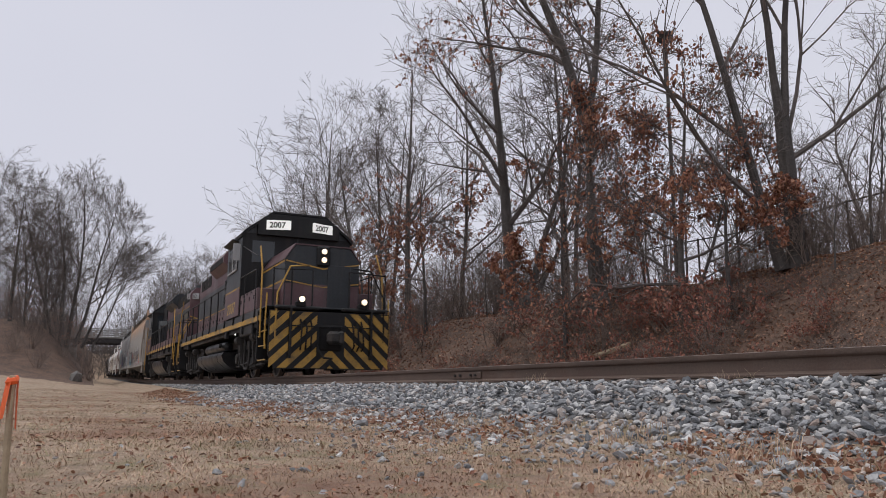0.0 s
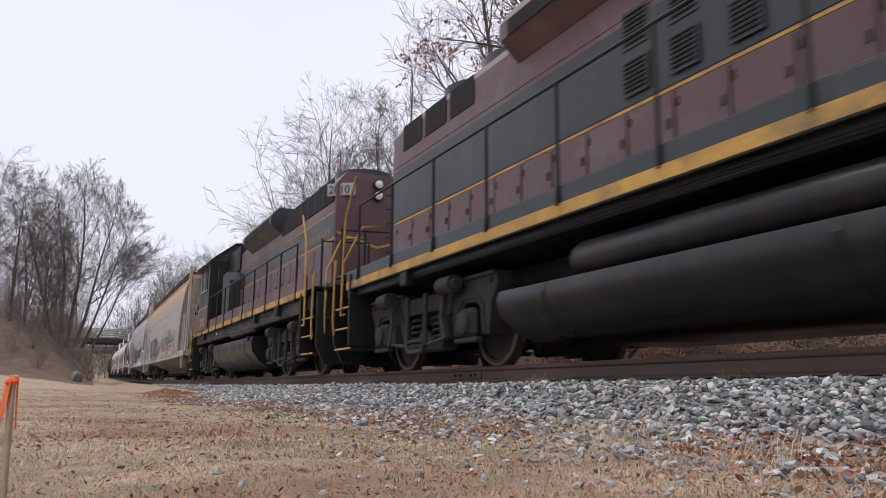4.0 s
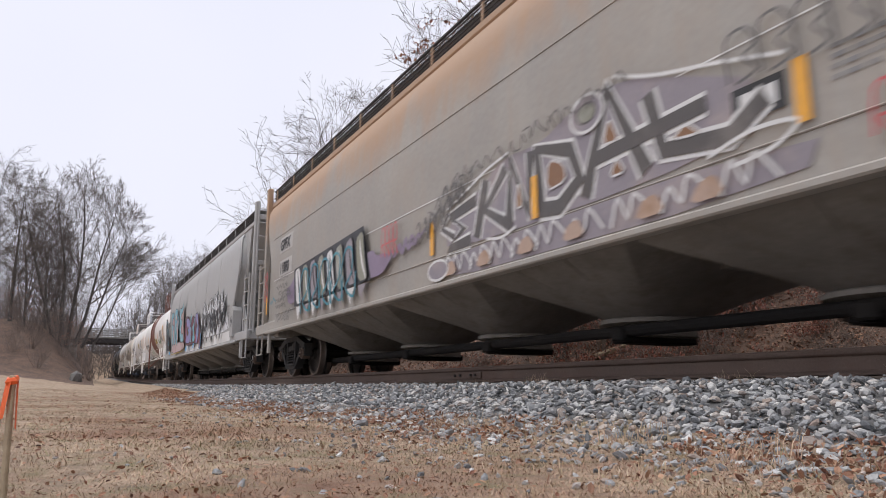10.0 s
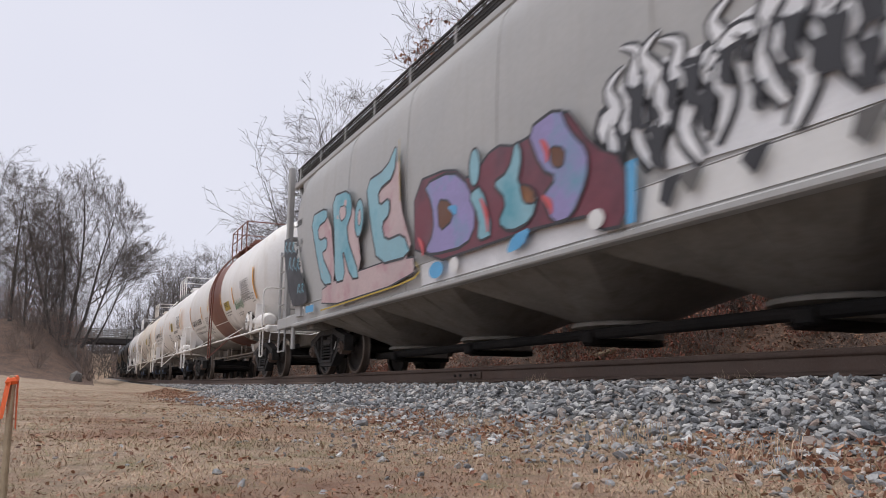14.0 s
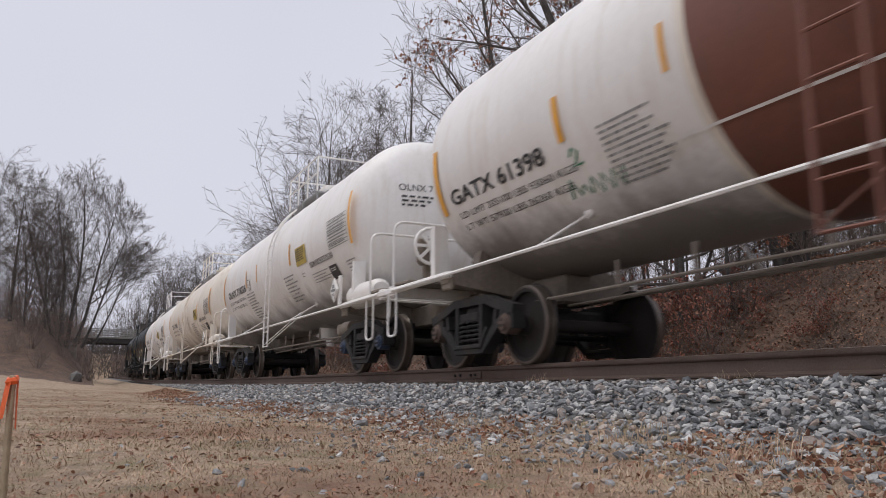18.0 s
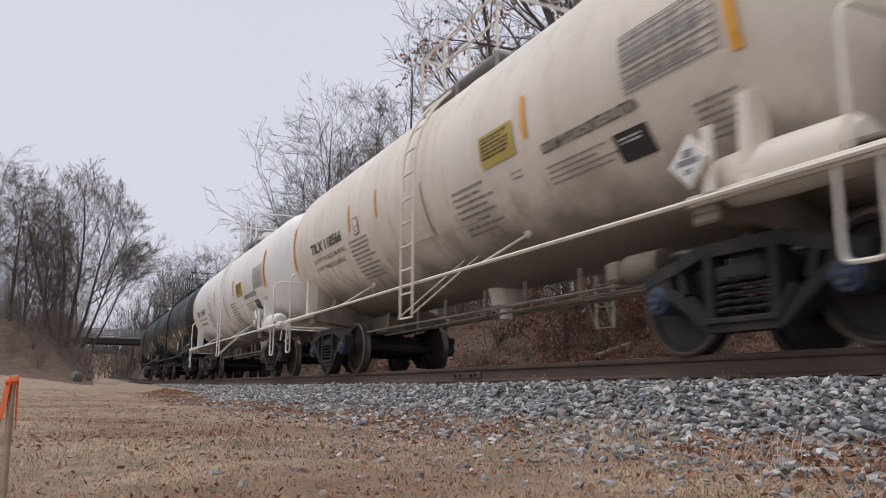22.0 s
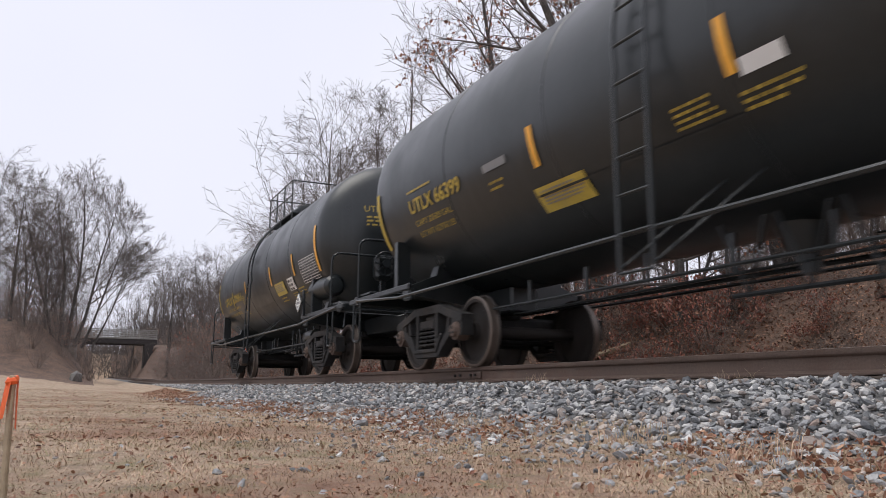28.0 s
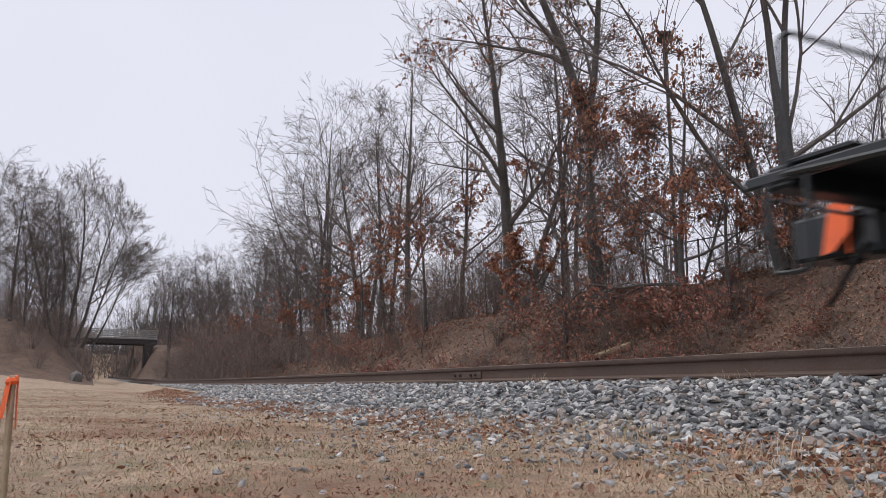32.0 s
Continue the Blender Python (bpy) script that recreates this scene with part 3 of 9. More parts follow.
def grass():
    rng = np.random.default_rng(8)
    V, F = [], []
    k = 0
    cx, cy = EYE.x, EYE.y
    total = 360000
    d = 1.0 + 34 * rng.random(total) ** 2.1
    a = np.radians(180 - rng.uniform(-10, 62, total))
    X, Y = cx + d * np.cos(a), cy + d * np.sin(a)
    for i in range(total):
        x, y = X[i], Y[i]
        u = y - off(x)
        if u > -2.35 - 0.5 * rng.random() - (0.7 * rng.random() if x > -5 else 0):
            continue
        dens = 0.55 + 0.75 * noise.noise(Vector((x * 1.1, y * 1.1, 9)))
        if rng.random() > dens + 0.35:
            continue
        far = (1 + 0.08 * d[i]) * min(1.0, 0.5 + 0.1 * d[i])
        h = rng.uniform(0.006, 0.022) * min(1.0, 0.5 + 0.1 * d[i]) * (1 + 0.8 * max(0, noise.noise(Vector((x * 0.8, y * 0.8, 2)))))
        if rng.random() < 0.05:
            h *= 2.6
        w = rng.uniform(0.001, 0.0024) * far
        az = rng.uniform(0, 6.283)
        lean = rng.uniform(0.9, 2.6) * h
        z = ground_z(x, y) - 0.003
        bx, by = math.cos(az), math.sin(az)
        px, py = -by * w, bx * w
        V += [(x - px, y - py, z), (x + px, y + py, z),
              (x + bx * lean * 0.45 + px * 0.8, y + by * lean * 0.45 + py * 0.8, z + h * 0.7),
              (x + bx * lean * 0.45 - px * 0.8, y + by * lean * 0.45 - py * 0.8, z + h * 0.7),
              (x + bx * lean, y + by * lean, z + h * (0.75 - 0.22 * (lean / h - 0.9)))]
        F += [(k, k + 1, k + 2, k + 3), (k + 3, k + 2, k + 4)]
        k += 5
    # taller weeds at the rail, russet tufts and weeds at the ballast edge
    tufts = [(-1.6 - 17 * rng.random() ** 1.5, -2.5 - abs(rng.normal(0, 0.7)), int(rng.integers(14, 40)), rng.uniform(0.025, 0.06)) for _ in range(70)]
    for (x0, u0, cnt, hh) in tufts + list(((-4.4, -0.98, 26, 0.13), (-7.1, -0.98, 34, 0.16), (-8.4, -0.97, 22, 0.1), (-10.8, -0.98, 30, 0.1), (-13.1, -0.98, 30, 0.12),
                              (-3.0, -1.0, 14, 0.12), (-6.3, -0.98, 20, 0.08), (-3.4, -2.75, 40, 0.13), (-4.2, -2.9, 40, 0.12), (-5.3, -2.8, 50, 0.13), (-2.4, -2.9, 40, 0.14))):
        if math.hypot(x0 - EYE.x, u0 + off(x0) - EYE.y) < 1.6:
            continue
        for _ in range(cnt):
            x, u = x0 + rng.normal(0, 0.12 if hh > 0.09 else 0.05), u0 + rng.normal(0, 0.02 if u0 > -1.5 else 0.12 if hh > 0.09 else 0.05)
            y = u + off(x)
            z = ground_z(x, y)
            h = hh * rng.uniform(0.4, 1.2)
            az = rng.uniform(0, 6.283)
            lean = rng.uniform(0.1, 0.9) * h
            w = 0.0022
            bx, by = math.cos(az), math.sin(az)
            V += [(x - w, y, z), (x + w, y, z), (x + bx * lean * 0.4 + w, y + by * lean * 0.4, z + h * 0.65), (x + bx * lean * 0.4 - w, y + by * lean * 0.4, z + h * 0.65),
                  (x + bx * lean, y + by * lean, z + h)]
            F += [(k, k + 1, k + 2, k + 3), (k + 3, k + 2, k + 4)]
            k += 5
    scatter_mesh("dry_grass", M_BLADE, V, F, "short dry straw-coloured winter grass with a few green blades", "grass")


grass()


def leaf_verts(x, y, z, s, rng, tilt=0.5):
    """A lobed, slightly curled leaf of six corners."""
    az, b, c = rng.uniform(0, 6.283), rng.normal(0, tilt), rng.normal(0, tilt)
    R = np.array(Euler((b, c, az)).to_matrix())
    q = np.array([(-1, 0, 0), (-0.35, -0.55, 0.15), (0.45, -0.42, 0.18), (1, 0, 0.05), (0.4, 0.5, 0.2), (-0.4, 0.5, 0.12)]) * s
    return q @ R.T + np.array([x, y, z])


def litter():
    rng = np.random.default_rng(11)
    V, F = [], []
    k = 0

    def put(x, y, z, s, tilt):
        nonlocal k
        V.append(leaf_verts(x, y, z, s, rng, tilt))
        F.extend([(k, k + 1, k + 2, k + 3), (k, k + 3, k + 4, k + 5)])
        k += 6

    for _ in range(21000):
        d = 1.2 + 30 * rng.random() ** 1.5
        a = math.radians(180 - rng.uniform(-8, 60))
        x, y = EYE.x + d * math.cos(a), EYE.y + d * math.sin(a)
        if y - off(x) > -2.2 and rng.random() > 0.08:
            continue
        if noise.noise(Vector((x * 0.9, y * 0.9, 5))) < -0.05 and rng.random() < 0.6:
            continue
        put(x, y, ground_z(x, y) + 0.01, (0.005 + 0.014 * rng.random() ** 2) * min(1 + 0.03 * d, 0.35 + 0.16 * d), 0.4)
    # drifts along the ballast's edge
    for _ in range(20000):
        x = 0.3 - 34 * rng.random() ** 1.6
        u = -2.45 - abs(rng.normal(0, 0.55)) + (0.03 * max(0.0, -16 - x))
        y = u + off(x)
        if math.hypot(x - EYE.x, y - EYE.y) < 1.0 or noise.noise(Vector((x * 0.7, y * 0.7, 15))) < -0.12:
            continue
        put(x, y, ground_z(x, y) + 0.014, (0.006 + 0.018 * rng.random() ** 2) * (1 - 0.012 * x), 0.7)
    scatter_mesh("fallen_leaves", M_LEAF, np.concatenate(V).tolist(), F, "scattered curled brown oak leaves on the turf", "leaves")
    V, F, k = [], [], 0
    for _ in range(64000):
        x = 3 - 62 * rng.random() ** 1.25
        u = 2.6 + 7.5 * rng.random() ** 1.2
        y = u + off(x)
        put(x, y, ground_z(x, y) + 0.03, rng.uniform(0.012, 0.032) * (1 + 0.016 * -x), 0.6)
    for _ in range(30000):
        x = 1.0 - 17 * rng.random()
        u = 2.7 + 5.5 * rng.random()
        y = u + off(x)
        put(x, y, ground_z(x, y) + 0.025, rng.uniform(0.012, 0.03), 0.6)
    scatter_mesh("bank_leaf_litter", M_LEAF, np.concatenate(V).tolist(), F, "thick brown fallen leaves covering the bank", "leaves")


litter()


# ---- trees ----
def branch_pts(p, d, length, steps, rng, up=0.0, wob=0.12):
    x, y, z = float(p[0]), float(p[1]), float(p[2])
    dx, dy, dz = float(d[0]), float(d[1]), float(d[2])
    q = (dx * dx + dy * dy + dz * dz) ** -0.5
    dx, dy, dz = dx * q, dy * q, dz * q
    pts = [(x, y, z)]
    step = length / steps
    w = rng.normal(0, wob, 3 * steps).tolist()
    for i in range(steps):
        dx, dy, dz = dx + w[3 * i], dy + w[3 * i + 1], dz + w[3 * i + 2] + up
        q = (dx * dx + dy * dy + dz * dz) ** -0.5
        dx, dy, dz = dx * q, dy * q, dz * q
        x, y, z = x + dx * step, y + dy * step, z + dz * step
        pts.append((x, y, z))
    return np.array(pts)


def side_dir(d, rng, spread):
    """A direction that leaves d by the angle spread."""
    a, b, c = float(d[0]), float(d[1]), float(d[2])
    q = (a * a + b * b + c * c) ** -0.5
    a, b, c = a * q, b * q, c * q
    x, y, z = rng.normal(0, 1, 3).tolist()
    k = x * a + y * b + z * c
    x, y, z = x - a * k, y - b * k, z - c * k
    q = (x * x + y * y + z * z) ** -0.5 * math.sin(spread)
    f = math.cos(spread)
    return (a * f + x * q, b * f + y * q, c * f + z * q)


class Tree:
    def __init__(self, seed, thin=0.0036, fork=(0.45, 1.0), shoot=(0.34, 0.6)):
        self.fork, self.shoot = fork, shoot
        self.rng = np.random.default_rng(seed)
        self.trunk, self.crown, self.leaf_at, self.thin = Geo(), Batch(), [], thin

    def stem(self, base, d, length, r, levels=4, first=0.25, spread=0.8, limbs=11, up=0.05, twiggy=1.0, wob=0.05, reach=1.0):
        rng = self.rng
        n = 9
        pts = branch_pts(base, d, length, n, rng, 0.02, wob)
        rad = r * (1 - 0.88 * np.linspace(0, 1, n + 1) ** 0.85)
        rad[0] *= 1.3
        self.trunk.tube(pts, rad, 9)
        for i in range(limbs):
            f = first + (1 - first) * (i + rng.random() * 0.8) / limbs
            f = min(f, 0.97)
            k = f * n
            a = int(k)
            p = pts[a] + (pts[a + 1] - pts[a]) * (k - a)
            rr = r * (1 - 0.88 * f ** 0.85) * 0.55
            ll = length * (0.46 - 0.3 * f) * rng.uniform(0.7, 1.25) * reach
            self.limb(p, side_dir(pts[a + 1] - pts[a], rng, spread * rng.uniform(0.65, 1.25)), ll, max(rr, 0.012), levels - 1, up, twiggy)
        return pts

    def limb(self, p, d, length, r, level, up, twiggy):
        rng = self.rng
        n = (2, 3, 4, 6, 6)[level]
        pts = branch_pts(p, d, length, n, rng, up, (0.2, 0.17, 0.15, 0.13, 0.1)[level])
        rad = np.maximum(r * (1 - 0.82 * np.linspace(0, 1, n + 1)), self.thin)
        self.crown.tube(pts, rad, (3, 3, 4, 5, 6)[level], caps=False)
        if level <= 0:
            self.leaf_at.append((pts[-1], pts[0]))
            return
        kids = int(round((0, 5, 6, 8, 8)[level] * twiggy * rng.uniform(0.8, 1.2)))
        for i in range(kids):
            f = 0.18 + 0.82 * (i + rng.random()) / kids
            k = min(f, 0.98) * n
            a = int(k)
            q = pts[a] + (pts[a + 1] - pts[a]) * (k - a)
            self.limb(q, side_dir(pts[a + 1] - pts[a], rng, rng.uniform(*self.fork)), length * rng.uniform(*self.shoot) * (1.15 - 0.45 * f) + 0.06,
                      max(r * (1 - 0.82 * f) * 0.62, self.thin), level - 1, up * 0.7, twiggy)

    def make(self, label, leaves=0, leaf_size=0.06, low=99.0, group="bare trees on the bank", name="tree", category="tree", bark=None, twig=None):
        root = thing(name, label, category, group)
        part("trunk", self.trunk, bark or M_BARK, root)
        part("crown", self.crown, twig or M_TWIG, root, smooth=0)
        if leaves:
            rng = self.rng
            spots = [s for s in self.leaf_at if s[0][2] < low]
            V, F, k = [], [], 0
            for _ in range(leaves):
                a, b = spots[rng.integers(len(spots))]
                # leaves hang in clusters
                p = b + (a - b) * rng.uniform(0.2, 1.05) + rng.normal(0, 0.05, 3)
                V.append(leaf_verts(p[0], p[1], p[2], leaf_size * rng.uniform(0.6, 1.3), rng, 1.2))
                F.extend([(k, k + 1, k + 2, k + 3), (k, k + 3, k + 4, k + 5)])
                k += 6
            me = bpy.data.meshes.new("leaves")
            me.from_pydata(np.concatenate(V).tolist(), [], F)
            me.materials.append(M_LEAF_RED)
            part("leaves", me, M_LEAF_RED, root, "dry reddish-brown oak leaves still clinging")
        return root


def plant(root, x, y, sink=0.08, turn=0.0, scale=1.0):
    root.matrix_basis = pose(x, y, ground_z(x, y) - sink, 0, 0, turn)
    root.scale = (scale,) * 3
    return root


# directions: to the picture's right along the view is about (0.44, 0.9)
RIGHT = np.array([0.438, 0.899, 0.0])


def lean(side, z=1.0, away=0.0):
    return RIGHT * side + np.array([-0.9, 0.43, 0]) * away + np.array([0, 0, z])


def bank_trees():
    t = Tree(21, 0.006, (0.35, 0.85), (0.38, 0.66))
    t.trunk.tube([(0, 0, -0.1), (0, 0.0, 0.3), (-0.02, -0.05, 1.6), (-0.04, -0.1, 3.0)], [0.25, 0.19, 0.165, 0.14], 10)
    t.stem((-0.04, -0.12, 2.9), lean(-0.14), 9.5, 0.085, limbs=9, first=0.2, spread=0.75, wob=0.04, twiggy=0.7)
    t.stem((-0.03, -0.06, 2.9), lean(0.1), 9, 0.08, limbs=8, first=0.2, spread=0.75, wob=0.04, twiggy=0.7)
    t.limb((0.02, 0.05, 2.2), lean(0.95, 0.55), 6.0, 0.055, 3, 0.04, 0.8)
    t.limb((0.0, 0.0, 2.7), lean(0.5, 0.9), 5.5, 0.045, 3, 0.03, 0.8)
    q = t.stem((-0.12, -0.3, -0.05), lean(-0.25), 11.5, 0.11, limbs=8, first=0.35, spread=0.7, wob=0.015, twiggy=0.7)
    t.limb(q[1], lean(-0.9, 0.8), 6.0, 0.055, 3, -0.03, 0.75)
    t.limb(q[2], lean(-0.7, 0.9), 6.0, 0.05, 3, 0.02, 0.75)
    plant(t.make("tall bare twin-trunked tree with dark grey bark on the bank"), *BIGR)
    t = Tree(22)
    b = t.stem((0, 0, 0), lean(-0.05), 5.0, 0.24, limbs=3, first=0.6, wob=0.02)
    t.stem(b[-1], lean(-0.3), 9.5, 0.15, limbs=10, first=0.1, spread=0.8, wob=0.04)
    t.stem(b[-2], lean(0.12), 8.5, 0.12, limbs=9, first=0.12, spread=0.8, wob=0.04)
    plant(t.make("tall forked oak with a few brown leaves on the bank", 2600, 0.055, 9), *OAK2)
    t = Tree(23)
    t.stem((0, 0, 0), lean(0.03), 5.6, 0.085, limbs=17, first=0.1, spread=1.25, twiggy=0.85, up=0.03, wob=0.04)
    t.stem((0.1, 0.1, 0), lean(0.35), 4.4, 0.05, limbs=9, first=0.15, spread=1.1, twiggy=0.8, up=0.03, wob=0.05)
    plant(t.make("small oak thick with dry reddish-brown leaves on the bank", 5600, 0.045, group="brown-leaved oaks on the bank"), *LEAFY)
    t = Tree(24, 0.006, (0.35, 0.85), (0.38, 0.66))
    t.stem((0, 0, 0), lean(-0.06), 11.5, 0.24, limbs=12, first=0.22, spread=0.85, wob=0.03, twiggy=0.68)
    t.stem((0.2, 0.35, 0), lean(0.3), 8.5, 0.13, limbs=9, first=0.25, wob=0.04, twiggy=0.68)
    t.stem((0.2, 0.5, 0), lean(0.5), 6, 0.09, limbs=7, first=0.25, wob=0.04, twiggy=0.68)
    plant(t.make("bare multi-stemmed tree leaning over the bank"), *T905)
    t = Tree(25, 0.006, (0.35, 0.85), (0.38, 0.66))
    t.stem((0, 0, 0), lean(0.0), 12.4, 0.18, limbs=13, first=0.2, spread=0.85, wob=0.03, twiggy=0.68)
    plant(t.make("slender bare tree with a few brown leaves low down", 1500, 0.07, 7), *T720)
    t = Tree(26, 0.006, (0.35, 0.85), (0.38, 0.66))
    t.stem((0, 0, 0), lean(-0.02), 11.2, 0.15, limbs=12, first=0.2, spread=0.85, wob=0.03, twiggy=0.68)
    t.stem((0, 0.2, 0), lean(0.12), 11, 0.12, limbs=9, first=0.25, spread=0.8, wob=0.03, twiggy=0.68)
    plant(t.make("slender bare twin-stemmed tree on the bank", 900, 0.07, 6), *T685)
    t = Tree(27, 0.0085, (0.3, 0.8), (0.4, 0.68))
    for s_, a_, l_, r_ in ((-0.42, 0.1, 11.5, 0.15), (-0.22, -0.15, 13.2, 0.18), (-0.05, 0.2, 14.2, 0.2), (0.14, -0.1, 13.8, 0.18), (0.34, 0.1, 13.0, 0.16), (0.56, -0.05, 11.0, 0.13), (0.85, 0.0, 8.5, 0.09)):
        t.stem((1.3 * s_, 2.7 * s_, 0), lean(s_ * 0.62, 1, a_), l_, r_, limbs=12, first=0.24, spread=0.6, wob=0.045, up=0.08, reach=1.1, twiggy=0.8)
    plant(t.make("wide bare round-topped tree of many stems near the bridge", group="bare trees by the bridge"), -80.0, -5.8, scale=1.1)
    t = Tree(28, 0.0065, (0.45, 1.0), (0.36, 0.6))
    q = t.stem((0, 0, 0), lean(-0.12), 11.0, 0.17, limbs=9, first=0.35, spread=0.85, wob=0.05, reach=1.2, twiggy=0.65)
    t.stem((0.1, 0.2, 0), lean(0.16), 12.0, 0.15, limbs=9, first=0.3, spread=0.8, wob=0.05, reach=1.2, twiggy=0.65)
    for k, s_, z_, l_ in ((2, -1.0, 0.75, 5.2), (3, -1.0, 0.45, 5.2), (4, -1.0, 0.55, 4.8), (5, -0.9, 0.8, 4.0), (3, 0.8, 0.7, 4.5)):
        t.limb(q[k], lean(s_, z_, t.rng.normal(0, 0.2)), l_, 0.065, 3, 0.035, 0.7)
    plant(t.make("wide bare tree with long limbs reaching over the brush"), -38.2, 8.4)
    # further trees: six built, the rest copies of them, turned and scaled
    kinds = []
    for i, (h, r, k, sp, lv, lab) in enumerate(((13, 0.17, 13, 0.8, 0, "tall bare grey-brown tree with upright limbs"), (11, 0.13, 12, 0.95, 1300, "bare oak with scattered brown leaves"),
                                                (14, 0.18, 13, 0.75, 0, "tall bare tree with fine ascending twigs"), (8.5, 0.1, 12, 0.95, 2600, "young oak holding dry brown leaves"),
                                                (11, 0.15, 14, 1.0, 0, "bare spreading tree with dense twigs"), (6.5, 0.08, 12, 1.0, 3000, "small oak holding reddish-brown leaves"),
                                                (10.5, 0.14, 14, 1.15, 0, "bare round-crowned tree forking low into many limbs"))):
        t = Tree(40 + i, 0.008, (0.4, 1.0), (0.38, 0.64))
        t.stem((0, 0, 0), lean(t.rng.normal(0, 0.06), 1, t.rng.normal(0, 0.06)), h, r, limbs=k, first=0.22, spread=sp, wob=0.05, reach=1.3, twiggy=0.62)
        if i in (0, 2, 4):
            t.stem((0.1, 0.1, 0), lean(t.rng.normal(0, 0.2), 1, t.rng.normal(0, 0.2)), h * 0.8, r * 0.65, limbs=8, first=0.25, spread=sp, wob=0.06, reach=1.3, twiggy=0.62)
        if i == 6:
            for s_, a_ in ((-0.45, 0.1), (0.5, -0.1), (0.1, 0.5)):
                t.stem((0.1, 0.1, 0.6), lean(s_, 1, a_), h * 0.85, r * 0.7, limbs=8, first=0.25, spread=0.75, wob=0.06, up=0.08, reach=1.15, twiggy=0.62)
        kinds.append(t.make(lab, lv, 0.06, h * 0.62))
    used = set()

    def more(i, x, y, turn, s, group=None):
        if i not in used:
            used.add(i)
            o = plant(kinds[i], x, y, turn=turn, scale=s)
        else:
            o = copy_thing(kinds[i], pose(x, y, ground_z(x, y) - 0.08, 0, 0, turn))
            o.scale = (s,) * 3
        if group:
            o["group"] = group
        return o

    for i, x, y, turn, s in BANK:
        more(i, x, y, turn, s)
    rnd = random.Random(4)
    # woods on the far-left hill and beyond the bridge
    for x, y, s in WOODS_LEFT:
        more(rnd.choice((6, 4, 6, 2)), x, y, rnd.uniform(0, 360), s * 1.05, "bare trees by the bridge")
    for x, y, s in WOODS_MID:
        more(rnd.choice((6, 2, 4, 6)), x, y, rnd.uniform(0, 360), s * 1.2, "bare trees beyond the bank")
    # thin saplings along the top of the bank
    t = Tree(60)
    t.stem((0, 0, 0), lean(0.1), 5.5, 0.035, limbs=14, first=0.15, spread=0.6, levels=3)
    sap = t.make("thin bare sapling on the bank", name="sapling", category="sapling", group="saplings on the bank")
    plant(sap, -13, 8.4 + off(-13))
    for x, u, s in SAPS:
        o = copy_thing(sap, pose(x, u + off(x), ground_z(x, u + off(x)) - 0.05, rnd.uniform(-8, 8), rnd.uniform(-8, 8), rnd.uniform(0, 360)))
        o.scale = (s,) * 3


BIGR, OAK2, LEAFY, T905, T720, T685 = (-10.2, 7.0), (-15.15, 6.05), (-11.8, 5.5), (-21.05, 7.1), (-31.9, 8.2), (-35.9, 8.75)
BANK = [(4, -44, 8.6, 140, 1.12), (2, -49, 8.8, 60, 1.15), (4, -45.5, 7.4, 200, 0.72), (4, -54, 8.4, 250, 0.9), (1, -28.3, 9.0, 200, 0.95), (3, -26, 6.4, 80, 0.75), (5, -32, 6.0, 10, 0.9),
        (3, -21, 9.5, 250, 1.0), (5, -15.0, 4.9, 120, 0.7),
        (5, -10.6, 5.6, 220, 0.62), (3, -38, 6.2, 330, 0.62), (5, -44, 6.6, 40, 0.85), (0, -24.2, 11.5, 290, 1.0), (2, -53, 10.5, 15, 0.85),
        (4, -58, 9.5, 100, 0.75), (1, -50, 7.8, 170, 0.7), (3, -56, 7.0, 20, 0.75), (5, -61, 8.2, 75, 0.9), (0, -65, 12, 35, 0.8)]
WOODS_LEFT = [(-71, -12.6, 1.2), (-80, -10.2, 0.85), (-84, -7.6, 0.8), (-92, -15.5, 1.05), (-96, -10.0, 0.85), (-104, -16.5, 1.0), (-88, -5.6, 0.75), (-78, -9.0, 0.8), (-98, -6.5, 0.8)]
WOODS_MID = [(-88, 8.6, 0.78), (-97, 11.5, 0.95), (-80, 11.5, 0.66), (-110, 11.5, 1.05), (-74, 13.5, 0.64), (-122, 15, 1.1), (-100, 16.5, 1.0), (-132, 12.5, 1.1), (-190, 8, 1.2), (-205, -3, 1.2),
             (-195, 15, 1.2), (-105, 6.4, 0.8), (-82, 7.2, 0.5), (-70, 9.2, 0.5)]
SAPS = [(-9.4, 8.0, 0.9), (-11.8, 8.9, 1.0), (-14.5, 8.2, 0.85), (-16.6, 8.8, 1.0), (-19.3, 8.4, 0.8), (-22.4, 8.9, 0.9), (-24.6, 8.3, 0.8), (-27.2, 7.9, 1.0), (-29.8, 8.8, 0.9), (-33, 7.6, 0.8),
        (-35.8, 8.1, 0.9), (-8.2, 8.8, 0.8), (-10.3, 9.4, 0.9), (-12.2, 9.9, 1.0), (-40, 7.6, 0.8), (-46, 8, 0.9), (-13.6, 6.6, 0.5), (-18.6, 5.6, 0.5), (-24, 5.2, 0.5), (-9.0, 6.4, 0.5),
        (-17.6, 9.6, 0.9), (-20.4, 10.2, 0.9), (-23.4, 7.4, 0.7), (-26.4, 9.6, 0.9)]
bank_trees()


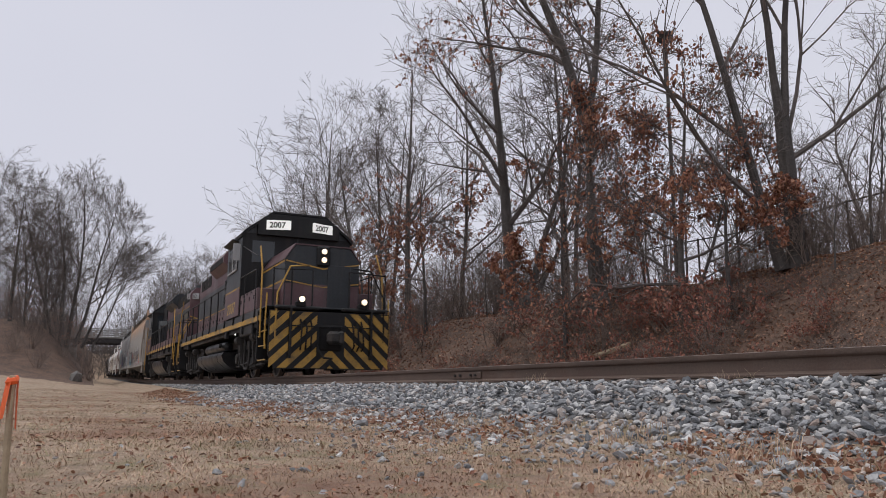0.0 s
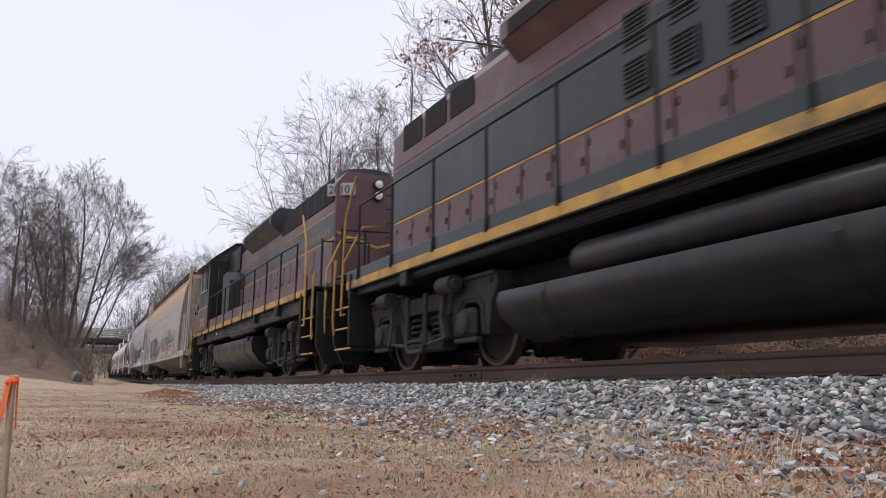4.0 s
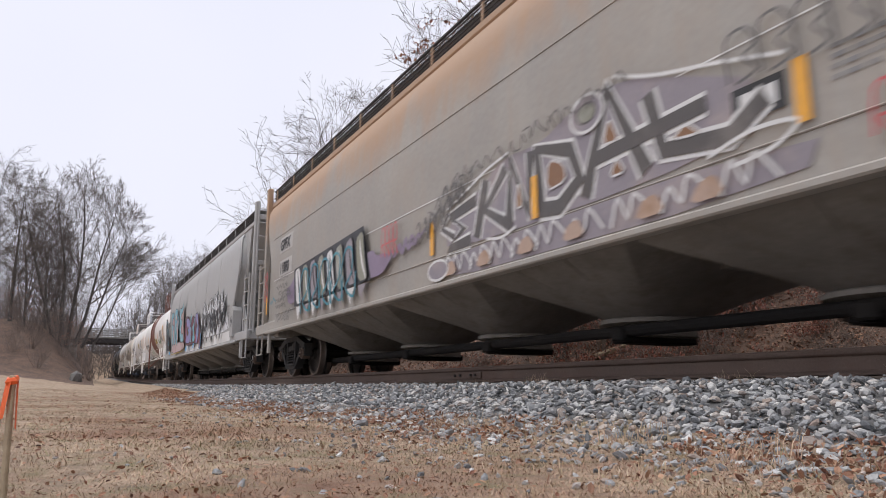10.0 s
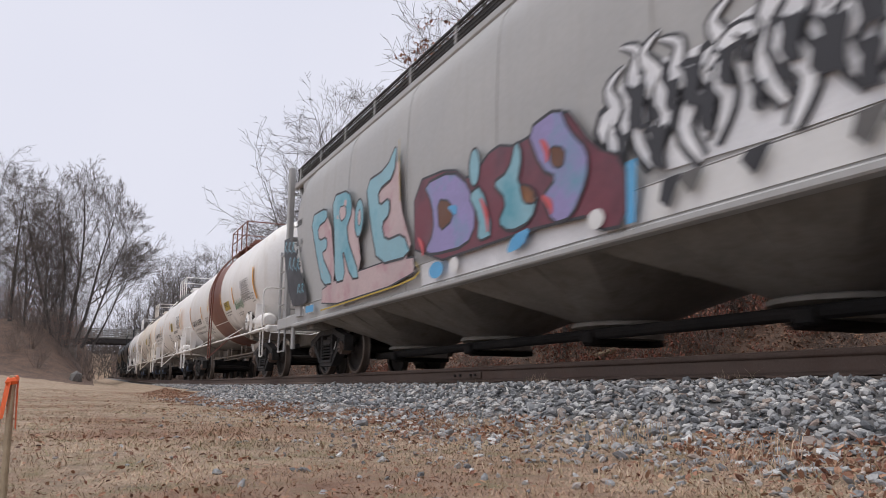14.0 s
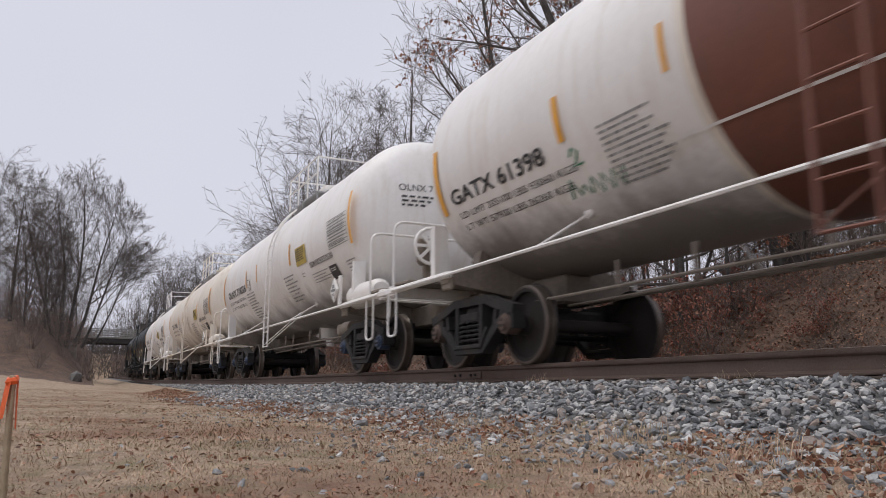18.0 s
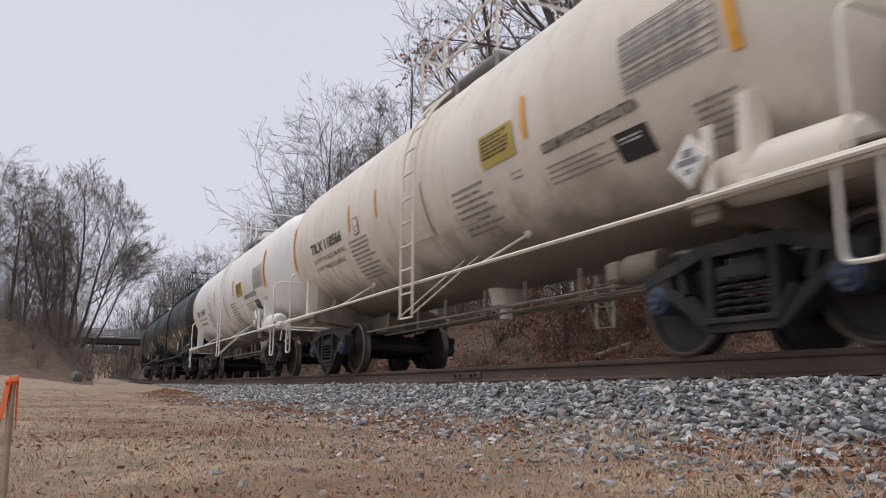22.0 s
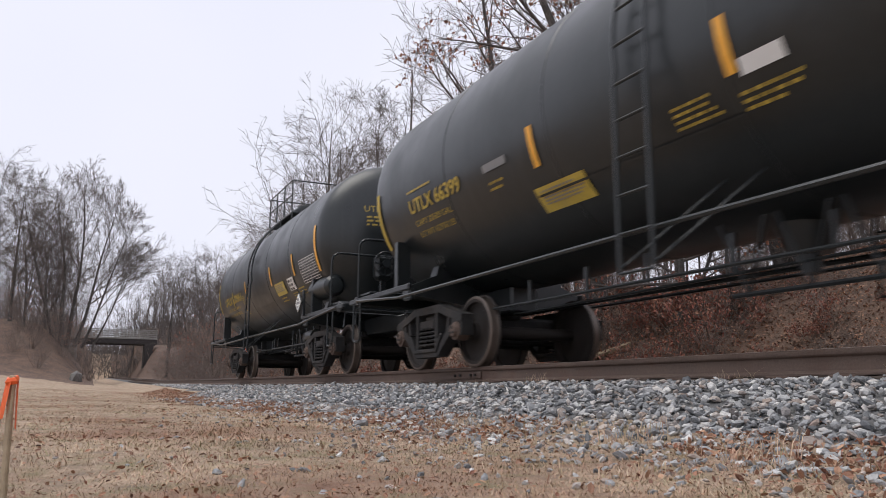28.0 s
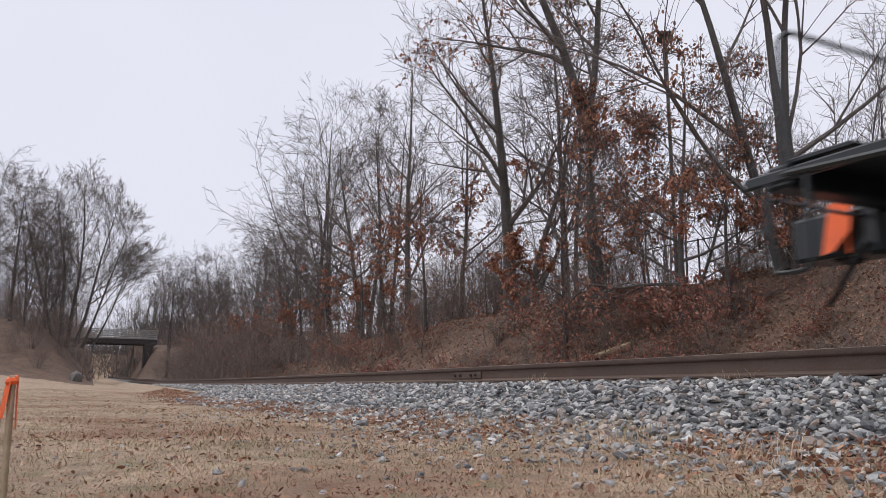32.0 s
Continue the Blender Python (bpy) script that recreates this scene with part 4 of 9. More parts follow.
def shrub_mesh(seed, stems, h, leaves):
    rng = np.random.default_rng(seed)
    t = Tree(seed)
    for _ in range(stems):
        a, r = rng.uniform(0, 6.283), rng.uniform(0, 0.5)
        d = (math.cos(a) * 0.5, math.sin(a) * 0.5, 1.0)
        t.limb((r * math.cos(a), r * math.sin(a), 0), d, h * rng.uniform(0.6, 1.1), 0.014, 2, 0.02, 0.85)
    g = t.crown
    V, F, k = [], [], 0
    for _ in range(leaves):
        a, b = t.leaf_at[rng.integers(len(t.leaf_at))]
        p = b + (a - b) * rng.uniform(0, 1) + rng.normal(0, 0.04, 3)
        V.append(leaf_verts(p[0], p[1], p[2], 0.042 * rng.uniform(0.6, 1.3), rng, 1.2))
        F.extend([(k, k + 1, k + 2, k + 3), (k, k + 3, k + 4, k + 5)])
        k += 6
    lm = None
    if leaves:
        lm = bpy.data.meshes.new("leaves")
        lm.from_pydata(np.concatenate(V).tolist(), [], F)
        lm.materials.append(M_SHRUBRED)
    return g.mesh("branchwork", M_BRUSH, 0), lm


def shrubs():
    rnd = random.Random(12)
    kinds = [shrub_mesh(70, 11, 1.5, 0), shrub_mesh(71, 10, 1.3, 560), shrub_mesh(72, 14, 2.2, 0), shrub_mesh(73, 9, 1.0, 780), shrub_mesh(74, 15, 2.6, 160), shrub_mesh(75, 16, 0.9, 120)]

    def put(i, x, u, s, lab):
        y = u + off(x)
        root = thing("shrub", lab, "shrub", "brush on the bank", m=pose(x, y, ground_z(x, y) - 0.06, 0, 0, rnd.uniform(0, 360)))
        root.scale = (s,) * 3
        part("branchwork", kinds[i][0], M_BRUSH, root)
        if kinds[i][1]:
            part("leaves", kinds[i][1], M_SHRUBRED, root, "dry reddish leaves")

    bare, red = "bare tangled brown brush growing on the bank", "low shrub with dry reddish-brown leaves on the bank"
    for x, u, s in ((-24.4, 3.9, 0.85), (-12.6, 3.6, 0.75), (-12.2, 3.6, 0.7), (-11.4, 3.8, 0.65), (-9.4, 3.7, 0.6), (-14.2, 4.4, 0.9), (-15.8, 5.0, 1.0), (-11.7, 5.2, 1.0), (-13.3, 5.0, 1.1),
                    (-10.4, 4.9, 0.9), (-8.4, 4.2, 0.5), (-13.4, 3.7, 0.6), (-11.0, 4.3, 0.7), (-28, 5.0, 1.0), (-31, 5.4, 1.0), (-34, 5.2, 1.0), (-24, 5.4, 0.9), (-18.8, 5.6, 0.9)):
        put(rnd.choice((1, 3)), x, u, s, red)
    for _ in range(30):
        x = -6.5 - 14 * rnd.random()
        put(rnd.choice((0, 5, 5, 0, 1)), x, rnd.uniform(3.3, 7.0), rnd.uniform(0.3, 0.7), bare)
    for _ in range(62):
        x = -9 - 60 * rnd.random() ** 1.1
        u = rnd.uniform(4.2, 9.5) if x > -36 else rnd.uniform(3.2, 9)
        put(rnd.choice((0, 2, 0, 4)), x, u, rnd.uniform(0.5, 1.0) * (1.25 if x < -36 else 0.85), bare)
    for _ in range(46):
        put(rnd.choice((2, 4, 2, 0)), rnd.uniform(-46, -21), rnd.uniform(6.8, 11.5), rnd.uniform(0.75, 1.2), bare)
    for _ in range(34):
        put(rnd.choice((0, 2, 0)), rnd.uniform(-15, -1.5), rnd.uniform(6.6, 10.5), rnd.uniform(0.6, 0.95), bare)
    for _ in range(40):
        put(rnd.choice((5, 5, 0, 3)), rnd.uniform(-18, -4), rnd.uniform(3.2, 6.8), rnd.uniform(0.2, 0.45), bare)
    for _ in range(46):
        x = -44 - 60 * rnd.random()
        put(rnd.choice((2, 4)), x, rnd.uniform(3.0, 8.5), rnd.uniform(1.0, 1.7), bare)
    for _ in range(28):
        x = rnd.uniform(-104, -66)
        put(rnd.choice((2, 4, 2)), x, rnd.uniform(-16, -4.5), rnd.uniform(0.8, 1.5), "bare grey brush on the hill by the bridge")


shrubs()


def far_woods():
    """A belt of far bare woods behind the bridge and the bank, too distant to count."""
    rng = np.random.default_rng(31)
    g = Batch()
    for _ in range(480):
        sel = rng.random()
        if sel < 0.45:
            x, y = rng.uniform(-260, -175), rng.uniform(-45, 40)
        elif sel < 0.8:
            x, y = rng.uniform(-180, -20), rng.uniform(26, 60)
        else:
            x, y = rng.uniform(-175, -100), rng.uniform(-60, -16)
        h = rng.uniform(8, 16)
        z = ground_z(x, y)
        p = branch_pts((x, y, z), (rng.normal(0, 0.1), rng.normal(0, 0.1), 1), h, 4, rng, 0.02, 0.08)
        g.tube(p, [0.14, 0.11, 0.08, 0.05, 0.02], 4, caps=False)
        for _ in range(13):
            f = rng.uniform(0.3, 0.97) * 4
            a = int(f)
            q = p[a] + (p[a + 1] - p[a]) * (f - a)
            b = branch_pts(q, side_dir(p[a + 1] - p[a], rng, rng.uniform(0.5, 0.9)), h * rng.uniform(0.15, 0.33), 3, rng, 0.08, 0.15)
            g.tube(b, [0.045, 0.03, 0.02, 0.012], 3, caps=False)
            for _ in range(4):
                e = branch_pts(b[rng.integers(1, 4)], side_dir(b[3] - b[2], rng, 0.7), h * 0.09, 2, rng, 0.05, 0.2)
                g.tube(e, [0.02, 0.015, 0.01], 3, caps=False)
    for _ in range(420):
        x, y = rng.uniform(-250, -172), rng.uniform(-35, 35)
        z = ground_z(x, y)
        for _ in range(7):
            b = branch_pts((x + rng.normal(0, 0.4), y + rng.normal(0, 0.4), z), (rng.normal(0, 0.4), rng.normal(0, 0.4), 1), rng.uniform(2.5, 6), 3, rng, 0.02, 0.2)
            g.tube(b, [0.06, 0.05, 0.035, 0.02], 3, caps=False)
            for _ in range(4):
                e = branch_pts(b[rng.integers(1, 4)], side_dir(b[3] - b[2], rng, 0.7), 1.2, 2, rng, 0.05, 0.2)
                g.tube(e, [0.03, 0.02, 0.012], 3, caps=False)
    ob = part("far_woods", g, M_TWIG, None, "distant belt of bare grey winter woods", 0)
    tagged(ob, category="woods", kind="stuff")


far_woods()


# ---- bridge, wall, fence, small things ----
def bridge():
    bx = -160.0
    zb = zt(bx)
    root = thing("road_bridge", "old dark steel girder bridge with pale railings over the track", "bridge", m=pose(bx, off(bx), zb, 0, 0, math.degrees(heading(bx))))
    part("deck", Geo().box((0, -1.1, 7.25), (5.0, 16.0, 0.35), 0.05), M_CONC, root)
    for xx in (-2.2, 2.2):
        part("girder", Geo().box((xx, -1.1, 6.62), (0.35, 16.0, 0.95), 0.03), M_DARKSTEEL, root)
        rl = part("railing", Geo().box((xx, -1.1, 8.85), (0.1, 16, 0.2), 0.02), M_CONC, root, "weathered pale plank railing")
        for zz in (7.65, 8.05, 8.45):
            part("rail_bar", Geo().box((xx, -1.1, zz), (0.06, 16, 0.18), 0.02), M_CONC, rl)
        for k in range(12):
            part("post", Geo().box((xx, -8.9 + k * 1.42, 8.15), (0.14, 0.14, 1.55), 0.02), M_CONC, rl)
    part("abutment", Geo().box((0, 5.5, 3.0), (5.4, 1.6, 6.3), 0.06), M_DARKSTEEL, root, "dark timber and steel pier")
    part("abutment", Geo().box((0, -7.6, 3.0), (5.4, 1.4, 6.3), 0.06), M_CONC, root)
    # road fill on both sides
    g = Geo()
    g.slabx([(8.6, -1.0), (60, -1.0), (60, 7.0), (9.4, 7.0), (8.6, 5.0)], -4, 1.5)
    f = part("road_embankment", g, M_LITTER, None, "brush-covered earth fill behind the bridge")
    f.matrix_basis = root.matrix_basis.copy()
    tagged(f, category="embankment", kind="structure")


bridge()


def stone_row():
    wall = thing("stone_wall", "low broken wall of upright grey stones beside the track", "stone wall")
    rng = np.random.default_rng(17)
    base, faces = ico()
    meshes = []
    for _ in range(6):
        g = Geo()
        v = base * np.array([0.26, 0.16, 0.34]) * rng.uniform(0.75, 1.15, (12, 1))
        g.add(v.tolist(), faces.tolist())
        meshes.append(g.mesh("stone", M_ROCK, 20))
    x = -21.0
    while x > -50:
        p = on_line(x, 2.72 + rng.normal(0, 0.05), 0)
        o = new("stone", meshes[rng.integers(6)])
        o.parent = wall
        o.matrix_basis = pose(p[0], p[1], ground_z(p[0], p[1]) + rng.uniform(0.08, 0.24), rng.normal(0, 8), rng.normal(0, 8), rng.uniform(0, 360))
        x -= rng.uniform(0.3, 0.5)
    p = (-63.5, -4.6)
    rock = thing("boulder", "pale grey lichen-covered boulder at the foot of the hill", "boulder", m=pose(p[0], p[1], ground_z(*p) + 0.25))
    v = base * np.array([0.62, 0.55, 0.62]) * rng.uniform(0.8, 1.12, (12, 1))
    part("rock", Geo().add(v.tolist(), faces.tolist()), M_ROCK, rock, smooth=20)


stone_row()


def wire_fence():
    root = thing("chain_link_fence", "rusty chain-link fence along the top of the bank", "fence")
    xs = [-4.5 - i * 2.4 for i in range(13)]
    tops = []
    for x in xs:
        y = 10.6 + off(x)
        z = ground_z(x, y)
        part("post", Geo().cyl((x, y, z - 0.2), (x, y, z + 1.75), 0.028, n=8), M_DARKSTEEL, root)
        tops.append((x, y, z + 1.72))
    part("top_rail", Geo().tube(tops, 0.02, 6), M_DARKSTEEL, root)
    g = Geo()
    for (xa, ya, za), (xb, yb, zb) in zip(tops[:-1], tops[1:]):
        for k in range(12):
            f0 = k / 12
            for s in (0.0, 1.0):
                f1 = min(1.0, max(0.0, f0 + 0.55 * (1 if s else -1)))
                g.tube([(xa + (xb - xa) * f0, ya + (yb - ya) * f0, za + (zb - za) * f0), (xa + (xb - xa) * f1, ya + (yb - ya) * f1, za + (zb - za) * f1 - 1.65 * abs(f1 - f0) / 0.55)], 0.003, 3, caps=False)
    part("mesh_wire", g, M_DARKSTEEL, root, smooth=0)


wire_fence()


def small_things():
    # survey stake
    x, y = -2.70, -5.685
    z = ground_z(x, y)
    st = thing("survey_stake", "weathered wooden survey stake with orange ribbon in the grass", "stake", m=pose(x, y, z, 2.0, 1.5, 30))
    part("stake", Geo().box((0, 0, 0.13), (0.026, 0.012, 0.46), 0.003), M_WOOD, st)
    rb = part("ribbon", Geo().tube([(0.016, 0, 0.345), (0, 0.01, 0.35), (-0.016, 0, 0.345), (0, -0.01, 0.34)], 0.012, 6, closed=True), M_ORANGE, st, "bright orange knotted ribbon")
    g = Geo()
    g.add([(-0.012, -0.012, 0.345), (0.018, -0.012, 0.345), (0.004, -0.016, 0.27), (-0.022, -0.018, 0.265), (-0.006, -0.016, 0.235), (-0.026, -0.014, 0.23)], [(0, 1, 2, 3), (3, 2, 4, 5)])
    g.add([(0.002, 0.012, 0.345), (0.022, 0.008, 0.345), (0.024, 0.01, 0.2), (0.006, 0.014, 0.205)], [(0, 1, 2, 3)])
    part("ribbon_tail", g, M_ORANGE, rb)
    # fallen log on the bank
    a, b = (-13.63, 4.5), (-12.5, 4.7)
    log = thing("fallen_log", "pale barkless log lying on the leafy bank", "log")
    part("log", Geo().tube([(a[0], a[1] + off(a[0]), ground_z(*a) + 0.12), (-13.07, 4.63, ground_z(-13.07, 4.62) + 0.14), (b[0], b[1] + off(b[0]), ground_z(*b) + 0.2)], [0.05, 0.06, 0.045], 8), M_WOOD, log)
    # flood light on a pole among the trees
    x, y = -15.7, 9.05
    z = ground_z(x, y)
    fl = thing("floodlight_pole", "slim dark pole with a box floodlight among the trees", "floodlight", m=pose(x, y, z))
    part("pole", Geo().cyl((0, 0, -0.2), (0, 0, 7.2), 0.06, 0.045, 8), M_BARK, fl)
    part("lamp_head", Geo().box((0, 0, 7.35), (0.3, 0.42, 0.34), 0.03, (20, 15, 20)), M_DARKSTEEL, fl)


small_things()


# ---- train: shared running gear ----
KNOTS = [(0, 0.0), (3, 16.08), (6, 32.19), (9, 48.12), (12, 64.34), (15, 81.16), (18, 97.88), (21, 114.91), (24, 131.86), (27, 148.54), (30, 165.21), (32, 176.21)]


def travel(t):
    """Metres gone since the start, smooth through the knots."""
    n = len(KNOTS)
    i = max(0, min(n - 2, sum(1 for k in KNOTS if k[0] <= t) - 1))

    def slope(j):
        a, b = max(0, j - 1), min(n - 1, j + 1)
        return (KNOTS[b][1] - KNOTS[a][1]) / (KNOTS[b][0] - KNOTS[a][0])
    (t0, v0), (t1, v1) = KNOTS[i], KNOTS[i + 1]
    h = t1 - t0
    u = (t - t0) / h
    return (2 * u ** 3 - 3 * u * u + 1) * v0 + (u ** 3 - 2 * u * u + u) * h * slope(i) + (3 * u * u - 2 * u ** 3) * v1 + (u ** 3 - u * u) * h * slope(i + 1)


def car_pose(x):
    p = on_line(x, 0, 0)
    rise = math.degrees(math.atan2(zt(x + 0.5) - zt(x - 0.5), 1.0))
    return Matrix.Translation(p) @ Euler((0, radians(-rise), heading(x))).to_matrix().to_4x4()


CARS = []      # (thing, place of its middle at the start)
WHEELS = []    # (wheelset, x and z in its truck, radius)
SHARED = {}


def shared(key, build):
    if key not in SHARED:
        SHARED[key] = build()
    return SHARED[key]


def wheel_mesh(r):
    """Wheelset: axle and two flanged wheels with dished plates, about the y axis."""
    g = Geo()
    for s in (-1, 1):
        prof = [(0.001, 0.86), (0.115, 0.86), (0.125, 0.835), (0.125, 0.80), (0.17, 0.775), (r - 0.13, 0.765), (r - 0.085, 0.785), (r - 0.075, 0.825), (r - 0.015, 0.83), (r, 0.82),
                (r, 0.735), (r + 0.008, 0.722), (r + 0.026, 0.712), (r + 0.022, 0.694), (r - 0.03, 0.688), (r - 0.075, 0.69), (r - 0.09, 0.735), (0.18, 0.70), (0.13, 0.68), (0.085, 0.67)]
        g.revolve([(a, s * h) for a, h in (prof if s > 0 else prof)], 36)
    g.cyl((0, -1.0, 0), (0, 1.0, 0), 0.08, n=14)
    me = g.mesh("wheelset", M_WHEEL, 40)
    fix_normals(me)
    return me


def tread_mesh(r):
    g = Geo()
    for s in (-1, 1):
        g.revolve([(r - 0.035, s * 0.8315), (r - 0.014, s * 0.8325), (r + 0.001, s * 0.8215), (r + 0.0015, s * 0.735), (r + 0.0085, s * 0.7215)], 36)
    me = g.mesh("tread", M_RIM, 40)
    return me


def helix(x, y, z0, z1, rad, turns, wire):
    n = int(turns * 10)
    return Geo().tube([(x + rad * math.cos(i * 0.6283), y + rad * math.sin(i * 0.6283), z0 + (z1 - z0) * i / n) for i in range(n + 1)], wire, 5)


def freight_side():
    """Cast side frame of a freight truck, on the y < 0 side."""
    y0, y1 = -1.10, -0.93
    g = Geo()
    g.strap([(-1.03, 0.62), (-0.62, 0.72), (-0.40, 0.79), (0.40, 0.79), (0.62, 0.72), (1.03, 0.62)], 0.105, y0, y1)
    g.strap([(-0.93, 0.57), (-0.68, 0.46), (-0.33, 0.2), (0.33, 0.2), (0.68, 0.46), (0.93, 0.57)], 0.10, y0, y1)
    for s in (-1, 1):
        g.strap([(s * 0.31, 0.2), (s * 0.31, 0.77)], 0.075, y0, y1)
        g.strap([(s * 0.60, 0.49), (s * 0.66, 0.72)], 0.06, y0 + 0.02, y1)
        g.slab([(s * 0.76, 0.64), (s * 1.05, 0.66), (s * 1.05, 0.40), (s * 0.99, 0.40), (s * 0.97, 0.58), (s * 0.80, 0.58), (s * 0.78, 0.46), (s * 0.72, 0.5)], y0 + 0.01, y1)
        g.box((s * 0.40, -1.11, 0.33), (0.05, 0.03, 0.3), 0.008, (0, s * 38, 0))
    g.box((0, -1.01, 0.235), (0.62, 0.24, 0.05), 0.01)
    me = g.mesh("side_frame", M_TRUCK, 30)
    fix_normals(me)
    return me


def coil_mesh():
    return helix(0, -1.04, 0.27, 0.55, 0.066, 5.0, 0.017).mesh("coil_spring", M_TRUCK, 50)


def freight_truck(car, x0, cap_mat=None, marks=False):
    tr = new("truck", shared("bolster", lambda: Geo().box((0, 0, 0.64), (0.34, 2.1, 0.2), 0.04).box((0, 0, 0.78), (0.5, 0.6, 0.14), 0.03)
                             .box((0.0, -1.06, 0.6), (0.46, 0.08, 0.1), 0.01).mesh("truck_bolster", M_TRUCK)))
    tr.parent = car
    tr.location = (x0, 0, 0)
    for s in (1, -1):
        rot = pose(0, 0, 0, 0, 0, 0 if s > 0 else 180)
        o = new("side_frame", shared("fside", freight_side))
        o.parent = tr
        o.matrix_basis = rot
        for dx in (-0.17, 0.0, 0.17):
            o = new("coil_spring", shared("fcoil", coil_mesh))
            o.parent = tr
            o.matrix_basis = rot @ pose(dx, 0, 0)
        for xx in (-0.889, 0.889):
            cap = shared("cap" + (cap_mat.name if cap_mat else ""), lambda: Geo().revolve([(0.001, -1.15), (0.075, -1.15), (0.085, -1.135), (0.085, -1.115), (0.118, -1.11), (0.122, -0.95), (0.1, -0.94)], 18).mesh("bearing", cap_mat or M_RAIL))
            o = new("bearing", cap)
            o.parent = tr
            o.matrix_basis = pose(xx, 0, 0.457) @ rot
            bolts = shared("capbolt", lambda: Geo().box((0, -1.155, 0), (0.03, 0.012, 0.03)).mesh("cap_bolt", M_TRUCK))
            for bx, bz in ((0.0, 0.04), (0.036, -0.022), (-0.036, -0.022)):
                o = new("cap_bolt", bolts)
                o.parent = tr
                o.matrix_basis = pose(xx + bx, 0, 0.457 + bz) @ rot
    beam = new("brake_beam", shared("bbeam", lambda: Geo().cyl((-0.42, -0.78, 0.36), (-0.42, 0.78, 0.36), 0.035, n=8).cyl((0.42, -0.78, 0.36), (0.42, 0.78, 0.36), 0.035, n=8)
                                    .box((-0.42, -0.76, 0.4), (0.07, 0.09, 0.3), 0.02).box((0.42, -0.76, 0.4), (0.07, 0.09, 0.3), 0.02).mesh("brake_beam", M_UNDER)))
    beam.parent = tr
    if marks:
        lab = Geo()
        for k in range(9):
            lab.box((0.40 + k * 0.026, -1.106, 0.32 + k * 0.031), (0.03, 0.004, 0.02), 0, (0, -50, 0))
        part("stencil_mark", lab, M_SIGNWHITE, tr)
    for xx in (-0.889, 0.889):
        w = new("wheelset", shared("w457", lambda: wheel_mesh(0.457)))
        w.parent = tr
        t2 = shared("t457", lambda: tread_mesh(0.457))
        w.data = shared("w457j", lambda: join_two(w.data, t2))
        WHEELS.append((w, xx, 0.457, 0.457))
    return tr


def join_two(a, b):
    """One mesh of two, with both materials."""
    me = bpy.data.meshes.new(a.name)
    va, vb = [tuple(v.co) for v in a.vertices], [tuple(v.co) for v in b.vertices]
    fa, fb = [tuple(p.vertices) for p in a.polygons], [tuple(i + len(va) for i in p.vertices) for p in b.polygons]
    me.from_pydata(va + vb, [], fa + fb)
    me.materials.append(a.materials[0])
    me.materials.append(b.materials[0])
    for p in me.polygons[len(fa):]:
        p.material_index = 1
    me.shade_smooth()
    me.set_sharp_from_angle(angle=radians(40))
    return me


def loco_side():
    """Cast side of a four-wheel locomotive truck: arched pedestals over the journals, dropped middle, hanger loops."""
    y0, y1 = -1.18, -0.98
    g = Geo()
    g.strap([(-0.95, 0.98), (-0.72, 0.86), (0.72, 0.86), (0.95, 0.98)], 0.22, y0, y1)
    for s in (-1, 1):
        c = s * 1.372
        out = [(c - 0.62, 1.08), (c + 0.62, 1.08), (c + 0.66, 0.92), (c + 0.5, 0.72), (c + 0.44, 0.36), (c + 0.3, 0.36), (c + 0.25, 0.66), (c + 0.14, 0.76),
               (c - 0.14, 0.76), (c - 0.25, 0.66), (c - 0.3, 0.36), (c - 0.44, 0.36), (c - 0.5, 0.72), (c - 0.66, 0.92)]
        g.slab(out, y0, y1)
        # raised rim round the arch and a lip along the top
        g.strap([(c - 0.36, 0.38), (c - 0.31, 0.7), (c - 0.18, 0.83), (c + 0.18, 0.83), (c + 0.31, 0.7), (c + 0.36, 0.38)], 0.05, y0 - 0.025, y0)
        g.box((c, y0 - 0.01, 1.06), (1.24, 0.06, 0.05), 0.012)
        g.box((c, -1.2, 0.508), (0.4, 0.14, 0.36), 0.06)
        g.box((c, -1.22, 0.3), (0.56, 0.1, 0.06), 0.015)
        for bx in (-0.5, 0.5):
            g.cyl((c + bx, y0 - 0.03, 0.98), (c + bx, y0, 0.98), 0.035, n=10)
        g.strap([(s * 0.86, 0.86), (s * 0.62, 0.44), (s * 0.58, 0.3)], 0.11, y0 - 0.015, y1)
    g.box((0, -1.08, 0.28), (1.25, 0.22, 0.12), 0.03)
    me = g.mesh("side_frame", M_DUSTY, 30)
    fix_normals(me)
    return me


def loco_coil():
    return helix(0, -1.08, 0.34, 0.72, 0.105, 4.5, 0.024).mesh("coil_spring", M_TRUCK, 40)


def loco_leaf():
    g = Geo()
    for i in range(6):
        g.box((0, -1.1, 0.36 + i * 0.028), (0.5 - i * 0.05, 0.14, 0.028), 0.005)
    return g.mesh("leaf_spring", M_TRUCK, 40)


def loco_brake():
    """Brake cylinder with its lever, pull rod and shoe, for the +x half of a side."""
    g = Geo().cyl((0.86, -1.32, 1.0), (1.22, -1.32, 1.0), 0.115, n=16).cyl((1.22, -1.32, 1.0), (1.3, -1.32, 1.0), 0.07, n=12)
    g.strap([(0.9, 1.02), (0.82, 0.62), (0.92, 0.36)], 0.07, -1.33, -1.25)
    g.tube([(0.92, -1.28, 0.36), (0.35, -1.28, 0.3)], 0.03, 6)
    g.box((0.82, -1.1, 0.5), (0.1, 0.42, 0.3), 0.03)
    return g.mesh("brake_cylinder", M_DUSTY, 40)


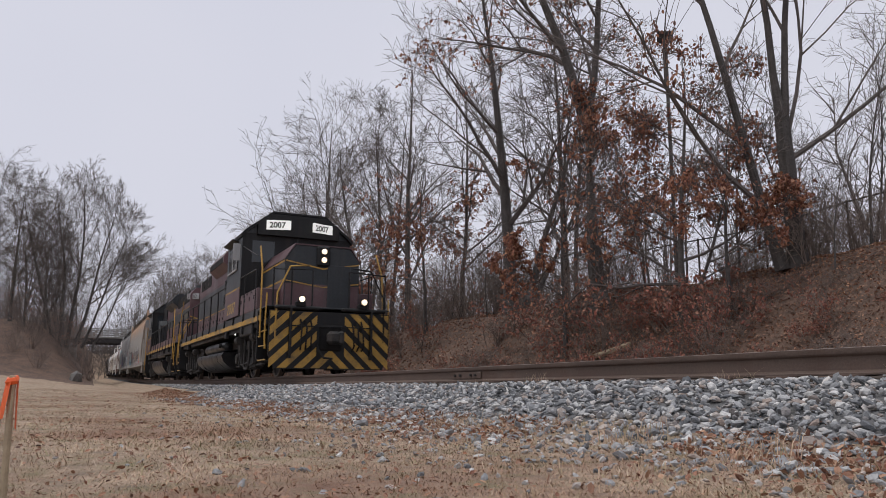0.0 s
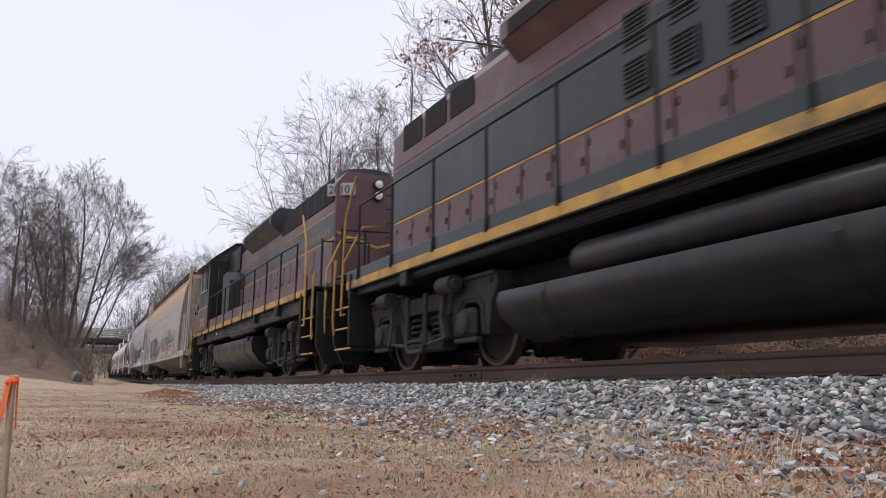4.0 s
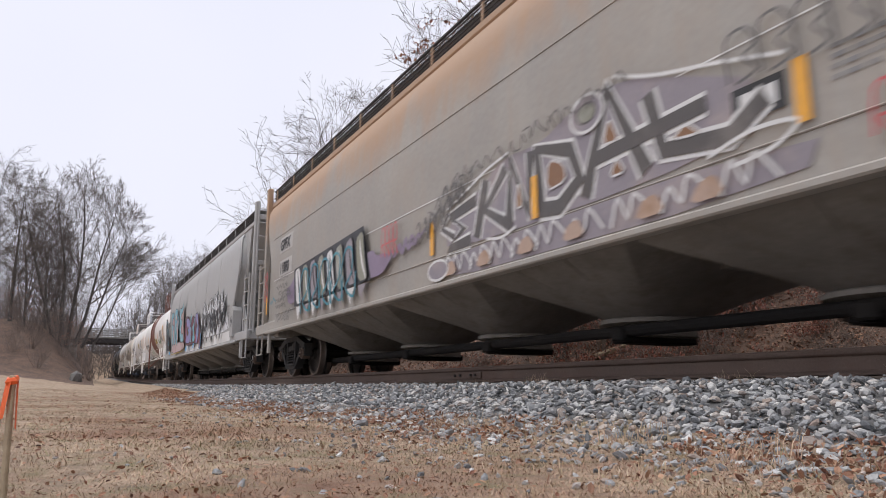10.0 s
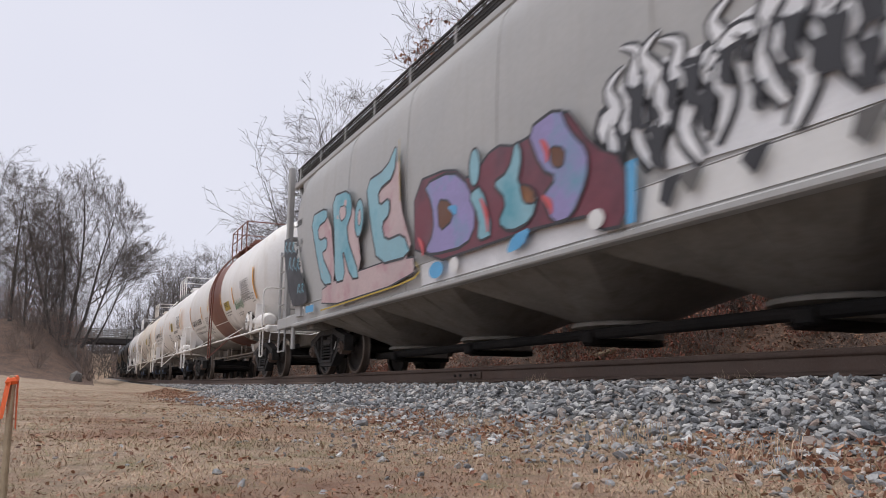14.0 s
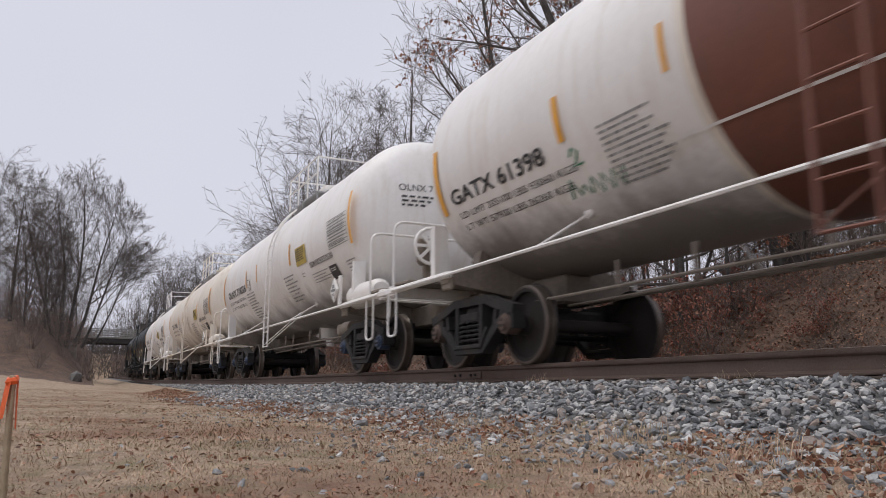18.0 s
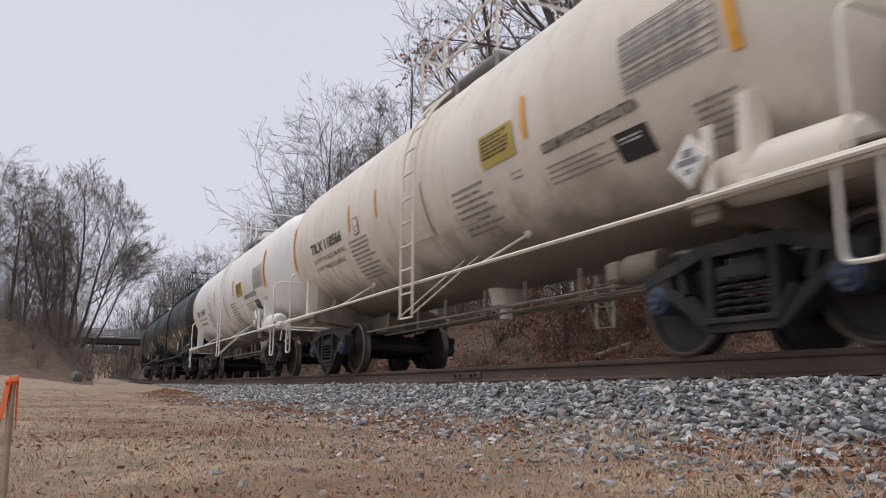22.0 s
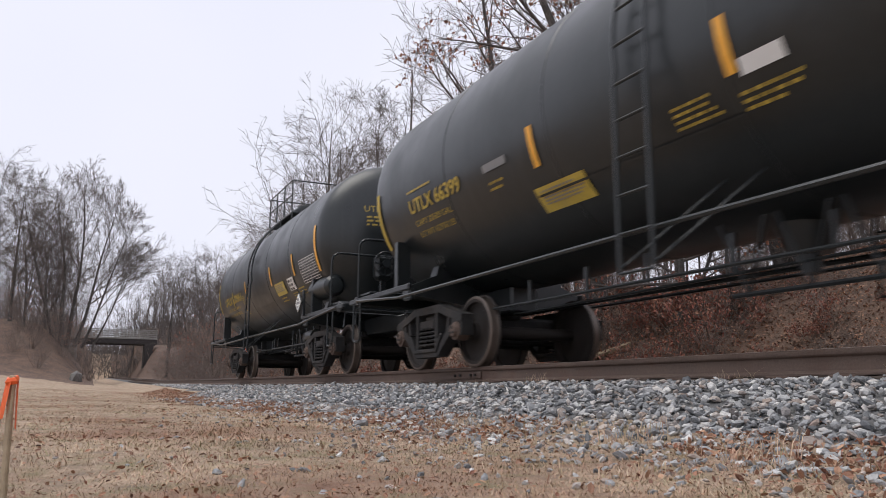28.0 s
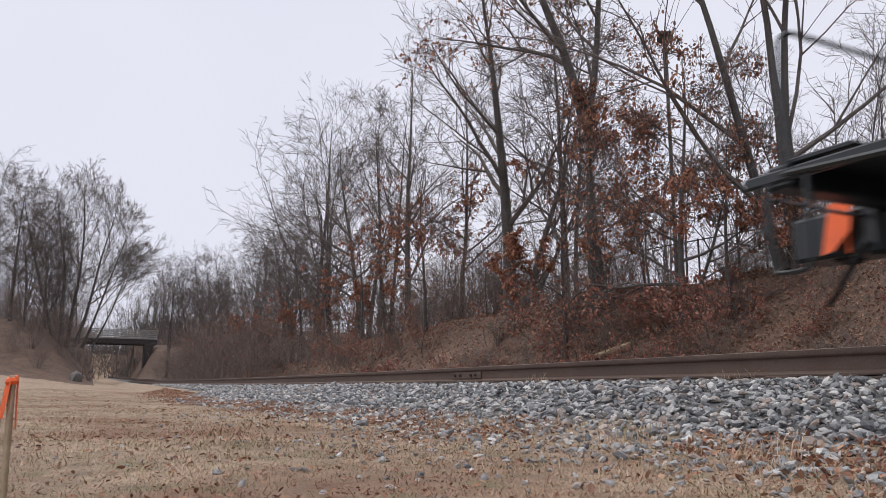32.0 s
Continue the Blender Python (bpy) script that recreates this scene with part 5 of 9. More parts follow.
def loco_hanger():
    """Hanger loop with a tread at the bottom."""
    g = Geo().tube([(-0.3, -1.29, 0.98), (-0.3, -1.3, 0.3), (-0.22, -1.3, 0.22), (0.22, -1.3, 0.22), (0.3, -1.3, 0.3), (0.3, -1.29, 0.98)], 0.036, 8)
    g.tube([(-0.3, -1.3, 0.36), (0.3, -1.3, 0.36)], 0.024, 6)
    return g.mesh("hanger_loop", M_DUSTY, 40)


def loco_hose():
    return Geo().tube([(1.85, -1.0, 1.1), (2.02, -0.95, 0.7), (1.98, -0.85, 0.25), (1.88, -0.78, 0.12)], 0.02, 6).mesh("sand_hose", M_UNDER)


def loco_truck(car, x0):
    tr = new("truck", shared("lbol", lambda: Geo().box((0, 0, 0.72), (0.6, 2.0, 0.3), 0.05).box((0, 0, 0.95), (1.6, 1.2, 0.2), 0.05).mesh("truck_bolster", M_UNDER)))
    tr.parent = car
    tr.location = (x0, 0, 0)
    for s in (1, -1):
        rot = pose(0, 0, 0, 0, 0, 0 if s > 0 else 180)
        flip = Matrix.Diagonal((-1, 1, 1, 1))
        still = Matrix.Identity(4)
        for nm, b, m in (("side_frame", loco_side, still), ("coil_spring", loco_coil, pose(-0.34, 0, 0)), ("coil_spring", loco_coil, pose(0.34, 0, 0)), ("leaf_spring", loco_leaf, still),
                         ("brake_cylinder", loco_brake, still), ("brake_cylinder", loco_brake, flip), ("hanger_loop", loco_hanger, still), ("sand_hose", loco_hose, still), ("sand_hose", loco_hose, flip)):
            o = new(nm, shared("loco " + nm, b))
            o.parent = tr
            o.matrix_basis = rot @ m
        for xx in (-1.372, 1.372):
            o = new("bearing", shared("lcap", lambda: Geo().revolve([(0.001, -1.33), (0.1, -1.33), (0.14, -1.31), (0.15, -1.2), (0.15, -1.0)], 20).mesh("bearing", M_DUSTY)))
            o.parent = tr
            o.matrix_basis = pose(xx, 0, 0.508) @ rot
    for xx in (-1.372, 1.372):
        w = new("wheelset", shared("w508", lambda: join_two(wheel_mesh(0.508), tread_mesh(0.508))))
        w.parent = tr
        WHEELS.append((w, xx, 0.508, 0.508))
    return tr


def coupler(car, x, s, mat=None):
    """Knuckle coupler, shank and air hose at an end; s is the side it faces."""
    g = Geo().box((x + s * 0.1, 0, 0.88), (0.5, 0.2, 0.2), 0.03).box((x + s * 0.42, -0.03, 0.88), (0.28, 0.3, 0.3), 0.07).box((x + s * 0.5, 0.12, 0.88), (0.22, 0.12, 0.3), 0.04)
    c = part("coupler", g, M_TRUCK, car, "rusty knuckle coupler")
    part("air_hose", Geo().tube([(x + s * 0.05, -0.32, 0.8), (x + s * 0.2, -0.33, 0.62), (x + s * 0.42, -0.25, 0.42), (x + s * 0.58, -0.1, 0.4)], 0.025, 6), M_UNDER, c)


# ---- lettering ----
def text_mesh(body, size, mat, mapper, bold=0.0, wide=1.0):
    cu = bpy.data.curves.new("lettering", "FONT")
    cu.body, cu.size, cu.align_x, cu.offset, cu.resolution_u = body, size, "LEFT", bold, 3
    ob = bpy.data.objects.new("lettering", cu)
    me = bpy.data.meshes.new_from_object(ob)
    bpy.data.objects.remove(ob)
    for v in me.vertices:
        v.co = mapper(v.co.x * wide, v.co.y)
    me.materials.clear()
    me.materials.append(mat)
    return me


def strips(quads, mat, mapper, seg=0.3):
    """Flat bars given as (x, z, width, height) laid on a surface; long ones are cut so that they follow it."""
    g = Geo()
    for x, z, w, h in quads:
        n = max(1, int(h / seg))
        for i in range(n):
            za, zb = z + h * i / n, z + h * (i + 1) / n
            g.add([mapper(x, za), mapper(x + w, za), mapper(x + w, zb), mapper(x, zb)], [(0, 1, 2, 3)])
    return g.mesh("marking", mat, 0)


def para(x, z, w, rows, h, gap, seed, ragged=0.35):
    """Rows of word-sized bars for small stencilled text."""
    r = random.Random(seed)
    out = []
    for i in range(rows):
        a, end = x, x + w * (1 - ragged * r.random())
        while a < end - h:
            b = min(end, a + h * r.uniform(1.2, 3.8))
            out.append((a, z - i * (h + gap), b - a, h))
            a = b + h * r.uniform(0.8, 1.5)
    return out


def poly_decal(polys, mat, mapper):
    g = Geo()
    for p in polys:
        g.add([mapper(x, z) for x, z in p], [tuple(range(len(p)))])
    return g.mesh("paint", mat, 0)


def stroke(pts, w):
    """A ribbon along (x, z) points as quads with mitred joins."""
    P = np.array(pts, float)
    T = np.gradient(P, axis=0)
    T /= np.linalg.norm(T, axis=1, keepdims=True) + 1e-9
    N = np.stack([-T[:, 1], T[:, 0]], 1)
    W = np.full(len(P), w) if np.isscalar(w) else np.array(w)
    A, B = P + N * W[:, None] / 2, P - N * W[:, None] / 2
    return [[tuple(A[i]), tuple(A[i + 1]), tuple(B[i + 1]), tuple(B[i])] for i in range(len(P) - 1)]


# ---- tank cars ----
def rod(car, name, pts, r, mat, label="", n=6):
    return part(name, Geo().tube(pts, r, n), mat, car, label)


def arc(p0, p1, p2, k=5):
    """Corner p1 rounded between p0 and p2."""
    p0, p1, p2 = Vector(p0), Vector(p1), Vector(p2)
    return [tuple((1 - f) ** 2 * p0 + 2 * f * (1 - f) * p1 + f * f * p2) for f in [i / k for i in range(k + 1)]]


def tank_car(spec):
    """One tank car. spec: middle, half frame, half tank, truck offset, radius, axis height, paints, markings."""
    S = spec
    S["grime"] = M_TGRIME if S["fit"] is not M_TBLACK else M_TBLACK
    hf, ht, to, R, zc, mat, fit = S["hf"], S["ht"], S["to"], S["R"], S["zc"], S["mat"], S["fit"]
    car = thing("tank_car", S["label"], "tank car", "tank cars of the train")
    CARS.append((car, S["mid"]))
    # barrel with elliptical heads
    hd, tx = 0.66, S.get("tx", 0.0)
    prof = []
    for i in range(13):
        a = math.pi / 2 * i / 12
        prof.append((max(0.001, R * math.sin(a)), ht - hd + hd * math.cos(a)))
    front = prof
    body = [(r, h) for r, h in front]
    seams = [ht - hd - 0.02 - k * (2 * (ht - hd) / 5) for k in range(1, 5)]
    for s in seams:
        body += [(R, s + 0.02), (R + 0.006, s + 0.008), (R + 0.006, s - 0.008), (R, s - 0.02)]
    body += [(r, -h) for r, h in reversed(front)]
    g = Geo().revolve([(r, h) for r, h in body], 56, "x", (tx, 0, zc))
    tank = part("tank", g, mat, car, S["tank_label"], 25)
    fix_normals(tank.data)
    if S.get("band"):
        a, b = S["band"]
        bd = part("painted_band", Geo().revolve([(R + 0.008, a), (R + 0.008, b)], 56, "x", (0, 0, zc)), M_BROWN, car, "rust-brown painted band round the tank")
        for e, w in ((a, 0.1), (b, -0.1)):
            part("band_edge", Geo().revolve([(R + 0.009, e), (R + 0.009, e + w * -1.0)], 56, "x", (0, 0, zc)), M_TCREAM, bd)

    def on_side(x, z, lift=0.012):
        """z is the height along the shell measured from the axis."""
        a = z / R
        return (x, -(R + lift) * math.cos(a), zc + (R + lift) * math.sin(a))

    def on_head(yy, z, lift=0.012):
        q = max(0.0, 1 - (yy * yy + z * z) / (R * R))
        return (tx + ht - hd + hd * math.sqrt(q) + lift, yy, zc + z)

    # draft sills, frame ends and bolsters
    for s in (1, -1):
        part("stub_sill", Geo().box((s * (to + hf) / 2 * 1.0, 0, 0.93), (hf - to + 1.6, 0.42, 0.36), 0.03), S["grime"], car)
        part("body_bolster", Geo().slabx([(-1.42, 1.1), (-1.42, 1.0), (-0.4, 0.86), (0.4, 0.86), (1.42, 1.0), (1.42, 1.1), (1.0, 1.28), (0.95, zc - R * 0.76), (0.5, zc - R * 0.92), (-0.5, zc - R * 0.92), (-0.95, zc - R * 0.76), (-1.0, 1.28)], s * to - 0.1, s * to + 0.1), S["grime"], car)
        for y in (-1, 1):
            part("saddle_post", Geo().slab([(s * (to + 0.34), 1.12), (s * (to + 0.46), 1.12), (s * (to + 0.46), 1.8), (s * (to + 0.36), 1.8)], min(y * 1.2, y * 1.4), max(y * 1.2, y * 1.4)), fit, car)
        part("end_sill", Geo().box((s * (hf - 0.12), 0, 1.1), (0.2, 2.86, 0.16), 0.02), fit, car)
        part("striker", Geo().box((s * (hf + 0.05), 0, 0.92), (0.14, 0.55, 0.42), 0.03), S["grime"], car)
        part("platform", Geo().box((s * (hf - 0.42), 0, 1.19), (0.5, 2.8, 0.04), 0.01), S["grime"], car)
        coupler(car, s * hf, s)
        for y in (-1.42, 1.42):
            part("side_channel", Geo().box((s * (hf - (hf - to) / 2), y, 1.1), (hf - to + 0.3, 0.06, 0.085), 0.015), fit, car)
            # corner sill step
            x = s * (hf - (0.55 if s > 0 else 0.2))
            rod(car, "sill_step", [(x - 0.15, y * 1.01, 1.08), *arc((x - 0.15, y * 1.01, 0.54), (x - 0.15, y * 1.01, 0.46), (x - 0.07, y * 1.01, 0.46), 3), *arc((x + 0.07, y * 1.01, 0.46), (x + 0.15, y * 1.01, 0.46), (x + 0.15, y * 1.01, 0.54), 3), (x + 0.15, y * 1.01, 1.08)], 0.018, fit)
            # head rail hoop
            x = s * (hf - (0.6 if s > 0 else 0.2))
            rod(car, "end_handrail", [(x, y, 1.15), *arc((x, y, 1.95), (x, y, 2.12), (x, y * 0.88, 2.12), 4), (x, 0, 2.12)], 0.02, fit)
        rod(car, "uncoupling_lever", [(s * (hf + 0.04), -1.38, 0.75), (s * (hf + 0.04), -1.36, 1.0), (s * (hf + 0.04), -0.4, 0.98), (s * (hf + 0.18), -0.12, 1.06)], 0.014, fit)
        for y in (-1.42, 1.42):
            part("jacking_bracket", Geo().box((s * to, y * 0.97, 1.0), (0.26, 0.06, 0.16), 0.02), S["grime"], car)
    # side handrail and its brackets
    for y in (-1, 1):
        yy, rz = y * 1.53, S.get("rail_z", 1.07)
        rod(car, "side_handrail", [(-hf + 0.2, y * 1.45, 1.1), (-to, yy, rz), (0, yy, rz + 0.01), (to, yy, rz), (hf - 0.2, y * 1.45, 1.1)], 0.022, fit)
        for x in (-0.6 * to, 0.36 * to) if fit is not M_TBLACK else ():
            br = rod(car, "handrail_bracket", [(x, yy, rz), (x + 0.14, y * 0.97, zc - math.sqrt(R * R - 0.97 ** 2) - 0.01)], 0.018, fit)
            part("bracket_pad", Geo().cyl((x + 0.14, y * 0.95, zc - math.sqrt(R * R - 0.95 ** 2) + 0.02), (x + 0.14, y * 0.99, zc - math.sqrt(R * R - 0.99 ** 2) - 0.02), 0.06, n=12), fit, br)
    # ladder on each side
    lx = S.get("ladder", 0.0)
    lm = S.get("ladmat", fit)
    for y in (-1, 1):
        ladder = None
        for dx in (-0.2, 0.2):
            pts = []
            for k in range(9):
                a = radians(48 - k * 7)
                pts.append((lx + dx, y * (R + 0.09) * math.cos(a), zc + (R + 0.09) * math.sin(a)))
            pts += [(lx + dx, y * 1.6, zc - 0.35), (lx + dx, y * 1.6, 0.62)]
            st = rod(car, "ladder", pts, 0.02, lm) if ladder is None else rod(ladder, "stringer", pts, 0.02, lm)
            ladder = ladder or st
        for z in (0.63, 0.95, 1.27, 1.59, 1.91, 2.23, 2.58, 2.92, 3.24, 3.52):
            if z < zc - 0.2:
                yr = 1.6
            else:
                yr = (R + 0.09) * math.sqrt(max(0.02, 1 - ((z - zc) / (R + 0.09)) ** 2))
            rod(ladder, "rung", [(lx - 0.2, y * yr, z), (lx + 0.2, y * yr, z)], 0.014, lm)
        for dx in (-0.2, 0.2):
            rod(ladder, "brace", [(lx + dx + 0.5, y * 0.9, zc - math.sqrt(R * R - 0.81)), (lx + dx, y * 1.58, 0.68)], 0.012, lm)
    # dome platform with railing and fittings
    px = S.get("dome", 0.0)
    top = zc + R
    dome = part("manway", Geo().revolve([(0.001, 0.42), (0.34, 0.42), (0.36, 0.38), (0.36, 0.3), (0.46, 0.3), (0.46, 0.24), (0.38, 0.22), (0.38, -0.1)], 24, "z", (px, 0, top)), S.get("dome_mat", fit), car)
    part("valve_housing", Geo().revolve([(0.001, 0.36), (0.2, 0.35), (0.24, 0.28), (0.24, -0.08)], 18, "z", (px - 0.95, 0.1, top)), S.get("dome_mat", fit), car)
    part("safety_valve", Geo().cyl((px + 0.75, 0, top - 0.05), (px + 0.75, 0, top + 0.3), 0.11, 0.07, 12), S.get("dome_mat", fit), car)
    pf = part("top_platform", Geo().box((px, -0.62, top - 0.02), (2.4, 0.34, 0.04), 0.008).box((px, 0.62, top - 0.02), (2.4, 0.34, 0.04), 0.008).box((px - 1.1, 0, top + 0.03), (0.24, 1.1, 0.03)).box((px + 1.1, 0, top + 0.03), (0.24, 1.1, 0.03)), S.get("plat", M_GREYRAIL), car, "grey top walkway")
    for x in (px - 1.15, px, px + 1.15):
        for y in (-0.78, 0.78):
            rod(pf, "platform_leg", [(x, y, top + 0.02), (x, y, zc + math.sqrt(R * R - min(R * R, 0.8 ** 2)) - 0.03)], 0.025, S.get("plat", M_GREYRAIL))
    rm = S.get("railmat", fit)
    for y in (-0.8, 0.8):
        for za in (0.42, 0.8):
            rod(pf, "guard_rail", [(px - 1.2, y, top + za), (px + 1.2, y, top + za)], 0.019, rm)
        for x in (px - 1.2, px - 0.4, px + 0.4, px + 1.2):
            rod(pf, "guard_post", [(x, y, top), (x, y, top + 0.8)], 0.02, rm)
    for x in (px - 1.2, px + 1.2):
        rod(pf, "end_rail", [(x, -0.8, top + 0.8), (x, 0.8, top + 0.8)], 0.019, rm)
    # underside: brake pipe, rods and outlet
    rod(car, "brake_pipe", [(-hf + 0.6, 0.5, 0.78), (-to + 1.2, 0.62, 0.86), (to - 1.2, 0.62, 0.86), (hf - 0.6, 0.5, 0.78)], 0.026, S["grime"])
    rod(car, "brake_rod", [(-to + 1.1, -0.35, 0.68), (to - 1.3, -0.42, 0.74)], 0.016, S["grime"])
    rod(car, "train_line", [(-to + 0.8, -0.75, 0.72), (to - 0.9, -0.75, 0.72)], 0.018, S["grime"])
    for x in (-0.55 * to, -0.12 * to, 0.3 * to):
        part("pipe_hanger", Geo().box((x, -0.75, 0.84), (0.035, 0.035, 0.28), 0.008), S["grime"], car)
        part("rod_hanger", Geo().box((x + 0.9, -0.6, 0.84), (0.05, 0.05, 0.36), 0.008), S["grime"], car)
    part("bottom_outlet", Geo().cyl((px, 0, zc - R + 0.03), (px, 0, zc - R - 0.22), 0.26, 0.2, 16).cyl((px, 0, zc - R - 0.2), (px, 0, zc - R - 0.4), 0.09, n=12), fit, car)
    part("brake_cylinder", Geo().cyl((to - 1.5, -0.85, 0.82), (to - 1.05, -0.85, 0.82), 0.14, n=16).box((to - 1.7, -0.85, 0.82), (0.2, 0.2, 0.2), 0.03), S["grime"], car)
    # air reservoir on the leading end and hand brake
    part("air_reservoir", Geo().revolve([(0.001, -0.62), (0.14, -0.6), (0.2, -0.52), (0.21, 0.0), (0.2, 0.52), (0.14, 0.6), (0.001, 0.62)], 18, "x", (S.get("res", (to + 0.6, 1.24))[0], -1.2, S.get("res", (0, 1.24))[1])), S.get("resmat", fit), car)
    grime = S["grime"]
    hb = part("hand_brake", Geo().box((hf - 0.68, -0.42, 1.92), (0.24, 0.34, 0.46), 0.06).box((hf - 0.7, -0.42, 1.42), (0.1, 0.12, 0.6), 0.02), grime, car)
    wx, wr, wm = (hf - 0.52, 0.29, fit) if S.get("wheel") else (hf - 0.53, 0.22, grime)
    g = Geo().tube([(wx, -0.42 + wr * math.cos(a * 0.3142), 1.98 + wr * math.sin(a * 0.3142)) for a in range(20)], 0.03 if S.get("wheel") else 0.016, 6, True).cyl((wx - 0.04, -0.42, 1.98), (wx + 0.04, -0.42, 1.98), 0.07, n=14)
    for k in range(4):
        g.box((wx, -0.42, 1.98), (0.025, 0.05 if S.get("wheel") else 0.025, 2 * wr), 0, (45 * k, 0, 0))
    part("brake_wheel", g, wm, hb)
    if fit is M_TBLACK:
        # heater pipe guards: open V struts hung below the belly
        for x in (0.4, 1.0, 1.6, 2.2):
            part("belly_strut", Geo().tube([(x - 0.25, -0.55, 1.12), (x, -0.5, 0.5), (x + 0.25, -0.55, 1.12)], 0.022, 6), S["grime"], car)
        rod(car, "belly_pipe", [(0.2, -0.5, 0.5), (2.4, -0.5, 0.5)], 0.022, S["grime"])
    part("valve_block", Geo().box((hf - 0.62, 0.35, 1.42), (0.4, 0.55, 0.26), 0.06).box((hf - 0.55, 0.15, 1.5), (0.24, 0.2, 0.22), 0.05).cyl((hf - 0.6, 0.62, 1.4), (hf - 0.6, 0.85, 1.4), 0.1, n=12).box((hf - 0.6, 0.35, 1.25), (0.16, 0.3, 0.14), 0.02), grime, car, "grimy brake valve casting")
    # placard board
    dx = S["diamond"]
    pb = part("placard_holder", Geo().box((dx + 0.12, -1.48, 1.36), (0.1, 0.05, 0.5), 0.01).box((dx, -1.54, 1.37), (0.3, 0.02, 0.3), 0.005, (0, 45, 0)), fit, car)
    part("placard", Geo().box((dx, -1.555, 1.37), (0.25, 0.012, 0.25), 0.0, (0, 45, 0)), M_SIGNWHITE, pb, "white diamond hazard placard")
    part("placard_mark", Geo().box((dx, -1.563, 1.43), (0.1, 0.004, 0.06)).box((dx, -1.563, 1.365), (0.22, 0.004, 0.045)).box((dx, -1.563, 1.29), (0.07, 0.004, 0.04)), M_INKGREY, pb)
    # markings
    ink = S["ink"]
    nm, no = S["mark"]
    mx = S["mark_x"]
    me = text_mesh(nm + " " + no, S.get("mark_h", 0.26), S.get("mark_mat", ink), lambda x, z: on_side(mx + x, z + S["mark_z"]), 0.005, S.get("mark_w", 1.3))
    part("reporting_mark", me, ink, car, "stencilled car number")
    me = text_mesh(S["lmt"][0], 0.115, ink, lambda x, z: on_side(mx + 0.06 + x, z + S["mark_z"] - 0.19), 0, 1.05 * S.get("line_w", 1.2))
    part("weight_line", me, ink, car)
    me = text_mesh(S["lmt"][1], 0.115, ink, lambda x, z: on_side(mx + 0.06 + x, z + S["mark_z"] - 0.35), 0, 1.05 * S.get("line_w", 1.2))
    part("weight_line", me, ink, car)
    if S.get("bigtext"):
        me = text_mesh("SODIUM HYPOCHLORITE SOLUTION", 0.15, M_INK, lambda x, z: on_side(2.95 + x, z - 0.57), 0.003, 0.58)
        part("contents_name", me, ink, car, "stencilled name of the contents")
    if S.get("bigtext"):
        bx = part("marking_panel", strips([(-2.62, -0.4, 0.24, 0.27)], M_INK, lambda a, b: on_side(a, b, 0.013), 0.1), M_INK, car, "boxed letter stencil")
        part("panel_face", strips([(-2.605, -0.385, 0.21, 0.24)], mat, lambda a, b: on_side(a, b, 0.0145), 0.1), mat, bx)
        part("panel_letter", text_mesh("C", 0.15, M_INK, lambda x, z: on_side(-2.56 + x, z - 0.36, 0.016)), M_INK, bx)
    if S.get("patch"):
        part("jacket_patch", strips([(-0.75, -0.9, 0.85, 0.75)], mat, lambda a, b: on_side(a, b, 0.02), 0.12), mat, car)
    part("jacket_seam", strips([(-1.6, -0.94, 2.9, 0.025)], mat, lambda a, b: on_side(a, b, 0.03)), mat, car)
    me = text_mesh(nm + " " + no, 0.17, S.get("mark_mat", ink), lambda x, z: on_head(-0.75 + x, z + 0.42))
    part("end_mark", me, ink, car)
    part("stencil_block", strips(para(-0.7, 0.3, 0.6, 3, 0.035, 0.04, 3), ink, on_head), ink, car)
    for i, (x, z, w, rows, h, gap, m) in enumerate(S["blocks"]):
        part("stencil_block", strips(para(x, z, w, rows, h * 0.7, gap + h * 0.3, 10 + i), m, on_side), m, car)
    for x, z, w, h, m, lab in S["plates"]:
        part("marking_panel", strips([(x, z, w, h)], m, lambda a, b: on_side(a, b, 0.014), 0.12), m, car, lab)
    for x, z, w, h, rows, m in S.get("plate_text", ()):
        part("panel_text", strips(para(x, z, w, rows, h, h * 0.8, int(x * 10), 0.2), m, lambda a, b: on_side(a, b, 0.019)), m, car)
    for x, z, w, h, nx, nz, m in S.get("grids", ()):
        lines = [(x, z + h * j / nz - 0.006, w, 0.012) for j in range(nz + 1)] + [(x + w * j / nx - 0.006, z, 0.012, h) for j in range(nx + 1)]
        part("panel_text", strips(lines, m, lambda a, b: on_side(a, b, 0.0175), 0.1), m, car)
    for k, (mat2, polys) in enumerate(S.get("tags", ())):
        part("graffiti", poly_decal(polys, mat2, on_side), mat2, car, "sprayed graffiti tag")
    for s in (1, -1):
        freight_truck(car, s * to, S.get("cap"))
    return car


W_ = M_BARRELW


def chem_plates(shift=0.0, rear=-6.3):
    """Panels of the white tank cars: amber bars, yellow notice, black panel."""
    return [(5.46, -0.5, 0.11, 0.9, M_AMBER, "amber reflective bar"), (1.58 + shift, -0.33, 0.09, 0.45, M_AMBER, "amber reflective bar"),
            (2.1 - shift * 0.3, -0.43, 0.73, 0.37, M_SIGNYEL, "yellow warning notice"), (3.98, -0.96, 0.44, 0.27, M_INK, "black panel"),
            (-1.6, -0.3, 0.07, 0.43, M_AMBER, "amber bar"), (-2.85, -0.3, 0.08, 0.43, M_AMBER, "amber bar"), (rear, -0.5, 0.1, 0.88, M_AMBER, "amber reflective bar")]


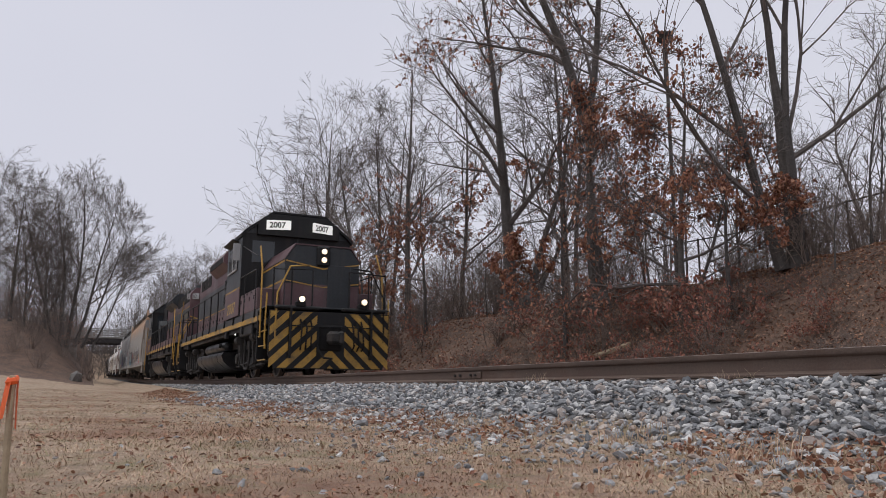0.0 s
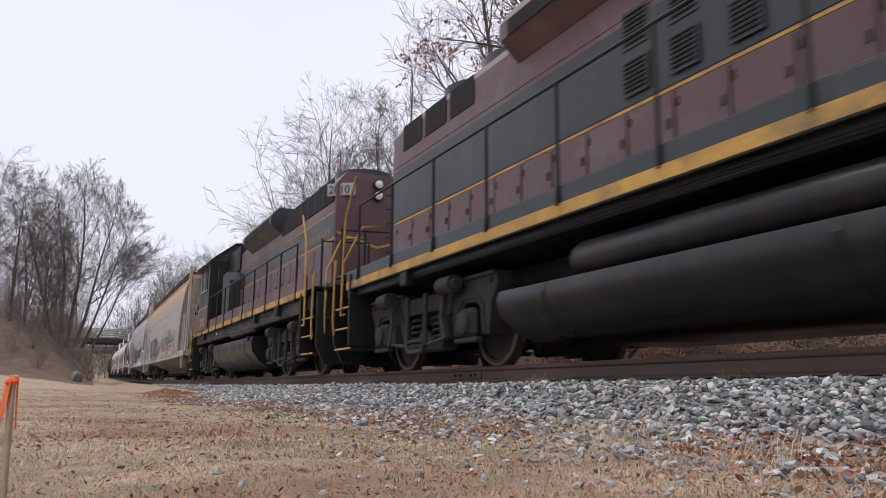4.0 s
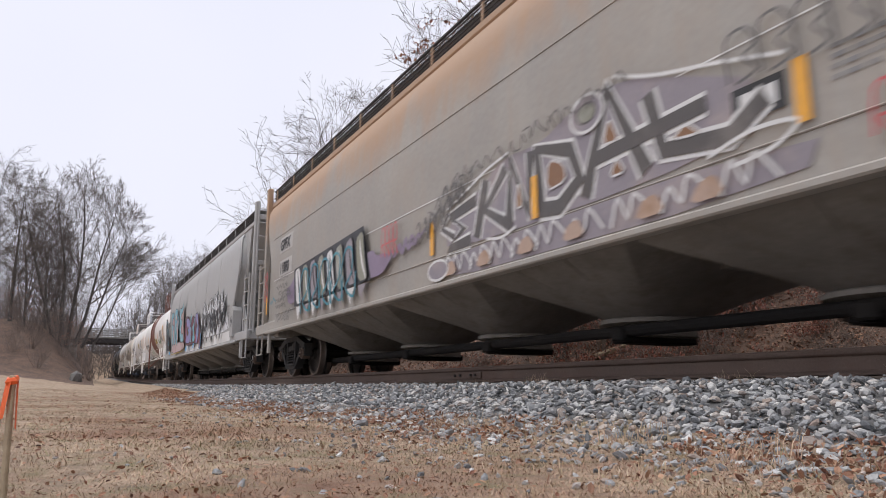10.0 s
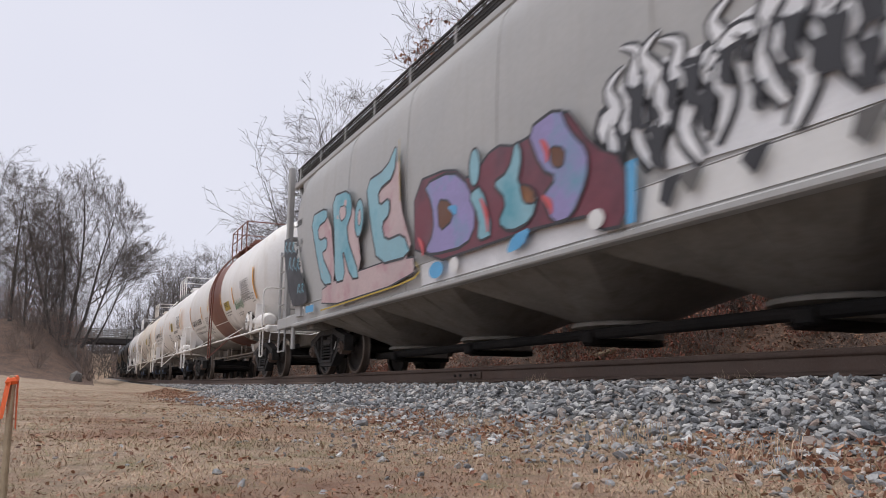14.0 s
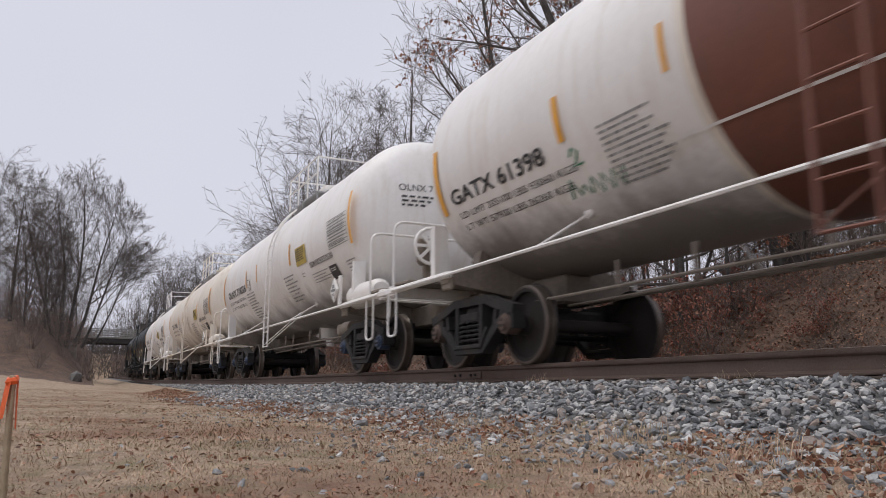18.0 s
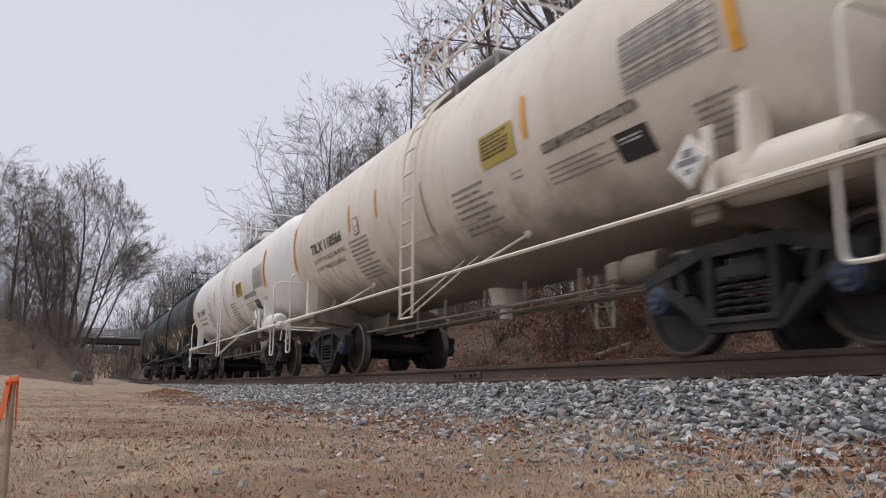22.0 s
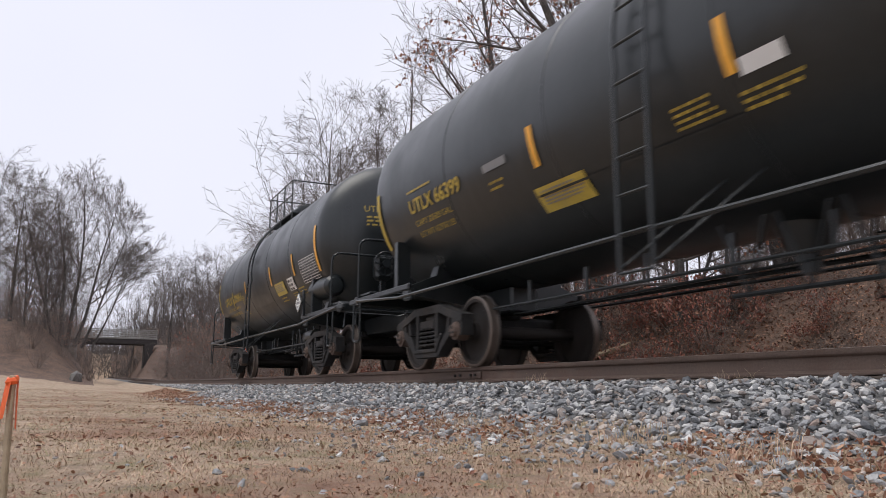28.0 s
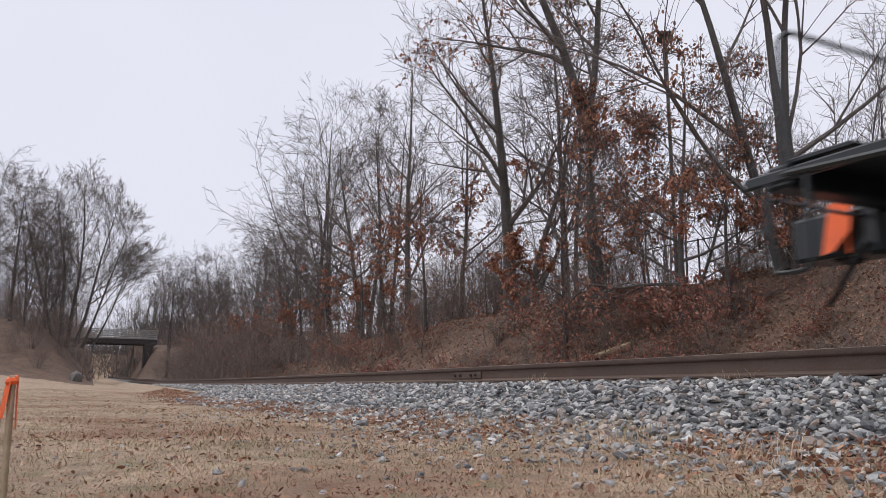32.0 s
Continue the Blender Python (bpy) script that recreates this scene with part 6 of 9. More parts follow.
def chem_blocks():
    return [(4.33, 0.05, 1.1, 10, 0.03, 0.019, M_INKGREY), (2.92, -0.72, 1.15, 4, 0.028, 0.03, M_INKGREY), (0.9, -0.55, 0.95, 8, 0.045, 0.035, M_INKGREY),
            (-2.95, -0.5, 0.95, 10, 0.045, 0.03, M_INKGREY), (4.95, -0.75, 0.45, 6, 0.035, 0.025, M_INKGREY), (2.3, -0.62, 0.3, 2, 0.03, 0.03, M_INKGREY)]


def chem_text(shift=0.0):
    return [(2.15 - shift * 0.3, -0.12, 0.62, 0.024, 6, M_INK), (4.05, -0.76, 0.3, 0.02, 2, M_SIGNWHITE)]


def chem_grid():
    return [(4.3, -0.42, 1.08, 0.5, 5, 8, M_INKGREY)]


def zig(x, z, w, h, n, seed, amp=1.0):
    """A jagged handwritten line."""
    r = random.Random(seed)
    return [(x + w * i / n, z + (h if i % 2 else 0) * r.uniform(0.6, 1.0) * amp + r.uniform(-0.03, 0.03)) for i in range(n + 1)]


def tank_cars():
    tank_car(dict(mid=-100.83, hf=7.4, ht=6.4, line_w=1.5, mark_w=1.45, to=5.52, R=1.5, zc=2.6, mat=W_, fit=M_TWHITE, ladder=0.1, dome=-0.1, dome_mat=M_BROWN, plat=M_BROWN, railmat=M_BROWN, ink=M_INK, ladmat=M_BROWN,
                  label="white tank car with a rust-brown middle band", tank_label="off-white painted barrel with rust streaks", band=(1.25, -1.3), resmat=M_TWHITE, diamond=5.61, res=(6.0, 1.34),
                  mark=("GATX", "61398"), mark_x=-5.4, mark_z=-0.66, lmt=("LD LMT 205100 LBS 93060 KGS", "LT WT 57900 LBS 26260 KGS"),
                  blocks=[(4.2, -0.1, 1.05, 10, 0.03, 0.022, M_INKGREY), (-2.45, -0.57, 0.85, 11, 0.035, 0.022, M_INKGREY), (1.4, -0.72, 1.1, 2, 0.045, 0.03, M_INKGREY), (3.05, -0.85, 0.8, 2, 0.03, 0.03, M_INKGREY), (5.3, -0.5, 0.35, 4, 0.04, 0.03, M_INKGREY)],
                  plates=[(5.75, -0.67, 0.12, 0.81, M_AMBER, "amber reflective bar"), (2.93, -0.54, 0.1, 0.47, M_AMBER, "amber reflective bar"), (1.0, -0.45, 0.08, 0.39, M_AMBER, "amber bar"), (1.5, -0.63, 0.82, 0.25, M_SIGNYEL, "yellow warning notice"),
                          (4.12, -1.15, 0.43, 0.25, M_INK, "black panel"), (-3.03, -0.54, 0.1, 0.45, M_AMBER, "amber bar"), (-5.7, -0.74, 0.11, 0.84, M_AMBER, "amber reflective bar"), (-1.5, -0.4, 0.06, 0.4, M_AMBER, "amber bar")],
                  grids=[(4.15, -0.6, 1.1, 0.55, 5, 9, M_INKGREY), (4.12, -1.15, 0.43, 0.25, 2, 1, M_SIGNWHITE)], plate_text=[(1.55, -0.43, 0.7, 0.028, 3, M_INK)],
                  tags=[(M_GGREEN, stroke(zig(3.0, -0.72, 1.15, 0.24, 14, 3), 0.035)), (M_GGREEN, stroke(zig(3.02, -0.7, 1.1, 0.3, 9, 31), 0.028)), (M_GGREEN, stroke(zig(3.05, -0.68, 1.0, 0.2, 11, 9), 0.03)),
                        (M_GGREEN, stroke([(-2.95, -0.7), (-2.9, -0.63), (-2.82, -0.68), (-2.93, -0.8), (-2.8, -0.8)], 0.03)), (M_GGREEN, stroke(zig(-3.2, -1.12, 0.85, 0.2, 11, 5), 0.035))]))
    tank_car(dict(mid=-115.39, hf=7.0, ht=6.32, tx=-0.37, line_w=1.4, mark_w=1.5, to=5.11, R=1.5, zc=2.6, mat=W_, fit=M_TWHITE, ladder=0.2, dome=-0.1, ink=M_INK, cap=M_BLUECAP, diamond=4.97, bigtext=True, wheel=True,
                  label="clean white tank car with black stencils", tank_label="white painted barrel", mark=("OLNX", "718226"), mark_x=-5.3, mark_z=-0.38,
                  lmt=("LD LMT 192000 LB 87100 KG", "LT WT 71000 LB 32200 KG"), blocks=chem_blocks(), plates=chem_plates(0.0, -6.02), plate_text=chem_text(), grids=chem_grid()))
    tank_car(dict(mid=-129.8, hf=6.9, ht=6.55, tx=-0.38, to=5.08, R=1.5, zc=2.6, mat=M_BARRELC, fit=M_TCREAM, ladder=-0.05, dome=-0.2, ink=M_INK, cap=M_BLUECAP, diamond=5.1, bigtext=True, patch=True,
                  label="cream-tinged grimy white tank car with black stencils", tank_label="cream-white barrel with brown grime", mark=("TILX", "110566"), mark_x=-5.05, mark_z=-0.37,
                  lmt=("LD LMT 191100 LB 86700 KG", "LT WT 71900 LB 32600 KG"), blocks=chem_blocks(), plates=chem_plates(1.1), plate_text=chem_text(1.1), grids=chem_grid()))
    tank_car(dict(mid=-144.4, hf=7.0, ht=6.55, tx=-0.38, to=5.0, R=1.5, zc=2.6, mat=W_, fit=M_TWHITE, ladder=0.3, dome=-0.2, ink=M_INK, diamond=5.05, bigtext=True, patch=True,
                  label="white tank car with brown streaks and black stencils", tank_label="white barrel with light streaks", mark=("TILX", "110550"), mark_x=-5.33, mark_z=-0.42,
                  lmt=("LD LMT 191100 LB 86700 KG", "LT WT 71900 LB 32600 KG"), blocks=chem_blocks(), plates=chem_plates(), plate_text=chem_text(), grids=chem_grid()))
    K = M_TBLACK
    tank_car(dict(mid=-159.1, hf=6.85, ht=6.3, rail_z=0.95, to=4.72, R=1.5, zc=2.58, mat=K, fit=K, ladder=0.3, dome=0.6, plat=K, ink=M_INKYEL, mark_mat=M_INKYEL, diamond=4.7,
                  label="grimy black tank car with faded yellow stencils", tank_label="black barrel with grey grime", mark=("UTLX", "66399"), mark_x=-4.55, mark_z=-0.5, mark_w=1.1,
                  lmt=("CAPY 20500 GAL", "LT WT 62700 LB"), blocks=[(0.5, -0.7, 0.55, 4, 0.035, 0.02, M_INKYEL), (2.45, -0.6, 0.75, 2, 0.04, 0.03, M_INKYEL), (3.35, -0.85, 0.5, 3, 0.03, 0.025, M_INKYEL), (1.17, -0.8, 0.58, 3, 0.04, 0.02, M_INKYEL), (-4.55, -0.22, 0.8, 1, 0.04, 0.03, M_INKYEL), (-2.4, -0.6, 0.45, 2, 0.04, 0.03, M_INKYEL)],
                  plates=[(-1.47, -0.64, 0.1, 0.43, M_AMBER, "amber bar"), (1.12, -0.63, 0.1, 0.44, M_AMBER, "amber bar"), (-5.65, -0.85, 0.1, 0.85, M_INKYEL, "faded yellow bar"), (-1.65, -1.13, 0.85, 0.29, M_SIGNYEL, "yellow warning notice"),
                          (3.33, -0.76, 0.42, 0.27, M_SIGNWHITE, "white framed panel"), (3.85, -0.61, 0.1, 0.4, M_AMBER, "amber bar"), (1.25, -0.67, 0.38, 0.13, M_SIGNWHITE, "smeared white patch"), (-2.45, -0.45, 0.5, 0.09, M_INKGREY, "grey smear"), (4.2, -0.65, 0.4, 0.13, M_INKYEL, "yellow table")],
                  plate_text=[(-1.55, -0.9, 0.7, 0.02, 5, M_INKGREY), (3.38, -0.56, 0.32, 0.06, 2, K)]))
    tank_car(dict(mid=-173.2, hf=6.6, ht=5.85, rail_z=0.95, to=4.3, R=1.5, zc=2.58, mat=K, fit=K, ladder=-0.36, dome=-0.7, plat=K, ink=M_INKYEL, mark_mat=M_INKYEL, resmat=K, diamond=4.3, res=(4.95, 1.6),
                  label="glossy black tank car with yellow stencils, last of the train", tank_label="clean black barrel", mark=("UTLX", "630961"), mark_x=-4.35, mark_z=-0.52, mark_h=0.3, mark_w=1.35,
                  lmt=("LD LMT 191400 LB 86800 KG", "LT WT 71600 LB 32500 KG"), blocks=[(-2.0, -0.45, 0.45, 5, 0.03, 0.022, M_INKYEL), (-1.95, -0.85, 0.3, 3, 0.03, 0.022, M_INKYEL), (3.3, -0.85, 0.55, 3, 0.045, 0.025, M_INKYEL), (1.75, -0.92, 0.5, 2, 0.045, 0.03, M_INKYEL), (2.75, -0.9, 0.4, 3, 0.03, 0.025, M_INKYEL)],
                  plates=[(5.05, -0.69, 0.12, 0.89, M_AMBER, "amber reflective bar"), (3.36, -0.55, 0.09, 0.45, M_AMBER, "amber bar"), (1.35, -0.55, 0.09, 0.45, M_AMBER, "amber bar"), (-1.42, -0.54, 0.09, 0.44, M_AMBER, "amber bar"), (-5.2, -0.66, 0.1, 0.88, M_INKYEL, "yellow bar"), (-3.2, -0.62, 0.08, 0.42, M_INKYEL, "yellow bar"),
                          (1.6, -0.83, 0.8, 0.29, M_SIGNYEL, "yellow warning notice"), (2.72, -0.82, 0.46, 0.28, M_SIGNWHITE, "white framed panel"), (3.9, -0.79, 1.1, 0.47, M_INK, "black inspection table with white lines")],
                  plate_text=[(1.68, -0.6, 0.66, 0.02, 5, M_INKGREY), (2.77, -0.63, 0.36, 0.05, 3, K), (3.93, -0.37, 1.05, 0.022, 9, M_INKGREY)], grids=[(3.9, -0.79, 1.1, 0.47, 6, 9, M_SIGNWHITE)]))
    # orange flag on the rear coupler of the last car
    last = CARS[-1][0]
    part("marker_flag", Geo().add([(-7.0, -0.25, 1.16), (-6.78, -0.28, 1.2), (-6.8, -0.3, 0.92), (-6.95, -0.3, 0.78), (-7.07, -0.28, 0.76)], [(0, 1, 2, 3, 4)]).cyl((-6.85, -0.26, 0.75), (-6.85, -0.26, 1.22), 0.012, n=6), M_ORANGE, last, "bright orange marker flag")


tank_cars()


# ---- covered hopper cars ----
def hopper_car(mid, hl, to, mat, label, bays, slope, round_end, style):
    car = thing("covered_hopper_car", label, "hopper car", "covered hoppers of the train")
    CARS.append((car, mid))
    zs, ztop = 0.97, 3.98

    def side_y(z):
        """Half width of the curved side at height z."""
        q = (z - 2.5) / 1.5
        return 1.6 - (0.02 if q < 0 else 0.1) * q * q - 0.15 * max(0.0, (z - 3.6) / 0.4) ** 2

    hr = hl - slope
    hb = hr if style == 1 else 7.4        # half length of the side sheets at the roof
    hbot = 7.35 if round_end else 7.3       # and at the sill

    def end_x(z):
        """Half length of the side sheet at height z: the end leans in below."""
        if not round_end:
            return lerp_tab(z, [(0.97, 7.3), (1.73, 7.33), (2.06, 7.55), (2.45, 7.83), (2.97, 8.08), (3.42, 7.95), (3.75, 7.7), (3.98, 7.4)])
        return lerp_tab(z, [(0.97, 7.42), (1.55, 7.42), (1.76, 7.5), (2.0, 7.63), (2.3, 7.8), (2.65, 8.03), (3.0, 8.25), (3.35, 8.47), (3.65, 8.65), (3.98, 8.8)])

    zz = [zs + (ztop - zs) * k / 14 for k in range(15)]
    for s in (-1, 1):
        g = Geo()
        nx = 26
        verts = [((-end_x(z) + 2 * end_x(z) * i / nx), s * side_y(z), z) for i in range(nx + 1) for z in zz]
        faces = [((i * 15 + j), (i + 1) * 15 + j, (i + 1) * 15 + j + 1, i * 15 + j + 1) for i in range(nx) for j in range(14)]
        g.add(verts, faces)
        verts2 = [(x, y - s * 0.06, z) for x, y, z in verts]
        g.add(verts2, [tuple(reversed(f)) for f in faces])
        sd = part("side_sheet", g, mat, car, "curved painted steel side", 40)
        for e in (-1, 1):
            ret = [(e * end_x(z), s * yy, z) for z in zz for yy in (side_y(z) - 0.03, 1.3)]
            part("edge_return", Geo().add(ret, [(2 * k, 2 * k + 1, 2 * k + 3, 2 * k + 2) for k in range(14)]), mat, sd)
            part("edge_flange", Geo().tube([(e * (end_x(z) + 0.01), s * (side_y(z) - 0.03), z) for z in zz], 0.035, 5), mat, sd)
        if style == 2:
            for k in range(1, 6):
                x = -hb + 2 * hb * k / 6
                part("weld_seam", Geo().tube([(x, s * (side_y(z) + 0.002), z) for z in zz], 0.008, 4), mat, sd)
        part("side_sill", Geo().box((0, s * 1.55, zs - 0.03), (2 * hbot + 1.6, 0.14, 0.07), 0.015), mat, sd)
        part("weld_seam", Geo().tube([(-hbot, s * (side_y(1.28) + 0.003), 1.28), (hbot, s * (side_y(1.28) + 0.003), 1.28)], 0.009, 6), mat, sd)
        part("top_chord", Geo().box((0, s * (side_y(ztop) - 0.02), ztop + 0.03), (2 * hr + 0.15, 0.12, 0.12), 0.02), mat, sd)
    # roof with running board and hatches
    part("roof", Geo().slabx([(-1.3, ztop), (-0.7, ztop + 0.2), (0, ztop + 0.26), (0.7, ztop + 0.2), (1.3, ztop), (0, ztop - 0.05)], -hr, hr), mat, car)
    wb = part("running_board", Geo().box((0, -1.05, ztop + 0.33), (2 * hl - 0.7, 0.5, 0.03), 0.005).box((0, 1.05, ztop + 0.33), (2 * hl - 0.7, 0.5, 0.03), 0.005), M_GREYRAIL, car, "grey grating walkway on the roof")
    for k in range(13):
        x = -hl + 0.6 + (2 * hl - 1.2) * k / 12
        for y in (-1.34, 1.34):
            part("board_bracket", Geo().box((x, y, ztop + 0.2), (0.05, 0.05, 0.42), 0.008), mat, wb)
    # open mesh along the walkway's edge, seen against the sky
    g = Geo()
    n = int((2 * hl - 0.9) / 0.075)
    for k in range(n):
        x = -hl + 0.45 + k * 0.075
        g.box((x, -1.35, ztop + 0.2), (0.014, 0.012, 0.36))
    for zz_ in (0.03, 0.09, 0.15, 0.21, 0.27, 0.33):
        g.box((0, -1.35, ztop + zz_), (2 * hl - 0.8, 0.014, 0.012))
    g.box((0, -1.35, ztop + 0.385), (2 * hl - 0.8, 0.035, 0.025))
    part("grating_edge", g, M_DARKSTEEL, wb, "dark open steel mesh", smooth=0)
    for k in range(10):
        part("roof_hatch", Geo().revolve([(0.001, 0.2), (0.28, 0.19), (0.3, 0.1), (0.3, -0.05)], 16, "z", (-hb + 0.9 + (2 * hb - 1.8) * k / 9, 0, ztop + 0.24)), mat, car)
    # sloped end sheets
    for s in (-1, 1):
        top_y = 1.35
        g = Geo()
        a = [(s * (hr - 0.05), -top_y, ztop), (s * (hr - 0.05), top_y, ztop), (s * (hbot - 1.2), 1.3, zs + 0.05), (s * (hbot - 1.2), -1.3, zs + 0.05)]
        b = [(x + s * 0.06, y, z) for x, y, z in a]
        g.add(a + b, [(0, 1, 2, 3), (7, 6, 5, 4), (0, 4, 5, 1), (1, 5, 6, 2), (2, 6, 7, 3), (3, 7, 4, 0)])
        part("end_slope_sheet", g, mat, car)
        for y in (-1.36, 1.36):
            if style == 1:
                part("end_side_sheet", Geo().slab([(s * (hbot - 0.3), 1.14), (s * (hl - 0.38), 1.14), (s * (hl - 0.38), ztop), (s * (hbot - 0.3), ztop)], y - 0.02, y + 0.02), mat, car, "recessed pale end sheet")
            else:
                part("end_gusset", Geo().slab([(s * (hbot - 0.3), 1.05), (s * (hbot + 1.35), 1.05), (s * (hbot + 0.85), 1.55), (s * (hbot + 0.5), 2.1), (s * (hbot + 0.9), 2.9), (s * (hbot + 1.2), 3.95), (s * (hbot - 0.3), 3.95)], y - 0.02, y + 0.02), mat, car)
        # end frame: corner posts, cross beams, ladder
        for y in (-1.42, 1.42):
            part("corner_post", Geo().box((s * (hl - 0.16), y, (ztop + 1.5) / 2), (0.16, 0.12, ztop - 0.5 + 0.0), 0.015), mat, car)
            style == 2 and part("diagonal_brace", Geo().tube([(s * (hbot + 0.4), y * 0.86, 1.7), (s * (hl - 0.22), y * 0.93, 2.75)], 0.06, 6), mat, car)
        if style == 1:
            eg = Geo()
            eg.box((s * (hl - 0.4), 0, 2.75), (0.05, 2.7, ztop - 1.5), 0.01)
            ep = part("end_panel", eg, mat, car, "pale grey end bulkhead")
            part("access_hole", Geo().revolve([(0.26, 0.0), (0.26, 0.03), (0.001, 0.031)], 24, "x", (s * (hl - 0.375), -0.75, 1.75)), M_UNDER, ep)
            part("access_hole", Geo().revolve([(0.26, 0.0), (0.26, 0.03), (0.001, 0.031)], 24, "x", (s * (hl - 0.375), 0.75, 1.75)), M_UNDER, ep)
        part("end_beam", Geo().box((s * (hl - 0.16), 0, ztop + 0.1), (0.14, 2.9, 0.14), 0.02), mat, car)
        part("end_beam", Geo().box((s * (hl - 0.16), 0, 2.9), (0.1, 2.8, 0.1), 0.02), mat, car)
        part("end_sill", Geo().box((s * (hl - 0.2), 0, 1.06), (0.3, 3.0, 0.24), 0.02), mat, car)
        part("center_sill", Geo().box((s * (hl - 1.4), 0, 0.95), (2.6, 0.5, 0.4), 0.03), mat, car)
        part("striker", Geo().box((s * (hl + 0.04), 0, 0.92), (0.14, 0.6, 0.4), 0.03), mat, car)
        coupler(car, s * hl, s)
        part("end_platform", Geo().box((s * (hl - 0.75), 0, 1.2), (0.9, 2.9, 0.04), 0.01), mat, car)
        for y in (-1, 1):
            part("side_sill_end", Geo().box((s * (hl + hbot) / 2, y * 1.53, 1.05), (hl - hbot, 0.09, 0.22), 0.015), mat, car)
            # corner ladder
            lx0, lx1 = s * (hl - 0.08), s * (hl - 0.62)
            lad = rod(car, "ladder", [(lx0, y * 1.55, 1.1), (lx0, y * 1.55, 2.6)], 0.03, mat)
            rod(lad, "stringer", [(lx1, y * 1.55, 1.1), (lx1, y * 1.55, 2.6)], 0.025, mat)
            for z in (1.45, 1.8, 2.15, 2.5):
                rod(lad, "rung", [(lx0, y * 1.56, z), (lx1, y * 1.56, z)], 0.016, mat)
            l2 = rod(car, "ladder", [(s * (hl - 0.06), y * 1.4, 1.1), (s * (hl - 0.06), y * 1.4, ztop + 0.5)], 0.028, mat)
            rod(l2, "stringer", [(s * (hl - 0.06), y * 0.95, 1.1), (s * (hl - 0.06), y * 0.95, ztop + 0.5)], 0.022, mat)
            for k in range(9):
                rod(l2, "rung", [(s * (hl - 0.05), y * 1.4, 1.4 + k * 0.36), (s * (hl - 0.05), y * 0.95, 1.4 + k * 0.36)], 0.015, mat)
            x = s * (hl - 0.35)
            rod(car, "sill_step", [(x - 0.24, y * 1.55, 0.98), (x - 0.24, y * 1.56, 0.48), (x + 0.24, y * 1.56, 0.48), (x + 0.24, y * 1.55, 0.98)], 0.02, mat)
            part("step_post", Geo().box((s * (hl - 1.05), y * 1.5, 0.75), (0.12, 0.06, 0.5), 0.01), mat, car)
        part("body_bolster", Geo().box((s * to, 0, 0.93), (0.4, 2.9, 0.2), 0.03), M_HOPGREY, car)
        part("slope_fairing", Geo().slab([(s * (hbot + 0.7), zs + 0.05), (s * (to - 0.9), zs + 0.05), (s * (to - 0.75), 0.84), (s * (to - 0.2), 0.88)], -1.0, 1.0), M_HOPGREY, car)
        if style == 2:
            bx = part("equipment_box", Geo().slab([(s * (hbot + 0.12), 1.08), (s * (hbot + 0.5), 1.08), (s * (hbot + 0.5), 1.78), (s * (hbot + 0.36), 1.9), (s * (hbot + 0.12), 1.9)], -1.64, -1.4), mat, car)
            part("warning_stripe", Geo().box((s * (hbot + 0.25), -1.645, 1.55), (0.05, 0.004, 0.2), 0, (0, 25, 0)).box((s * (hbot + 0.35), -1.645, 1.45), (0.05, 0.004, 0.2), 0, (0, 25, 0)), M_INK, bx)
    # discharge hoppers
    span = 13.6
    w = span / bays
    for k in range(bays):
        x = -span / 2 + w * (k + 0.5)
        g = Geo()
        nseg = 32
        ring = []
        for i in range(nseg):
            an = 2 * math.pi * i / nseg
            q = max(abs(math.cos(an)), abs(math.sin(an)))
            ring.append((math.cos(an), math.sin(an), math.cos(an) / q, math.sin(an) / q))
        levels = (zs - 0.01, 0.86, 0.74, 0.6, 0.44)
        verts = []
        for z in levels:
            f = (0.96 - z) / 0.52
            r2 = f ** 1.8
            for c_, s_, ux, uy in ring:
                hx, hy = w * 0.5 + (0.46 - w * 0.5) * f, 1.5 + (0.46 - 1.5) * f
                verts.append((x + hx * (ux + (c_ - ux) * r2), hy * (uy + (s_ - uy) * r2), z))
        g.add(verts, [(j * nseg + i, j * nseg + (i + 1) % nseg, (j + 1) * nseg + (i + 1) % nseg, (j + 1) * nseg + i) for j in range(4) for i in range(nseg)])
        hp = part("discharge_hopper", g, M_HOPGREY, car, "grimy sloped discharge hopper", 25)
        part("outlet_flange", Geo().revolve([(0.001, 0.05), (0.55, 0.05), (0.57, 0.035), (0.57, 0.0), (0.5, -0.01), (0.44, -0.03), (0.44, -0.14), (0.001, -0.14)], 28, "z", (x, 0, 0.39)), M_HOPGREY, hp)
        part("outlet_gate", Geo().box((x, 0, 0.24), (0.34, 0.9, 0.1), 0.02).box((x + 0.1, -0.5, 0.27), (0.2, 0.2, 0.14), 0.02), M_UNDER, hp)
        for e in (-1, 1):
            part("hopper_rib", Geo().tube([(x + e * w * 0.16, -1.47, zs - 0.03), (x + e * 0.2, -0.6, 0.55)], 0.014, 4), M_HOPGREY, hp)
    part("center_beam", Geo().box((0, 0, 0.95), (2 * to, 0.4, 0.25), 0.03), M_HOPGREY, car)
    rod(car, "brake_pipe", [(-to + 1.2, -0.5, 0.3), (to - 1.2, -0.5, 0.3)], 0.06, M_UNDER, n=10)
    for s in (-1, 1):
        freight_truck(car, s * to, None, style == 2)

    def on_side(x, z, lift=0.008):
        return (x, -(side_y(z) + lift), z)
    return car, on_side


